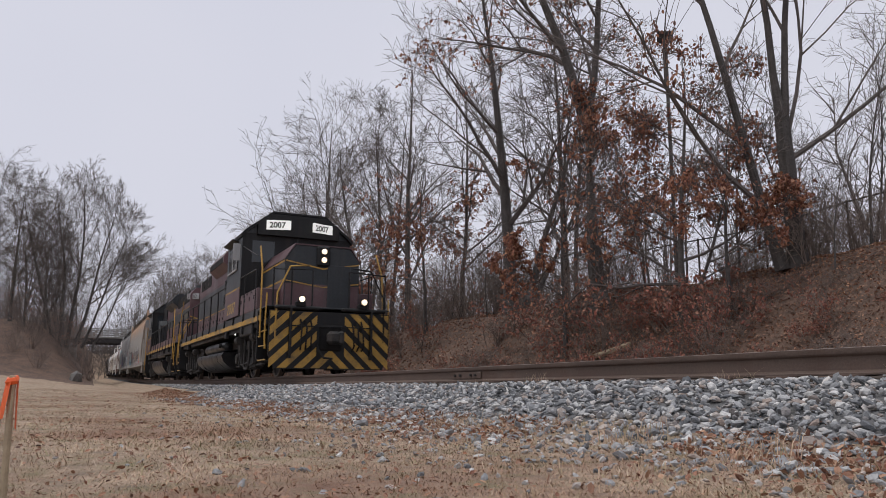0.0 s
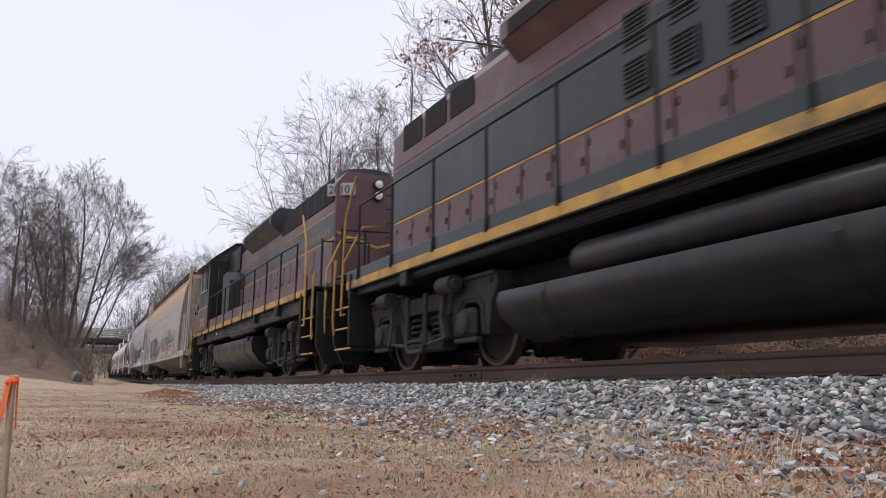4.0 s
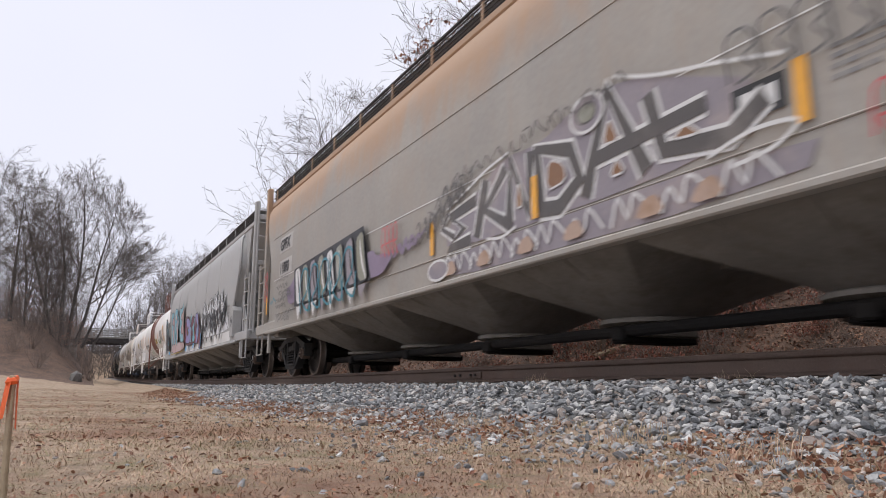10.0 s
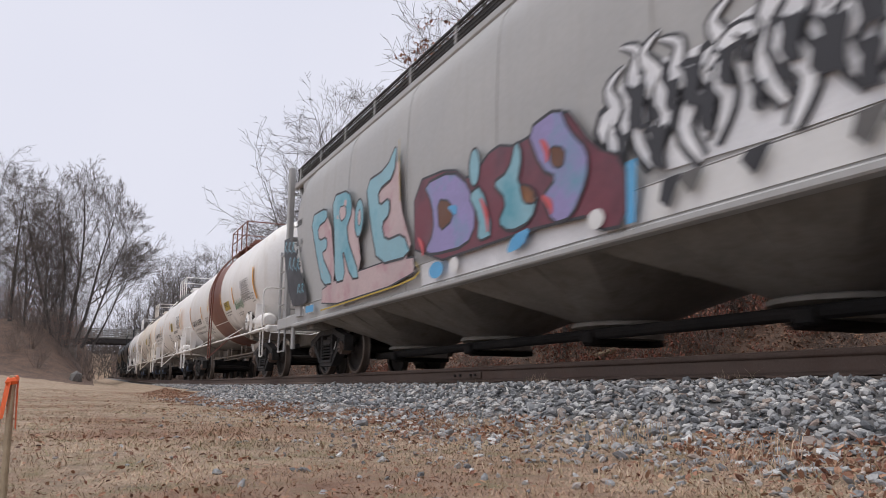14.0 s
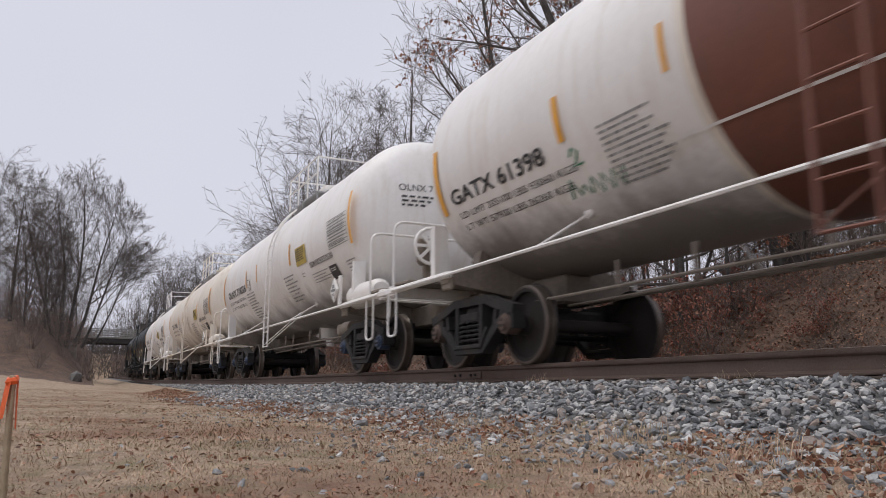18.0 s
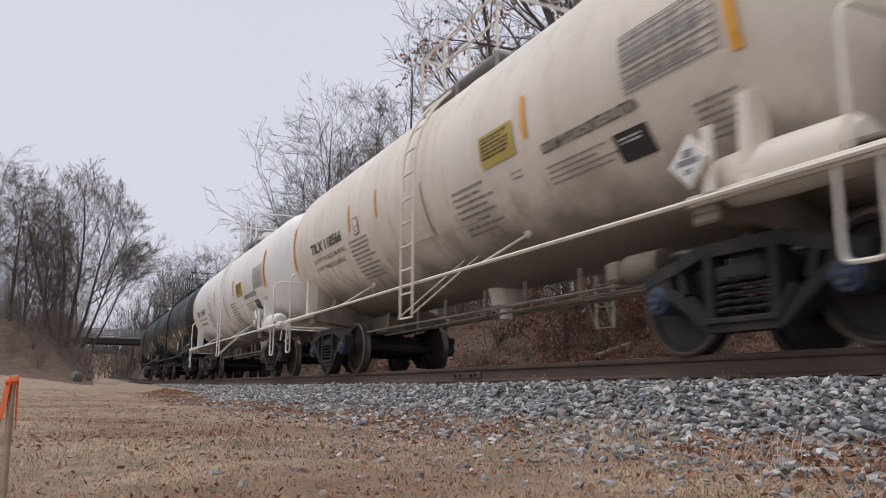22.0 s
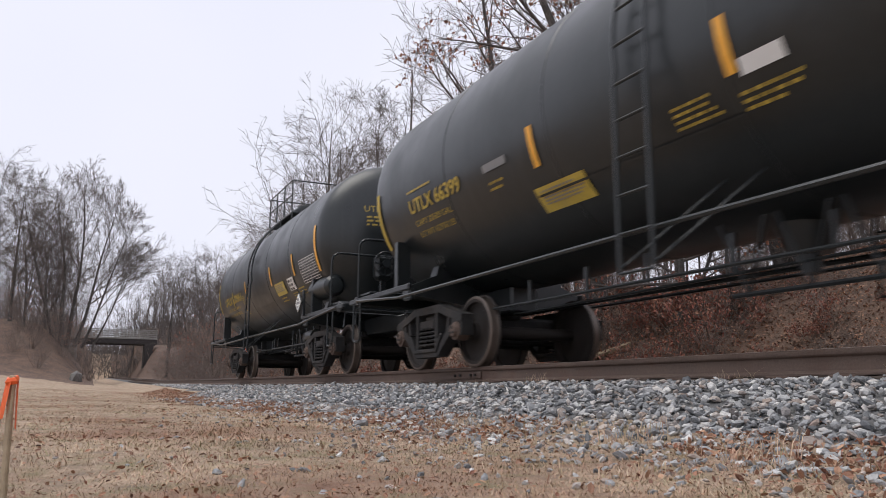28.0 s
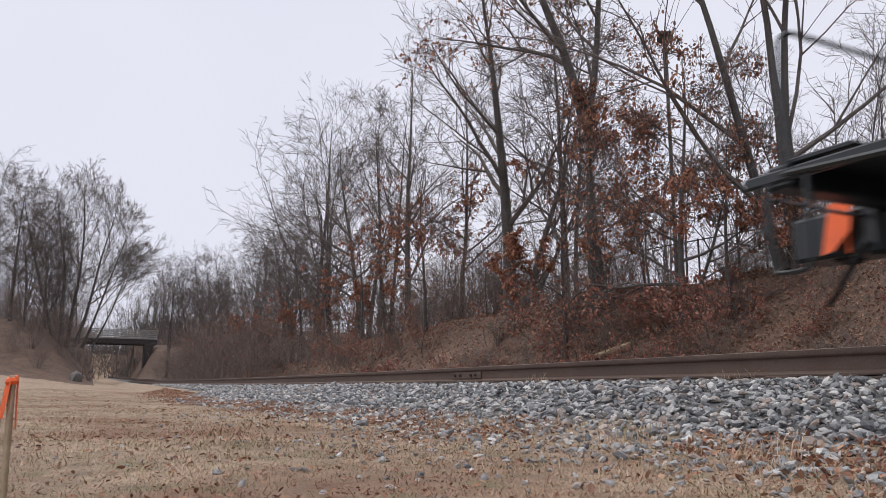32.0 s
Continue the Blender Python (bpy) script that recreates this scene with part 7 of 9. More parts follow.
def smooth_line(pts, k=3):
    P = np.array(pts, float)
    out = []
    for i in range(len(P) - 1):
        p0, p1, p2, p3 = P[max(0, i - 1)], P[i], P[i + 1], P[min(len(P) - 1, i + 2)]
        for j in range(k):
            t = j / k
            out.append(tuple(0.5 * (2 * p1 + (p2 - p0) * t + (2 * p0 - 5 * p1 + 4 * p2 - p3) * t * t + (3 * p1 - p0 - 3 * p2 + p3) * t ** 3)))
    out.append(tuple(P[-1]))
    return out


def soften(poly, k=2):
    """Rounds off a polygon's corners."""
    for _ in range(k):
        poly = [q for a, b in zip(poly, poly[1:] + poly[:1]) for q in ((a[0] * 0.78 + b[0] * 0.22, a[1] * 0.78 + b[1] * 0.22), (a[0] * 0.22 + b[0] * 0.78, a[1] * 0.22 + b[1] * 0.78))]
    return poly


def oval(x, z, a, b, n=14):
    return [(x + a * math.cos(2 * math.pi * i / n), z + b * math.sin(2 * math.pi * i / n)) for i in range(n)]


def taper(n, w0, w1, w2):
    """Brush widths that swell from w0 to w1 and thin out to w2."""
    return [w0 + (w1 - w0) * min(1, i / (n * 0.4)) if i < n * 0.4 else w1 + (w2 - w1) * (i - n * 0.4) / max(1, n * 0.6 - 1) for i in range(n)]


class Spray:
    """Spray paint on a car side; every coat lies a little over the last."""

    def __init__(self, car, sidefn):
        self.car, self.fn, self.lift = car, sidefn, 0.008

    def coat(self, name, polys, mat, under=None, label=""):
        self.lift += 0.0006
        q = self.lift
        return part(name, poly_decal(polys, mat, lambda x, z: self.fn(x, z, q)), mat, under or self.car, label)

    def shape(self, pts, fill, edge=None, w=0.04, label="sprayed graffiti letter", round_=1):
        pts = soften(pts, round_) if round_ else pts
        o = self.coat("graffiti_letter", [pts], fill, None, label)
        if edge:
            self.coat("letter_outline", stroke(pts + [pts[0]], w), edge, o)
        return o

    def line(self, pts, mat, w=0.035, k=3, label="sprayed graffiti stroke"):
        pts = smooth_line(pts, k)
        if isinstance(w, tuple):
            w = taper(len(pts), *w)
        return self.coat("graffiti_stroke", stroke(pts, w), mat, None, label)


def scribble(x, z, w, h, seed, n=10):
    r = random.Random(seed)
    return [(x + w * (i / (n - 1)) + r.uniform(-0.1, 0.1) * w, z + h * (0.5 + 0.5 * math.sin(i * 2.4 + r.uniform(-0.8, 0.8)) * r.uniform(0.5, 1))) for i in range(n)]


def spray_mat(name, col, col2, sc=1.4):
    return surf(name, col, 0.5, var=0.15, scale=2, fine=25, bump=0, stain=col2, stain_amt=0.9, stain_scale=sc)


def first_hopper():
    car, sd = hopper_car(-62.55, 9.3, 7.85, M_HOP1, "weathered grey covered hopper car with rust and graffiti", 5, 0.5, True, 1)
    for txt, z in (("GPFX", 2.61), ("11880", 2.11)):
        wd = 0.92
        part("mark_patch", strips([(-7.13, z - 0.05, wd + 0.06, 0.33)], M_PATCH, lambda a, b: sd(a, b, 0.005), 0.2), M_PATCH, car, "white patch behind the number")
        me = text_mesh(txt, 0.32, M_INK, lambda x, z_, zz=z: sd(-7.1 + x, z_ + zz, 0.011), 0.012, 0.98 if txt == "GPFX" else 0.93)
        part("reporting_mark", me, M_INK, car, "stencilled car number")
    part("stencil_block", strips(para(6.2, 1.72, 0.5, 4, 0.03, 0.035, 5), M_INKGREY, sd), M_INKGREY, car)
    part("marking_panel", strips([(5.43, 1.48, 0.44, 0.24)], M_INK, lambda a, b: sd(a, b, 0.012), 0.1), M_INK, car, "black panel")
    for a, b in ((5.5, 1.53), (5.7, 1.53)):
        part("panel_letter", strips([(a, b, 0.1, 0.14)], M_GWHITE, lambda q, v: sd(q, v, 0.0135), 0.1), M_GWHITE, car)
    for x in (-8.2, -5.3, -2.42, 0.56, 2.9, 5.94):
        part("reflector_bar", strips([(x, 1.33, 0.11, 0.42)], M_AMBER, lambda a, b: sd(a, b, 0.03), 0.15), M_AMBER, car, "amber reflective bar")
    # writing on the car's end
    me = text_mesh("GPFX", 0.2, M_INK, lambda x, z: (9.3 - 0.36, -1.0 + x, 3.05 + z))
    part("end_mark", me, M_INK, car)
    part("stencil_block", strips(para(-1.0, 2.85, 0.9, 7, 0.04, 0.045, 8), M_INKGREY, lambda y, z: (9.3 - 0.362, y, z)), M_INKGREY, car)
    me = text_mesh("HE", 0.5, M_GGREY, lambda x, z: (9.3 - 0.361, 0.1 + x, 2.35 + z))
    part("graffiti_tag", me, M_GGREY, car, "sprayed dark tag")
    me = text_mesh("R", 0.42, M_GGREY, lambda x, z: (9.3 - 0.361, 1.0 + x, 2.35 + z))
    part("graffiti_tag", me, M_GGREY, car, "sprayed dark tag")
    part("weld_line", strips([(-7.6, 2.02, 15.0, 0.014)], M_GWHITE, lambda a, b: sd(a, b, 0.006)), M_GWHITE, car)
    part("weld_line", Geo().tube([sd(-7.8, 2.98, 0.002), sd(7.8, 2.98, 0.002)], 0.007, 5), M_HOP1, car)
    sp = Spray(car, sd)
    grey, dark, mauve, peach, olive, teal, plum = (spray_mat("charcoal_spray", (0.1, 0.09, 0.085), (0.2, 0.18, 0.165)), M_GBLACK, spray_mat("mauve_spray", (0.3, 0.27, 0.3), (0.42, 0.35, 0.33)),
                                                   spray_mat("peach_spray", (0.5, 0.36, 0.28), (0.36, 0.22, 0.13)), spray_mat("olive_spray", (0.27, 0.27, 0.21), (0.4, 0.4, 0.36)),
                                                   spray_mat("teal_spray", (0.05, 0.25, 0.33), (0.1, 0.36, 0.42)), spray_mat("violet_spray", (0.27, 0.21, 0.3), (0.2, 0.14, 0.21)))
    white = M_GWHITE
    # main piece: dark body, pale lower band, white outlines
    sp.shape([(0.5, 0.99), (5.95, 0.99), (6.1, 1.27), (0.75, 1.27)], mauve, None)
    umber = spray_mat("umber_spray", (0.26, 0.13, 0.06), (0.4, 0.27, 0.17), 2.5)
    # hazy backing, then angular interlocking letters: pale edge, charcoal body, brown counters
    sp.shape([(1.0, 1.3), (1.0, 1.55), (1.35, 1.8), (1.9, 1.88), (2.3, 2.1), (3.1, 2.05), (3.5, 2.2), (4.3, 2.25), (5.0, 2.0), (5.75, 1.72), (5.5, 1.3)], mauve, None, round_=2)
    strokes = [([(1.75, 1.78), (1.1, 1.7), (1.45, 1.52), (1.05, 1.34), (1.6, 1.36)], 0.13), ([(1.75, 1.36), (1.98, 1.95)], 0.15), ([(2.4, 1.98), (1.95, 1.62), (2.5, 1.34)], 0.13),
               ([(2.45, 1.4), (2.5, 2.02), (2.82, 1.42), (2.88, 2.02)], 0.15), ([(3.05, 1.38), (3.0, 2.0), (3.55, 1.85), (3.68, 1.55), (3.35, 1.36), (3.02, 1.4)], 0.15),
               ([(3.75, 1.36), (4.1, 2.22), (4.55, 1.4)], 0.16), ([(3.9, 1.66), (5.2, 1.72)], 0.12), ([(4.6, 2.0), (4.75, 1.5), (5.4, 1.42), (5.72, 1.6)], 0.14), ([(1.2, 1.46), (0.9, 1.6), (1.05, 1.76)], 0.07)]
    for pts, w in strokes:
        sp.line(pts, white, w + 0.075, 1)
    for pts, w in strokes:
        sp.line(pts, grey, w, 1)
    for pts in ([(3.15, 1.55), (3.2, 1.85), (3.45, 1.75), (3.48, 1.58)], [(4.02, 1.75), (4.12, 1.98), (4.24, 1.74)], [(4.1, 1.45), (4.3, 1.45), (4.2, 1.6)], [(2.6, 1.5), (2.66, 1.8), (2.75, 1.5)], [(4.85, 1.55), (5.15, 1.52), (5.0, 1.64)]):
        sp.shape(pts, umber, white, 0.02)
    sp.shape(oval(3.82, 2.1, 0.24, 0.17), mauve, white, 0.03)
    sp.shape(oval(3.82, 2.1, 0.14, 0.09), olive, grey, 0.02)
    for pts in ([(1.0, 1.8), (1.5, 1.92), (2.0, 2.05), (2.5, 2.12)], [(4.2, 2.3), (4.7, 2.12), (5.3, 1.98), (5.9, 1.82)], [(5.2, 1.32), (5.6, 1.4), (5.95, 1.36), (5.75, 1.24), (5.4, 1.2)], [(2.0, 1.3), (2.3, 1.26), (2.6, 1.32)]):
        sp.line(pts, white, 0.03, 4)
    for k, x in enumerate((0.75, 1.15, 1.6, 2.05, 2.5, 2.95, 3.5, 4.1, 4.7, 5.3)):
        sp.line([(x, 1.02), (x + 0.1, 1.2 + 0.05 * (k % 2)), (x + 0.22, 1.06), (x + 0.3, 1.25), (x + 0.5, 1.04 + 0.03 * (k % 3))], white, 0.028, 3)
    for k, x in enumerate((0.95, 1.75, 2.6, 3.4, 4.4, 5.0)):
        sp.shape([(x, 1.02), (x + 0.35, 1.03), (x + 0.25, 1.2), (x + 0.08, 1.15)], peach, None)
    sp.shape(oval(0.8, 1.12, 0.28, 0.12), mauve, white, 0.03)
    for k in range(4):
        sp.line(scribble(-0.7 + k * 0.22, 1.48 + 0.03 * k, 0.5, 0.14, 290 + k, 7), plum, 0.05)
    for k in range(7):
        x = 0.0 + k * 0.2
        sp.line(scribble(x, 1.45 + 0.07 * k, 0.55, 0.32, 300 + k, 8), grey, 0.02 + 0.012 * (k % 3))
    for k in range(6):
        sp.line(scribble(1.3 + k * 0.5, 2.02 + 0.02 * k, 0.6, 0.22, 310 + k, 8), grey, 0.018)
    # bubble tag over the black panel, pink tag by the end
    for k, (x, w) in enumerate(((5.46, 0.24), (5.74, 0.24), (6.02, 0.22), (6.28, 0.24), (6.55, 0.22), (6.8, 0.24))):
        z, h = 1.76 - 0.01 * k, 0.3 + 0.02 * (k % 2)
        sp.line([(x, z), (x - 0.02, z + h), (x + w * 0.6, z + h + 0.05), (x + w, z + h * 0.7), (x + w * 0.5, z + h * 0.5), (x + w, z + 0.03), (x + 0.06, z - 0.02)], M_GGREY, 0.022)
    for k in range(7):
        x = 6.45 + k * 0.15
        sp.line([(x, 1.1), (x + 0.02, 1.36), (x + 0.12, 1.4), (x + 0.14, 1.22), (x + 0.03, 1.2), (x + 0.16, 1.06)], M_GPINK, 0.02)
    sp.line([(7.35, 1.2), (7.42, 1.45), (7.36, 1.6), (7.45, 1.8)], M_GPINK, 0.025)
    # red scrawl, violet smears
    sp.shape([(-1.75, 1.32), (-1.7, 1.7), (-1.35, 1.72), (-1.2, 1.6), (-0.9, 1.6), (-0.6, 1.52), (-0.75, 1.42), (-1.0, 1.3)], plum, None)
    sp.shape([(-6.1, 1.35), (-6.3, 1.7), (-5.9, 1.75), (-5.6, 1.95), (-5.35, 1.4)], plum, None)
    for k in range(4):
        x = -1.0 + k * 0.15
        sp.line([(x, 1.55), (x, 1.9), (x + 0.1, 1.95), (x + 0.12, 1.72), (x + 0.02, 1.72), (x + 0.15, 1.52)], M_GPINK, 0.022)
    # boxed letters at the rear: curved slats, black edges, pale hanging shards
    sp.shape([(-5.65, 1.28), (-5.7, 2.02), (-4.9, 2.05), (-1.75, 2.15), (-1.42, 1.28)], dark, None, round_=0)
    for k in range(8):
        x = -5.55 + k * 0.51
        m = (white, olive, mauve, olive)[k % 4]
        sp.shape([(x + 0.06, 1.3), (x - 0.02, 1.65), (x - 0.08, 2.0), (x + 0.26, 2.02 + 0.012 * k), (x + 0.34, 1.65), (x + 0.46, 1.3)], m, dark, 0.028)
        sp.line([(x + 0.12, 1.95), (x + 0.22, 1.6), (x + 0.4, 1.32)], white if k % 2 else dark, (0.02, 0.07, 0.02))
        sp.shape([(x + 0.05, 1.26), (x + 0.4, 1.26), (x + 0.25, 1.12), (x + 0.2 + 0.1 * (k % 2), 1.0), (x + 0.1, 1.14)], (white, mauve)[k % 2], None, round_=0)
    for k in range(5):
        x = -5.1 + k * 0.62
        sp.line([(x, 1.1), (x - 0.12, 1.5), (x + 0.1, 1.9), (x + 0.42, 1.85), (x + 0.4, 1.5), (x + 0.1, 1.3), (x + 0.5, 1.12), (x + 0.6, 1.5)], teal, 0.045)
    # black scribbles, red tag at the rear edge
    for k, (x, z, w) in enumerate(((-7.1, 1.88, 1.0), (-7.0, 1.72, 0.9), (-6.8, 1.6, 0.9), (-7.05, 1.45, 0.7), (-6.6, 1.5, 0.8), (-7.0, 1.32, 0.8), (-7.0, 1.15, 1.3), (-6.9, 1.05, 1.0))):
        for j in range(3):
            sp.line(scribble(x + j * w * 0.33, z, w * 0.34, 0.14, 330 + k * 5 + j, 9), M_GGREY, 0.02)
    for k in range(5):
        sp.line(scribble(-8.1, 1.55 + 0.13 * k, 0.32, 0.24, 380 + k, 8), M_GPINK, 0.018)
    sp.line(scribble(-7.5, 1.45, 0.5, 0.2, 390, 6), teal, 0.03)


def second_hopper():
    car, sd = hopper_car(-82.4, 9.45, 7.45, M_HOP2, "light grey covered hopper car with white, blue and plum graffiti", 5, 0.45, False, 2)
    part("stencil_block", strips(para(6.72, 1.95, 0.5, 5, 0.05, 0.045, 6), M_INKGREY, sd), M_INKGREY, car)
    me = text_mesh("CEFX", 0.17, M_INK, lambda x, z: sd(-8.1 + x, z + 2.9, 0.008), 0.004, 1.0)
    part("reporting_mark", me, M_INK, car, "stencilled car mark")
    part("stencil_block", strips(para(-8.0, 2.5, 0.55, 2, 0.1, 0.06, 7), M_INKGREY, sd), M_INKGREY, car)
    sp = Spray(car, sd)
    silver, black = spray_mat("silver_white_spray", (0.8, 0.81, 0.83), (0.6, 0.61, 0.64)), M_GBLACK
    sky_, plum, violet, pink, brown = (spray_mat("pale_blue_spray", (0.25, 0.47, 0.55), (0.08, 0.31, 0.4), 1.0), spray_mat("dark_plum_spray", (0.17, 0.04, 0.06), (0.09, 0.025, 0.04)),
                                       spray_mat("violet_blue_spray", (0.3, 0.26, 0.5), (0.12, 0.32, 0.42), 1.6), spray_mat("pale_pink_spray", (0.55, 0.42, 0.42), (0.42, 0.2, 0.24)), spray_mat("rust_brown_spray", (0.14, 0.05, 0.02), (0.3, 0.12, 0.03)))
    cyan = spray_mat("bright_blue_spray", (0.1, 0.38, 0.68), (0.14, 0.44, 0.7))
    # pale band along the sill
    sp.shape([(2.2, 1.0), (7.25, 1.0), (7.25, 1.27), (2.3, 1.27)], M_GWHITE, None, label="white sprayed band along the sill", round_=0)
    sp.shape([(-1.95, 1.0), (2.15, 1.0), (2.25, 1.27), (-1.95, 1.27)], silver, None, label="pale sprayed band along the sill", round_=0)
    # spiky silver letters with black shadow
    tops = ((1.7, 2.2), (2.3, 2.5), (2.9, 2.35), (3.45, 2.45), (3.95, 2.5), (4.4, 2.4), (4.95, 2.58), (5.3, 2.4), (5.65, 2.54), (6.0, 2.4), (6.3, 2.32))
    sp.shape([(1.75, 1.9)] + [(x, z - 0.2) for x, z in tops] + [(6.6, 1.9), (6.9, 1.55), (7.1, 1.3), (2.6, 1.3), (2.4, 1.5)], silver, None)
    r = random.Random(44)
    # flame-like strokes: each letter a few tall curled bodies edged in black
    for k in range(15):
        x = 1.95 + k * 0.31 + r.uniform(-0.07, 0.07)
        top = lerp_tab(x, list(tops)) - 0.1
        c = 1 if k % 2 else -1
        low = 1.32 + 0.09 * (k % 3)
        tilt = r.uniform(-0.12, 0.16)
        body = smooth_line([(x + 0.1 * c, low), (x - 0.06 * c, low + 0.3), (x + 0.1 * c, low + 0.58), (x - 0.04 * c + tilt * 0.6, top - 0.22), (x + 0.06 * c + tilt, top), (x - 0.14 * c + tilt, top + 0.12)], 4)
        sp.coat("letter_outline", stroke(body, taper(len(body), 0.16, 0.34, 0.05)), black, None, "black spray outline")
        sp.coat("graffiti_letter", stroke(body, taper(len(body), 0.05, 0.2, 0.01)), silver, None, "silver flame-shaped letter stroke")
        sp.line([(x + 0.02 * c, low + 0.2), (x + 0.09 * c, low + 0.42), (x + 0.0, low + 0.62)], black, (0.006, 0.06, 0.005))
        if k % 3 == 1:
            arm = smooth_line([(x - 0.12, low + 0.55), (x + 0.12, low + 0.7), (x + 0.42, low + 0.62), (x + 0.5, low + 0.42)], 4)
            sp.coat("letter_outline", stroke(arm, taper(len(arm), 0.08, 0.2, 0.03)), black, None, "black spray outline")
            sp.coat("graffiti_letter", stroke(arm, taper(len(arm), 0.03, 0.13, 0.008)), silver, None, "silver flame-shaped letter stroke")
    for k in range(26):
        x, z = 2.05 + k * 0.175 + r.uniform(-0.06, 0.06), r.uniform(1.4, 2.0)
        q = r.uniform(0.6, 1.2)
        sp.shape([(x, z), (x + 0.06 * q, z + 0.2 * q), (x - 0.05 * q, z + 0.36 * q), (x + 0.14 * q, z + 0.24 * q), (x + 0.24 * q, z + 0.28 * q), (x + 0.16 * q, z + 0.04 * q), (x + 0.2 * q, z - 0.1 * q)], black, None, "black sprayed counter", round_=1)
    for k, x in enumerate((2.5, 2.72, 3.3, 4.1, 4.32, 5.2, 5.75)):
        q = r.uniform(0.02, 0.16)
        sp.shape([(x, 1.08 + q), (x + 0.1, 1.02 + q * 0.5), (x + 0.16, 1.14), (x + 0.26, 1.27), (x + 0.05, 1.26)], (black, M_GGREY)[k % 2], None, label="dripping shadow on the band", round_=0)
    sp.line([(6.35, 2.3), (6.5, 1.9), (6.75, 1.6), (7.1, 1.42), (7.2, 1.3)], black, (0.02, 0.05, 0.02))
    sp.line([(6.35, 2.3), (6.42, 1.7), (6.6, 1.45), (6.45, 1.3)], black, (0.02, 0.06, 0.02))
    # rounded blue and violet letters on plum
    sp.shape([(-2.05, 2.36), (-0.95, 2.28), (-0.5, 2.0), (0.05, 2.26), (0.55, 2.1), (1.3, 2.3), (1.75, 1.75), (2.15, 1.55), (2.12, 1.0), (1.75, 1.02), (1.55, 1.22), (-2.02, 1.22)], plum, black, 0.03)
    edge = M_GBLACK
    sp.shape([(-1.75, 2.26), (-0.95, 2.24), (-0.5, 1.95), (-0.36, 1.5), (-0.6, 1.28), (-1.5, 1.32), (-1.72, 1.4), (-1.45, 1.6), (-1.5, 1.95)], violet, edge, 0.035)
    sp.shape([(-1.35, 1.98), (-0.98, 1.88), (-0.92, 1.65), (-1.3, 1.56)], brown, edge, 0.025)
    sp.shape([(-1.1, 1.84), (-0.8, 1.8), (-0.85, 1.66)], cyan, None)
    sp.shape(oval(-0.39, 2.13, 0.13, 0.22), sky_, edge, 0.03)
    sp.shape([(-0.55, 1.85), (-0.22, 1.9), (0.02, 1.3), (-0.35, 1.28), (-0.3, 1.55)], sky_, edge, 0.03)
    sp.shape([(0.0, 1.85), (0.35, 1.9), (0.5, 2.2), (0.62, 2.0), (0.5, 1.7), (0.9, 1.55), (0.75, 1.3), (0.35, 1.26), (0.1, 1.4), (0.3, 1.6)], sky_, edge, 0.035)
    sp.shape([(0.7, 2.22), (1.27, 2.28), (1.42, 2.0), (1.68, 1.75), (1.66, 1.5), (1.4, 1.2), (1.1, 1.2), (0.95, 1.5), (1.2, 1.62), (0.95, 1.75)], violet, edge, 0.035)
    sp.shape([(1.1, 1.95), (1.35, 1.85), (1.3, 1.68), (1.12, 1.74)], brown, edge, 0.02)
    sp.shape([(0.55, 1.72), (0.8, 1.62), (0.85, 1.45), (0.62, 1.5)], brown, edge, 0.02)
    for a in ((-0.25, 1.75, -0.1, 1.35), (0.95, 2.05, 1.05, 1.8), (-1.9, 1.6, -1.75, 1.35), (0.95, 1.5, 1.1, 1.3)):
        sp.line([(a[0], a[1]), ((a[0] + a[2]) / 2 + 0.05, (a[1] + a[3]) / 2), (a[2], a[3])], M_GPINK, (0.03, 0.09, 0.03))
    sp.shape(oval(-1.38, 1.12, 0.2, 0.1), cyan, None)
    sp.shape([(0.25, 1.05), (0.6, 1.08), (0.75, 1.25), (0.4, 1.22)], cyan, None)
    sp.shape([(2.14, 1.0), (2.24, 1.0), (2.3, 1.5), (2.18, 1.5)], cyan, None, round_=0)
    for x in (-0.9, 1.75):
        sp.shape(oval(x, 1.12, 0.12, 0.09, 9), M_GWHITE, None)
    # tall blue block letters with a pink base
    sp.shape([(-6.0, 1.08), (-2.0, 1.1), (-2.05, 1.45), (-5.95, 1.5)], pink, black, 0.02)
    for pts in ([(-6.6, 2.75), (-5.6, 2.7), (-5.2, 1.42), (-5.8, 1.42)], [(-5.35, 2.8), (-4.4, 2.7), (-3.9, 1.36), (-5.1, 1.4)], [(-3.7, 2.7), (-2.5, 2.9), (-2.5, 2.2), (-2.0, 1.38), (-3.2, 1.4)]):
        sp.shape(pts, pink, None)
    F = [(-6.8, 2.86), (-5.8, 2.83), (-5.75, 2.6), (-6.3, 2.57), (-6.2, 2.3), (-5.75, 2.3), (-5.7, 2.08), (-6.05, 2.05), (-5.3, 1.44), (-5.93, 1.47), (-6.3, 2.0)]
    R = [(-5.52, 2.96), (-4.62, 2.87), (-4.4, 2.5), (-4.75, 2.2), (-4.0, 1.36), (-4.45, 1.4), (-4.9, 2.0), (-4.7, 1.42), (-5.26, 1.43), (-5.3, 2.2)]
    E = [(-3.84, 2.8), (-3.0, 2.8), (-2.62, 3.1), (-2.7, 2.6), (-3.3, 2.55), (-3.25, 2.3), (-2.85, 2.35), (-2.85, 2.1), (-3.15, 2.02), (-3.0, 1.75), (-2.35, 1.75), (-2.09, 1.4), (-3.29, 1.45), (-3.6, 2.1)]
    for q in (F, R, E):
        sp.shape(q, sky_, black, 0.035, "tall pale-blue block letter")
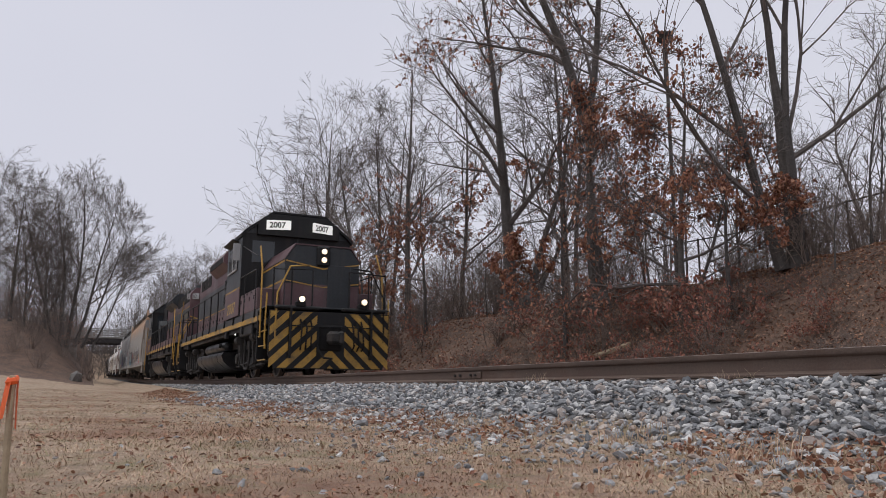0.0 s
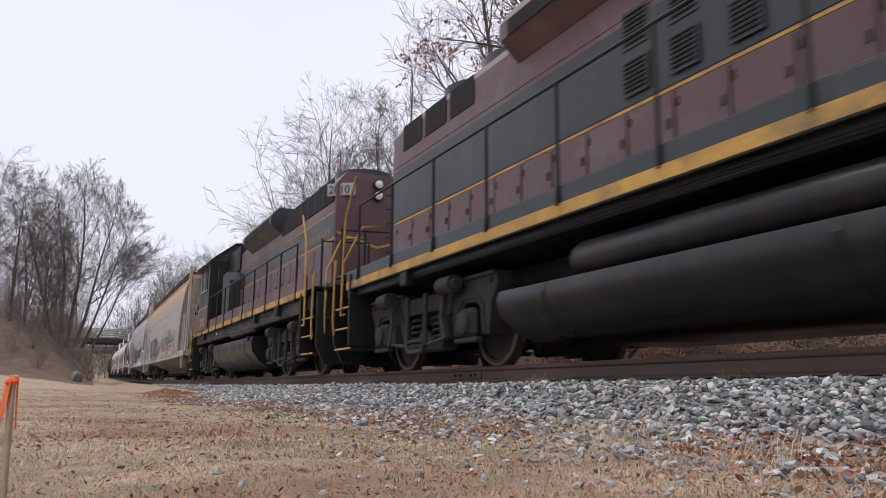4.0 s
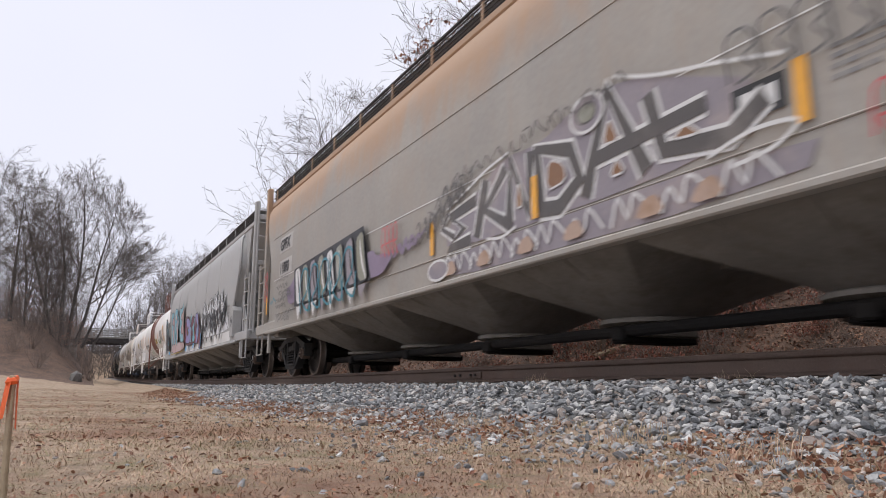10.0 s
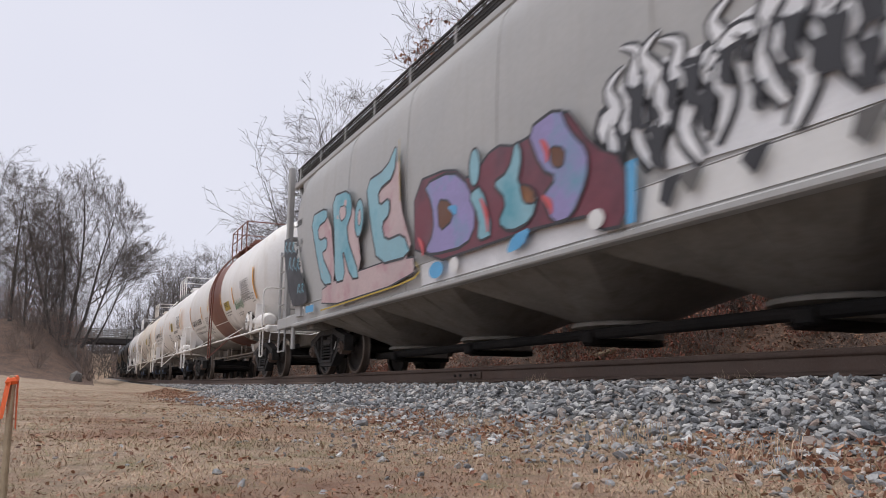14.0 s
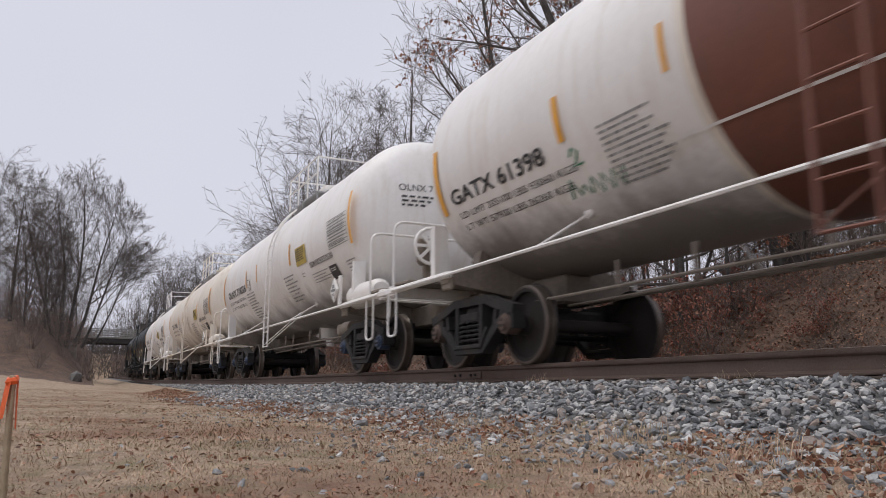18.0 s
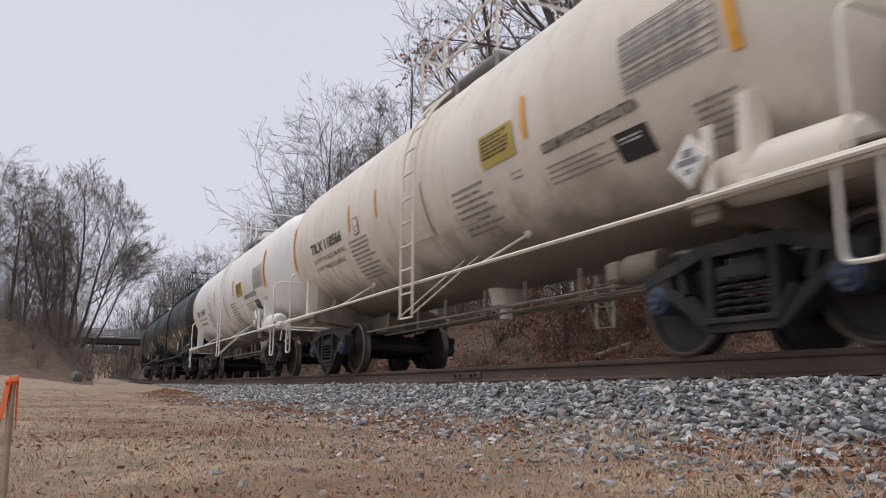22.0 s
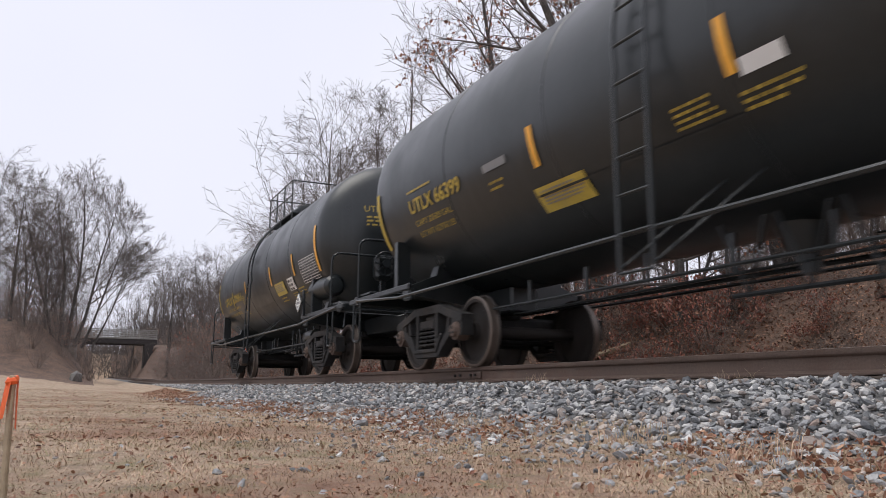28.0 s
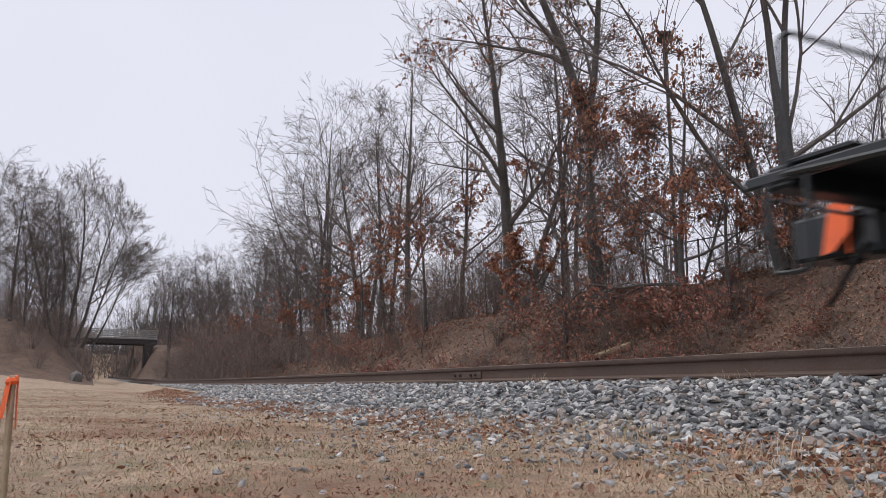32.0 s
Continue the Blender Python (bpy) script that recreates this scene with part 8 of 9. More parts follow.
    sp.shape([(-5.1, 2.68), (-4.75, 2.64), (-4.72, 2.45), (-5.0, 2.4)], pink, black, 0.02)
    sp.shape(oval(-4.1, 2.3, 0.2, 0.3), sky_, black, 0.03)
    sp.shape(oval(-4.08, 2.3, 0.07, 0.13), pink, black, 0.015)
    sp.line([(-6.0, 1.05), (-4.0, 1.06), (-2.0, 1.1), (-1.95, 1.3)], M_INKYEL, 0.025)
    sp.line([(-2.55, 3.1), (-2.5, 2.6), (-2.45, 2.2)], M_INKYEL, 0.02)
    # dark patch with pale tags at the rear
    sp.shape([(-8.8, 2.75), (-8.1, 2.7), (-7.3, 1.9), (-6.75, 1.3), (-7.2, 1.25), (-8.0, 1.3)], black, None)
    for x, z, h in ((-8.6, 2.45, 0.2), (-8.3, 2.4, 0.2), (-8.0, 2.35, 0.2), (-8.2, 2.05, 0.22), (-7.9, 2.0, 0.22), (-7.6, 1.95, 0.22), (-7.5, 1.5, 0.16), (-7.25, 1.48, 0.16)):
        sp.line([(x, z), (x + 0.05, z + h), (x + 0.16, z + h * 0.9), (x + 0.06, z + h * 0.5), (x + 0.2, z)], sky_, 0.03, 2)
    for x in (-7.1, -6.85, -6.6):
        sp.line([(x, 1.05), (x + 0.02, 1.22), (x + 0.12, 1.14), (x + 0.18, 1.05)], M_GWHITE, 0.03, 2)
    sp.line([(-6.9, 1.14), (-6.4, 1.13)], cyan, 0.12, 2)


first_hopper()
second_hopper()


# ---- locomotives ----
def plate_side(car, name, x0, x1, z0, z1, y, mat, label="", t=0.014):
    """A thin panel on both sides of the body."""
    for s in (-1, 1):
        part(name, Geo().box(((x0 + x1) / 2, s * y, (z0 + z1) / 2), (abs(x1 - x0), t, z1 - z0), 0.004), mat, car, label)


def louvres(car, x, z0, z1, w, y, n):
    for s in (-1, 1):
        root = part("louvre_panel", Geo().box((x, s * (y + 0.004), (z0 + z1) / 2), (w + 0.06, 0.012, z1 - z0 + 0.06), 0.004), M_LGREY, car)
        for k in range(n):
            part("slat", Geo().box((x, s * (y + 0.016), z0 + (z1 - z0) * (k + 0.5) / n), (w, 0.014, (z1 - z0) / n * 0.45), 0.002), M_UNDER, root)


def corner_steps(car, d):
    """Step wells, grab irons and the end of the deck at the end that faces d."""
    for s in (-1, 1):
        well = part("step_well", Geo().box((d * 7.75, s * 0.92, 0.98), (0.9, 0.04, 1.15), 0.01), M_LBLACK, car)
        part("well_side", Geo().box((d * 7.35, s * 1.25, 0.98), (0.06, 0.55, 1.15), 0.01), M_LBLACK, well)
        part("well_back", Geo().box((d * 8.15, s * 0.98, 0.98), (0.6, 0.05, 1.15), 0.01), M_LBLACK, well)
        for z in (0.37, 0.7, 1.04):
            st = part("step", Geo().box((d * 7.75, s * 1.22, z), (0.8, 0.5, 0.03), 0.006), M_LBLACK, well)
            part("step_edge", Geo().box((d * 7.75, s * 1.475, z), (0.8, 0.02, 0.03), 0.004), M_YEL, well, "yellow step edge")
        rod(car, "grab_iron", [(d * 7.55, s * 1.52, 0.92), (d * 7.72, s * 1.53, 0.9), (d * 7.68, s * 1.53, 1.9), (d * 7.62, s * 1.52, 2.55), (d * 7.22, s * 1.5, 3.15)], 0.02, M_YEL, "tall yellow grab iron")
        rod(car, "grab_iron", [(d * 8.16, s * 1.5, 0.62), (d * 8.18, s * 1.52, 0.9), (d * 8.16, s * 1.5, 1.9)], 0.02, M_YEL)


def deck_rails(car, xs, x_gap, d):
    for s in (-1, 1):
        rail = rod(car, "handrail", [(xs[0], s * 1.5, 2.62)] + [(x, s * 1.5, 2.64) for x in xs[1:-1]] + [(xs[-1], s * 1.5, 2.62)], 0.018, M_LBLACK)
        for x in xs:
            rod(rail, "stanchion", [(x, s * 1.52, 1.42), (x, s * 1.5, 1.66), (x, s * 1.5, 2.63)], 0.021, M_LBLACK)


def loco_frame(car, z, skirt):
    """Frame, deck, worn yellow stripe at height z and the panel above it up to skirt."""
    part("underframe", Geo().box((0, 0, (z - 0.07 + 1.2) / 2 + 0.02), (15.6, 2.8, z - 0.07 - 1.2 + 0.04), 0.02).box((0, 0, 1.1), (14.6, 1.1, 0.3), 0.03), M_LBLACK, car)
    part("deck", Geo().box((0, 0, 1.6), (16.5, 2.98, 0.035), 0.008), M_LGREY, car)
    for s in (-1, 1):
        part("side_skirt", Geo().box((0, s * 1.475, (z - 0.075 + skirt) / 2), (15.2, 0.04, skirt - z + 0.075), 0.006), M_LGREY if skirt < 1.7 else M_MAROON, car, "grimy painted frame edge")
        part("sill_stripe", Geo().box((0, s * 1.499, z), (15.1, 0.01, 0.125), 0.003), M_YEL, car, "chipped yellow sill stripe")
        for x in (-5.2, 2.9, 5.2):
            part("jacking_pad", Geo().box((x, s * 1.44, z - 0.17), (0.22, 0.12, 0.2), 0.02), M_LBLACK, car)
        rod(car, "cable_conduit", [(-7.0, s * 1.38, z - 0.13), (-3.0, s * 1.4, z - 0.16), (0.5, s * 1.4, z - 0.13), (4.0, s * 1.4, z - 0.17), (7.0, s * 1.38, z - 0.13)], 0.018, M_LBLACK)


def fuel_tank(car, x0, x1, res=True, k=1.0, rx=None, rz=1.17):
    prof = [(-1.42, 1.0), (-1.46, 0.86), (-1.42, 0.62), (-1.22, 0.36), (-0.98, 0.22), (0.98, 0.22), (1.22, 0.36), (1.42, 0.62), (1.46, 0.86), (1.42, 1.0)]
    prof = [(a, 0.22 + (b - 0.22) * k) for a, b in prof]
    ra, rb = rx or (x0, x1)
    t = part("fuel_tank", Geo().slabx(prof, x0, x1), M_FUEL, car, "glossy black fuel tank", 40)
    for x in (x0 + 0.9, x1 - 0.9):
        part("tank_strap", Geo().slabx([(a * 1.004, b) for a, b in prof], x - 0.03, x + 0.03), M_LBLACK, t)
    part("filler_cap", Geo().cyl((x1 - 0.35, -1.5, 0.95), (x1 - 0.35, -1.42, 0.95), 0.06, n=10), M_LBLACK, t)
    if res:
        for s in (-1, 1):
            part("air_reservoir", Geo().revolve([(0.001, ra + 0.1), (0.13, ra + 0.14), (0.165, ra + 0.24), (0.165, rb - 0.24), (0.13, rb - 0.14), (0.001, rb - 0.1)], 18, "x", (0, s * 1.24, rz)), M_FUEL, car)


def hood_doors(car, xs, z0, z1, y, mat, w):
    for x in xs:
        for s in (-1, 1):
            dr = part("hood_door", Geo().box((x, s * y, (z0 + z1) / 2), (w - 0.03, 0.03, z1 - z0), 0.008), mat, car)
            part("latch", Geo().box((x + w * 0.38, s * (y + 0.022), z0 + (z1 - z0) * 0.45), (0.035, 0.02, 0.09), 0.004), M_LBLACK, dr)
            part("hinge", Geo().box((x - w * 0.43, s * (y + 0.018), z1 - 0.12), (0.03, 0.014, 0.08), 0.003), M_LBLACK, dr)


def pinstripe(car, x0, x1, z, y, h=0.05):
    plate_side(car, "pinstripe", x0, x1, z - h / 2, z + h / 2, y, M_YEL, "thin yellow stripe", 0.008)


def loco_cab(car, xf, xr, d, number):
    """Full-width cab with sloped roof corners, windows and side doors; d is the way it faces."""
    xm, L = (xf + xr) / 2, abs(xf - xr)
    nx = 3.27 if d > 0 else -5.8
    prof = [(-1.53, 1.64), (-1.53, 3.75), (-1.42, 3.95), (-0.72, 4.48), (0.72, 4.48), (1.42, 3.95), (1.53, 3.75), (1.53, 1.64)]
    cab = part("cab", Geo().slabx(prof, min(xf, xr), max(xf, xr)), M_LGREY, car, "dark grey cab", 20)
    part("cab_roof", Geo().slabx([(-1.56, 3.78), (-1.58, 3.86), (-1.45, 4.0), (-0.74, 4.54), (0.74, 4.54), (1.45, 4.0), (1.58, 3.86), (1.56, 3.78), (1.43, 3.93), (0.72, 4.49), (-0.72, 4.49), (-1.43, 3.93)], min(xf, xr) - 0.12, max(xf, xr) + 0.12), M_LBLACK, cab)
    for s in (-1, 1):
        part("lower_panel", Geo().box((xm, s * 1.537, 2.0), (L - 0.02, 0.012, 0.74), 0.003), M_MAROON, cab, "maroon lower cab side")
        part("pinstripe", Geo().box((xm, s * 1.541, 2.38), (L, 0.01, 0.05), 0.002), M_YEL, cab)
        win = part("side_window", Geo().box((xm - d * 0.1, s * 1.535, 3.3), (1.3, 0.02, 0.72), 0.01), M_UNDER, cab)
        part("pane", Geo().box((xm - d * 0.42, s * 1.548, 3.3), (0.58, 0.01, 0.62), 0.003), M_GLASS, win)
        part("pane", Geo().box((xm + d * 0.22, s * 1.548, 3.3), (0.56, 0.01, 0.62), 0.003), M_GLASS, win)
        part("window_frame", Geo().box((xm + d * 0.5, s * 1.555, 3.3), (0.07, 0.03, 0.74), 0.005).box((xm - d * 0.1, s * 1.555, 2.93), (1.34, 0.04, 0.05), 0.005).box((xm - d * 0.1, s * 1.553, 3.3), (0.06, 0.02, 0.7), 0.004), M_GREYRAIL, win)
        part("sunshade", Geo().box((xm - d * 0.1, s * 1.62, 3.73), (1.4, 0.2, 0.03), 0.005, (s * 20, 0, 0)), M_LBLACK, win)
        part("mirror", Geo().box((xm + d * (L / 2 - 0.05), s * 1.66, 3.35), (0.05, 0.2, 0.46), 0.01), M_GREYRAIL, win, "tall pale side mirror")
        me = text_mesh(number, 0.42, M_GOLD, (lambda x, z, s=s: (nx + x, -1.547, 1.75 + z)) if s < 0 else (lambda x, z: (xm + 0.62 - x, 1.547, 1.75 + z)), 0.004, 1.42 if d > 0 else 1.15)
        part("road_number", me, M_GOLD, cab, "gold road number")
        # windshield and number boards on both faces
        for e, xx in ((1, max(xf, xr)), (-1, min(xf, xr))):
            # black cab ends; the wall's shadow is put into the colour as well
            part("face_panel", Geo().box((xx + e * 0.003, s * 0.77, 2.8), (0.012, 1.5, 2.2), 0.003), M_LBLACK, cab)
            part("windshield", Geo().box((xx + e * 0.012, s * 0.95, 3.4), (0.02, 0.62, 0.62), 0.01), M_GLASS, cab)
    xb = xf + d * 0.16
    part("number_board_housing", Geo().slabx([(-1.15, 3.86), (-1.15, 4.15), (-0.75, 4.46), (0.75, 4.46), (1.15, 4.15), (1.15, 3.86)], min(xf, xb), max(xf, xb)), M_LBLACK, cab)
    for s in (-1, 1):
        yaw = 18 * s * d
        nb = part("number_board", Geo().box((0, 0, 0), (0.03, 0.66, 0.26), 0.008), M_GLOW, cab, "lit white number board")
        nb.matrix_basis = pose(xb + d * 0.125, s * 0.62, 4.13, 0, 0, yaw)
        me = text_mesh(number, 0.22, M_INK, lambda x, z: (d * 0.019, d * (-0.25 + x), z - 0.075), 0.008, 0.98)
        part("road_number", me, M_INK, nb)
    return cab


def chevron_end(car, d, striped=True):
    """Pilot plate with black and yellow hazard stripes and a small plough."""
    x = d * 8.3
    g = Geo().slabx([(-1.46, 1.5), (-1.46, 0.5), (-1.3, 0.17), (1.3, 0.17), (1.46, 0.5), (1.46, 1.5)], x - 0.03, x + 0.03)
    pl = part("pilot_plate", g, M_LBLACK, car, "black pilot plate with yellow hazard stripes")
    face = x + d * 0.034
    for s in (-1, 1):
        for k in range(9 if striped else 0):
            # stripes rise towards the middle
            z0 = 0.06 + k * 0.37
            pts = [(0.0, z0), (1.46, z0 - 1.38), (1.46, z0 - 1.18), (0.0, z0 + 0.2)]
            poly = clip_poly(pts, 0.0 if z0 < 0.5 else 0.34, 1.44, 0.19, 1.48)
            if len(poly) > 2:
                part("hazard_stripe", Geo().slabx([(s * a, b) for a, b in poly], min(face, face + d * 0.004), max(face, face + d * 0.004)), M_YEL, pl)
    part("coupler_pocket", Geo().box((x, 0, 0.9), (0.16, 0.56, 0.62), 0.04), M_UNDER, car)
    coupler(car, d * 8.25, d)
    for s in (-1, 1):
        part("buffer_plate", Geo().box((x + d * 0.04, s * 0.8, 1.57), (0.16, 1.1, 0.09), 0.03), M_LBLACK, car)
        for k in range(3):
            hz = part("mu_hose", Geo().tube([(x + d * 0.05, s * (0.5 + 0.12 * k), 1.3), (x + d * 0.2, s * (0.5 + 0.12 * k), 1.1), (x + d * 0.22, s * (0.52 + 0.12 * k), 0.7), (x + d * 0.12, s * (0.5 + 0.12 * k), 0.6)], 0.022, 6), M_UNDER, car)
        rod(car, "end_grab_iron", [(x, s * 1.3, 0.6), (x + d * 0.04, s * 1.32, 1.1), (x + d * 0.04, s * 1.3, 1.9), (x - d * 0.05, s * 1.0, 2.55), (x - d * 0.08, s * 0.55, 2.6)], 0.022, M_YEL if s < 0 else M_LBLACK, "bent end handrail")
        for yy in (0.45, 0.95, 1.38):
            rod(car, "end_stanchion", [(x - d * 0.06, s * yy, 1.62), (x - d * 0.06, s * yy, 2.5)], 0.02, M_LBLACK)
        rod(car, "end_rail", [(x - d * 0.06, s * 0.45, 2.5), (x - d * 0.06, s * 1.38, 2.46)], 0.016, M_LBLACK)
    rod(car, "uncoupling_lever", [(x + d * 0.1, -1.3, 1.0), (x + d * 0.12, -1.0, 1.15), (x + d * 0.12, 1.0, 1.15), (x + d * 0.1, 1.3, 1.0)], 0.015, M_LBLACK)


def clip_poly(pts, a0, a1, b0, b1):
    """A polygon cut to a rectangle."""
    def cut(p, inside, meet):
        out = []
        for i, q in enumerate(p):
            r = p[i - 1]
            if inside(q):
                if not inside(r):
                    out.append(meet(r, q))
                out.append(q)
            elif inside(r):
                out.append(meet(r, q))
        return out

    def at(axis, val):
        def f(r, q):
            t = (val - r[axis]) / (q[axis] - r[axis])
            return (r[0] + (q[0] - r[0]) * t, r[1] + (q[1] - r[1]) * t)
        return f
    p = list(pts)
    for axis, val, sg in ((0, a0, 1), (0, a1, -1), (1, b0, 1), (1, b1, -1)):
        if p:
            p = cut(p, lambda q: sg * (q[axis] - val) >= 0, at(axis, val))
    return p


def hood(car, x0, x1, z1, mat, w=0.89):
    a, b = min(x0, x1), max(x0, x1)
    return part("hood", Geo().slabx([(-w, 1.64), (-w, z1 - 0.28), (-w + 0.22, z1), (w - 0.22, z1), (w, z1 - 0.28), (w, 1.64)], a, b), mat, car, "long engine hood", 20)


def fans(car, xs, z, r=0.62):
    for x in xs:
        f = part("roof_fan", Geo().revolve([(r, -0.05), (r, 0.18), (r - 0.06, 0.2), (r - 0.08, 0.14), (0.2, 0.12), (0.001, 0.12)], 24, "z", (x, 0, z)), M_LGREY, car)
        for k in range(6):
            part("fan_blade", Geo().box((x + math.cos(k) * r * 0.45, math.sin(k) * r * 0.45, z + 0.16), (r * 0.8, 0.06, 0.015), 0, (0, 0, math.degrees(k))), M_LBLACK, f)


def headlamp(car, x, y, z, r, d, mat):
    h = part("headlamp", Geo().cyl((x - d * 0.1, y, z), (x, y, z), r * 1.25, n=20), M_LBLACK, car)
    part("lens", Geo().revolve([(r, 0.0), (r * 0.7, d * 0.02), (0.001, d * 0.03)], 20, "x", (x + d * 0.001, y, z)), mat, h, "bright warm lit lamp")


def band_scheme(car, x0, x1, y, top=3.55, low=2.72, hi=None):
    """Livery: maroon, grey band between two thin yellow lines, maroon above."""
    plate_side(car, "livery_panel", x0, x1, 3.3, top, y, M_MAROON, "maroon upper hood side", 0.01)
    plate_side(car, "livery_panel", x0, x1, low + 0.03, 3.24, y, M_LGREY, "dark grey band", 0.01)
    pinstripe(car, x0, x1, low, y + 0.003, 0.035)
    if hi:
        pinstripe(car, hi[0], hi[1], 3.27, y + 0.003, 0.035)


def lead_loco():
    car = thing("locomotive", "maroon and dark grey diesel locomotive with lit headlamps", "locomotive", "locomotives of the train")
    CARS.append((car, -25.9))
    loco_frame(car, 1.38, 1.6)
    hood(car, 2.85, -7.1, 4.12, M_MAROON)
    loco_cab(car, 4.95, 2.85, 1, "2007")
    # short nose
    nose = part("nose", Geo().slabx([(-0.95, 1.64), (-0.95, 2.85), (-0.7, 3.2), (0.7, 3.2), (0.95, 2.85), (0.95, 1.64)], 4.9, 7.5), M_LGREY, car, "low short nose", 20)
    plate_side(nose, "lower_panel", 4.97, 7.48, 1.7, 2.3, 0.952, M_MAROON, "maroon nose side")
    pinstripe(nose, 4.97, 7.48, 2.33, 0.955)
    pinstripe(nose, 4.97, 7.48, 2.8, 0.955)
    part("nose_top", Geo().slabx([(-0.97, 2.84), (-0.71, 3.21), (0.71, 3.21), (0.97, 2.84), (0.72, 3.24), (-0.72, 3.24)], 4.95, 7.53), M_MAROON, nose)
    part("nose_face", Geo().slabx([(-0.93, 1.66), (-0.93, 2.25), (0.93, 2.25), (0.93, 1.66)], 7.5, 7.515), M_MAROON, nose, "maroon lower nose face")
    for s in (-1, 1):
        part("pinstripe", Geo().slabx([(s * 0.93, 2.79), (s * 0.93, 2.82), (0, 2.66), (0, 2.63)], 7.504, 7.518), M_YEL, nose)
        part("pinstripe", Geo().slabx([(s * 0.93, 2.3), (s * 0.93, 2.33), (0, 2.2), (0, 2.17)], 7.518, 7.524), M_YEL, nose)
        headlamp(car, 8.5, s * 0.76, 1.76, 0.07, 1, M_HEAD)
        part("lamp_bracket", Geo().box((8.36, s * 0.76, 1.66), (0.14, 0.24, 0.12), 0.02), M_LBLACK, car)
    part("nose_door", Geo().box((7.52, 0.42, 2.2), (0.03, 0.6, 1.1), 0.02), M_LGREY, nose)
    lp = part("lamp_housing", Geo().box((7.53, 0, 2.96), (0.1, 0.34, 0.52), 0.05), M_LBLACK, nose)
    for z in (2.86, 3.07):
        headlamp(lp, 7.6, 0, z, 0.068, 1, M_HEAD)
    band_scheme(car, 2.8, -7.05, 0.892, low=2.36)
    hood_doors(car, [2.4 - k * 0.64 for k in range(15)], 1.8, 2.33, 0.9, M_MAROON, 0.64)
    for x in (1.37, 0.36, -0.33, -0.97):
        louvres(car, x, 2.5, 2.82, 0.3, 0.915, 7)
        louvres(car, x, 2.98, 3.32, 0.3, 0.9, 7)
    # dynamic brake bulge and rear radiator grilles
    fl = part("brake_blister", Geo().slabx([(-0.9, 3.62), (-1.16, 3.84), (-1.16, 4.05), (-0.98, 4.3), (0.98, 4.3), (1.16, 4.05), (1.16, 3.84), (0.9, 3.62)], -0.1, -3.1), M_MAROON, car, "flared dynamic brake housing", 20)
    plate_side(fl, "intake_grille", -0.3, -2.9, 3.83, 4.03, 1.163, M_UNDER)
    for x in (-4.6, -5.45, -6.3):
        plate_side(car, "radiator_grille", x - 0.36, x + 0.36, 3.5, 3.92, 0.9, M_UNDER, "dark grille")
    plate_side(car, "intake_grille", 1.04, 1.78, 3.42, 3.9, 0.9, M_UNDER, "dark grille")
    fans(car, (-4.3, -5.6), 4.12)
    fans(car, (-1.0, -2.2), 4.3, 0.5)
    part("exhaust_stack", Geo().box((0.9, 0, 4.25), (0.7, 0.4, 0.3), 0.04), M_LBLACK, car)
    part("horn", Geo().tube([(2.2, -0.4, 4.2), (2.2, -0.4, 4.45), (2.6, -0.4, 4.5)], [0.03, 0.03, 0.09], 10), M_LBLACK, car)
    part("roof_antenna", Geo().cyl((3.9, 0.5, 4.66), (3.9, 0.5, 4.95), 0.012, n=6), M_LBLACK, car)
    corner_steps(car, 1)
    corner_steps(car, -1)
    deck_rails(car, [6.9 - 13.9 * k / 10 for k in range(11)], None, 1)
    chevron_end(car, 1)
    chevron_end(car, -1, False)
    fuel_tank(car, -2.7, 2.3, True, 0.68, (-1.6, 2.2), 0.93)
    for s in (-1, 1):
        lk = part("deck_locker", Geo().box((6.0, s * 1.24, 1.88), (2.08, 0.52, 0.54), 0.02), M_MAROON, car, "faded maroon equipment locker")
        for x in (5.35, 5.85, 6.35):
            for k in range(3):
                part("vent_slot", Geo().box((x, s * 1.503, 2.06 + k * 0.035), (0.2, 0.012, 0.016), 0, (0, -s * 6, 0)), M_UNDER, lk)
        for x in (5.1, 5.6, 6.15, 6.7):
            part("latch", Geo().box((x, s * 1.506, 1.95), (0.05, 0.016, 0.1), 0.004), M_LBLACK, lk)
    part("step_lamp", Geo().revolve([(0.03, 0), (0.02, -0.02), (0.001, -0.025)], 12, "y", (4.53, -1.5, 1.14)), M_STEP, car, "small lit walkway lamp")
    part("battery_box", Geo().box((5.6, -1.2, 1.2), (1.6, 0.5, 0.3), 0.03), M_LBLACK, car)
    for s in (1, -1):
        loco_truck(car, s * 5.18)
    rod(car, "cab_rod", [(5.0, -1.5, 3.5), (6.95, -1.5, 2.95)], 0.014, M_LBLACK)


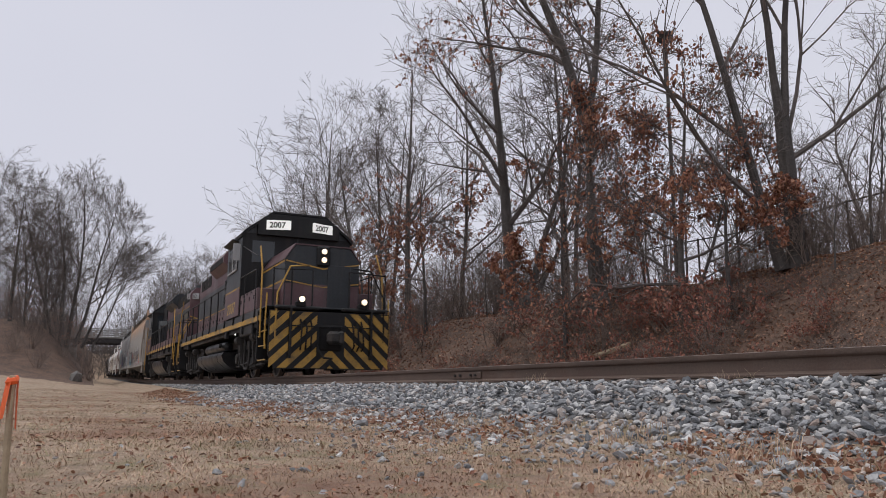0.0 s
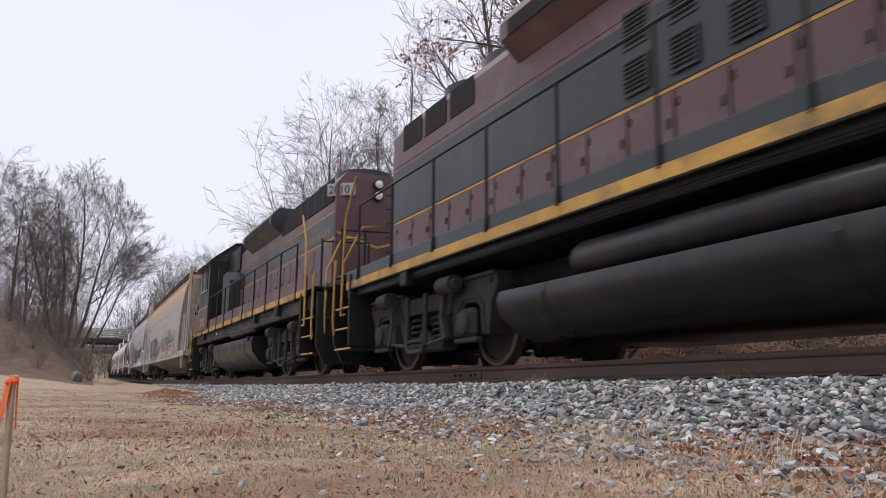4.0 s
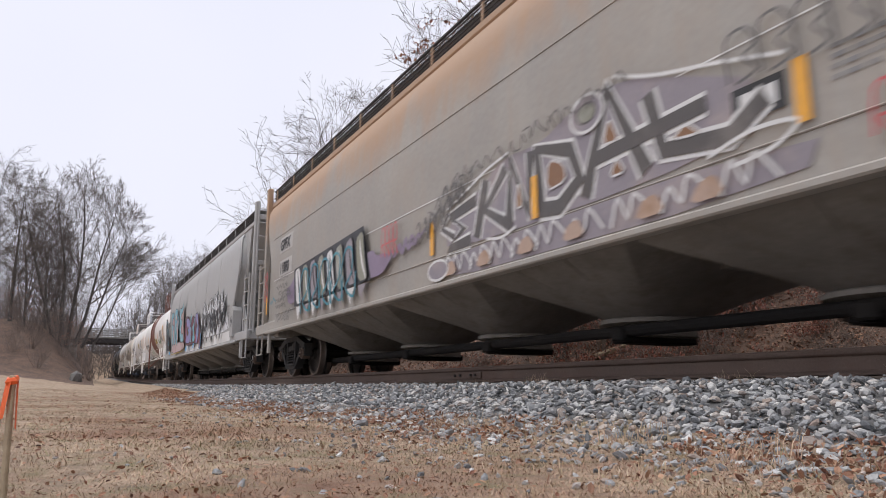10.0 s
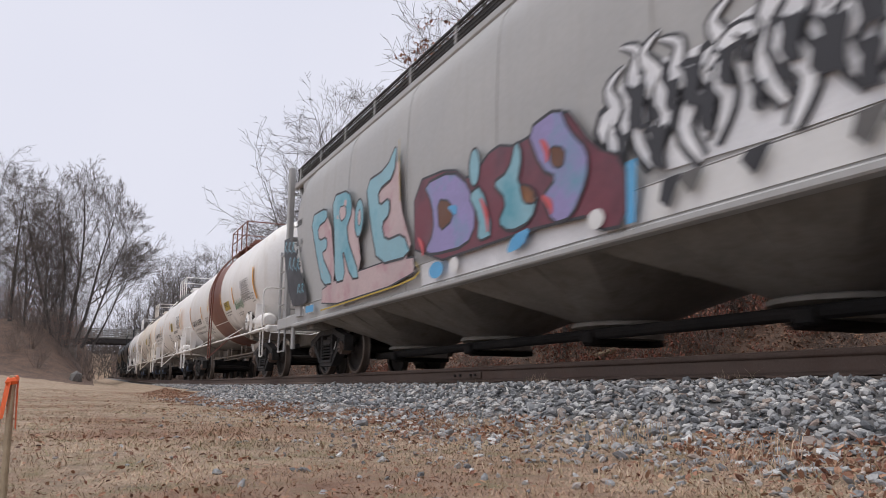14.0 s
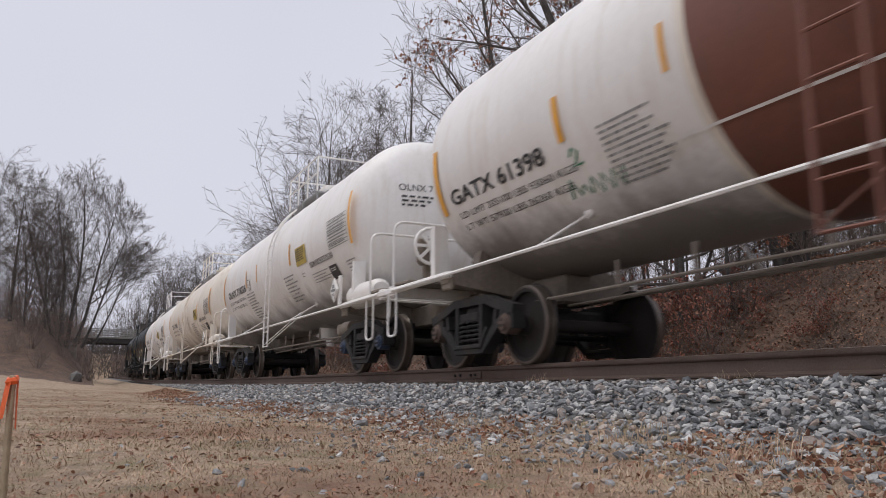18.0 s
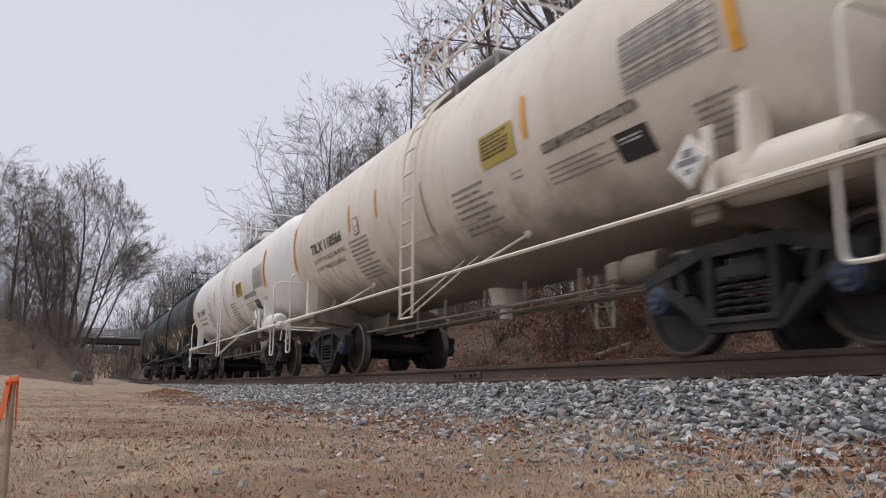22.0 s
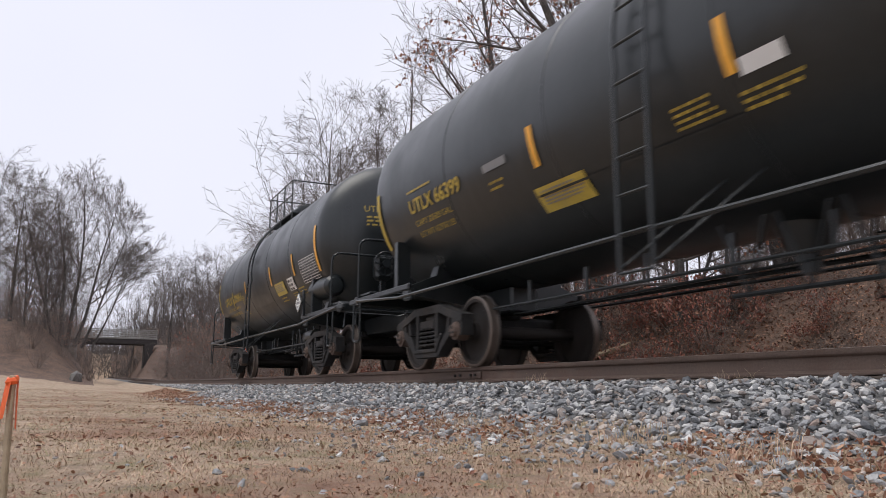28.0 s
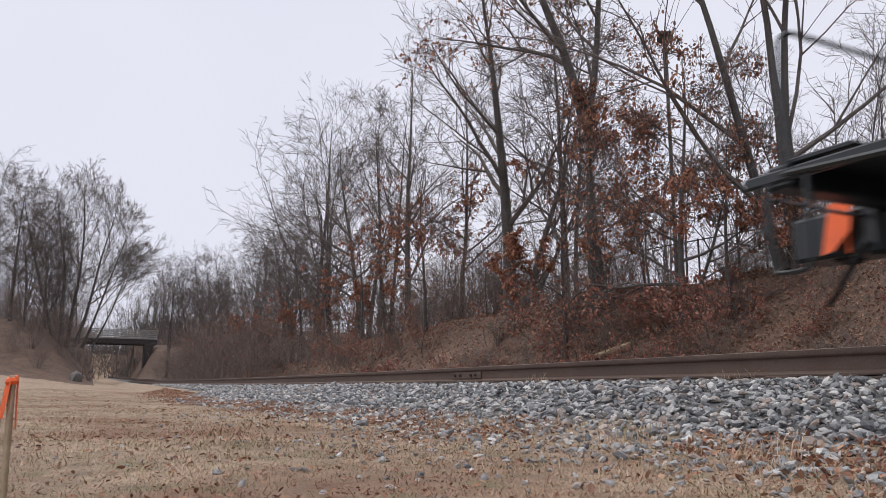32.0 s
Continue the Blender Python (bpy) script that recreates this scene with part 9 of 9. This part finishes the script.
def second_loco():
    car = thing("locomotive", "maroon and grey diesel locomotive running hood first", "locomotive", "locomotives of the train")
    CARS.append((car, -43.55))
    loco_frame(car, 1.565, 1.89)
    hood(car, 7.45, -4.1, 4.12, M_MAROON)
    band_scheme(car, 7.4, -2.6, 0.892, 3.45, 2.72, (7.4, 2.9))
    hood_doors(car, [7.05 - k * 0.66 for k in range(15)], 1.8, 2.69, 0.9, M_MAROON, 0.66)
    # raised black radiator intake with long dark screens
    plate_side(car, "radiator_grille", 3.05, 7.35, 3.5, 3.98, 0.905, M_UNDER, "long black radiator screen")
    for k in range(8):
        plate_side(car, "grille_bar", 3.05 + k * 0.6, 3.09 + k * 0.6, 3.5, 3.98, 0.915, M_LBLACK)
    fl = part("brake_blister", Geo().slabx([(-0.9, 3.6), (-1.18, 3.84), (-1.18, 4.04), (-0.98, 4.28), (0.98, 4.28), (1.18, 4.04), (1.18, 3.84), (0.9, 3.6)], -0.6, 2.9), M_LGREY, car, "flared dynamic brake housing", 20)
    plate_side(fl, "intake_grille", -0.4, 2.7, 3.84, 4.02, 1.183, M_UNDER)
    part("filter_box", Geo().slabx([(-0.95, 3.35), (-0.95, 4.1), (-0.8, 4.2), (0.8, 4.2), (0.95, 4.1), (0.95, 3.35)], -4.1, -2.2), M_LBLACK, car, "black central air filter box")
    bl = part("blower_duct", Geo().slab([(-2.07, 1.66), (-2.07, 3.0), (-2.3, 3.28), (-2.9, 3.32), (-3.31, 3.25), (-3.31, 1.66)], -1.25, -0.9), M_LGREY, car, "rounded grey blower housing")
    part("blower_duct", Geo().slab([(-2.4, 1.66), (-2.4, 3.0), (-2.7, 3.3), (-3.3, 3.35), (-3.3, 1.66)], 0.9, 1.25), M_LGREY, car)
    # flat black plates: shade of recesses put into the colour, no hollow behind
    plate_side(car, "dark_recess", -2.05, -1.75, 1.9, 3.2, 0.9, M_UNDER)
    plate_side(car, "dark_recess", -4.1, -3.35, 1.7, 3.3, 0.92, M_UNDER)
    fans(car, (6.6, 5.3, 4.0), 4.12)
    fans(car, (0.6, 1.8), 4.28, 0.5)
    part("exhaust_stack", Geo().box((-1.5, 0, 4.25), (0.7, 0.4, 0.3), 0.04), M_LBLACK, car)
    # gold company lettering, as plain bars
    bars = []
    x = 4.4
    for k in range(12):
        if k != 4:
            bars.append((x, 2.84, 0.13, 0.16))
        x += 0.235
    for q in bars:
        part("lettering_bar", strips([q], M_FADEGOLD, lambda a, b: (a, -0.903, b)), M_FADEGOLD, car, "faded gold lettering block")
    loco_cab(car, -6.36, -4.26, -1, "2010")
    nose = part("nose", Geo().slabx([(-0.98, 1.64), (-0.98, 2.45), (-0.8, 2.75), (0.8, 2.75), (0.98, 2.45), (0.98, 1.64)], -7.65, -6.3), M_MAROON, car, "low maroon short nose", 20)
    pinstripe(nose, -7.55, -6.25, 2.3, 0.985)
    plate_side(nose, "side_box", -7.6, -6.38, 1.64, 2.28, 1.37, M_MAROON, "maroon deck locker", 0.3)
    headlamp(car, -7.66, 0, 2.5, 0.085, -1, M_SIGNWHITE)
    # hood end: number boards, lamp, ladder rungs
    for s in (-1, 1):
        nb = part("number_board", Geo().box((0, 0, 0), (0.05, 0.6, 0.26), 0.01), M_GREYRAIL, car, "grey-white number board")
        nb.matrix_basis = pose(7.44, s * 0.78, 3.72, 0, 0, 38 * s)
        me = text_mesh("2010", 0.24, M_INK, lambda x, z: (0.027, -0.27 + x, z - 0.085), 0.003, 0.95)
        part("road_number", me, M_INK, nb)
        headlamp(car, 8.45, s * 0.76, 1.76, 0.1, 1, M_SIGNWHITE)
    part("end_face", Geo().box((7.46, 0, 2.2), (0.02, 1.5, 1.0), 0.01), M_MAROON, car, "maroon hood end")
    for k in range(7):
        rod(car, "end_rung", [(7.5, 0.2, 1.9 + k * 0.3), (7.53, 0.2, 1.9 + k * 0.3), (7.53, 0.62, 1.9 + k * 0.3), (7.5, 0.62, 1.9 + k * 0.3)], 0.012, M_LBLACK)
    for s in (-1, 1):
        part("pinstripe", Geo().slabx([(s * 0.86, 2.8), (s * 0.86, 2.85), (0, 2.6), (0, 2.55)], 7.472, 7.482), M_YEL, car)
    for z in (3.9, 3.66):
        headlamp(car, 7.54, 0, z, 0.085, 1, M_SIGNWHITE)
    corner_steps(car, 1)
    corner_steps(car, -1)
    deck_rails(car, [6.9 - 13.6 * k / 10 for k in range(11)], None, 1)
    chevron_end(car, 1, False)
    chevron_end(car, -1, False)
    fuel_tank(car, -3.15, 2.6, True, 1.0, (-1.1, 2.6), 1.27)
    part("grab_lamp", Geo().revolve([(0.03, 0), (0.02, -0.02), (0.001, -0.025)], 12, "y", (-2.38, -1.5, 1.34)), M_SIGNWHITE, car, "small pale walkway lamp")
    for s in (1, -1):
        loco_truck(car, s * 5.18)


lead_loco()
second_loco()


# ---- the train rolls past ----
def motions():
    for car, mid in CARS:
        walk(car, [(t * 0.5, car_pose(mid + travel(t * 0.5))) for t in range(65)])
    turns = [travel(k * 0.1) for k in range(321)]
    for w, x, z, r in WHEELS:
        walk(w, [(k * 0.1, pose(x, 0, z, 0, math.degrees(turns[k] / r), 0)) for k in range(321)])


motions()
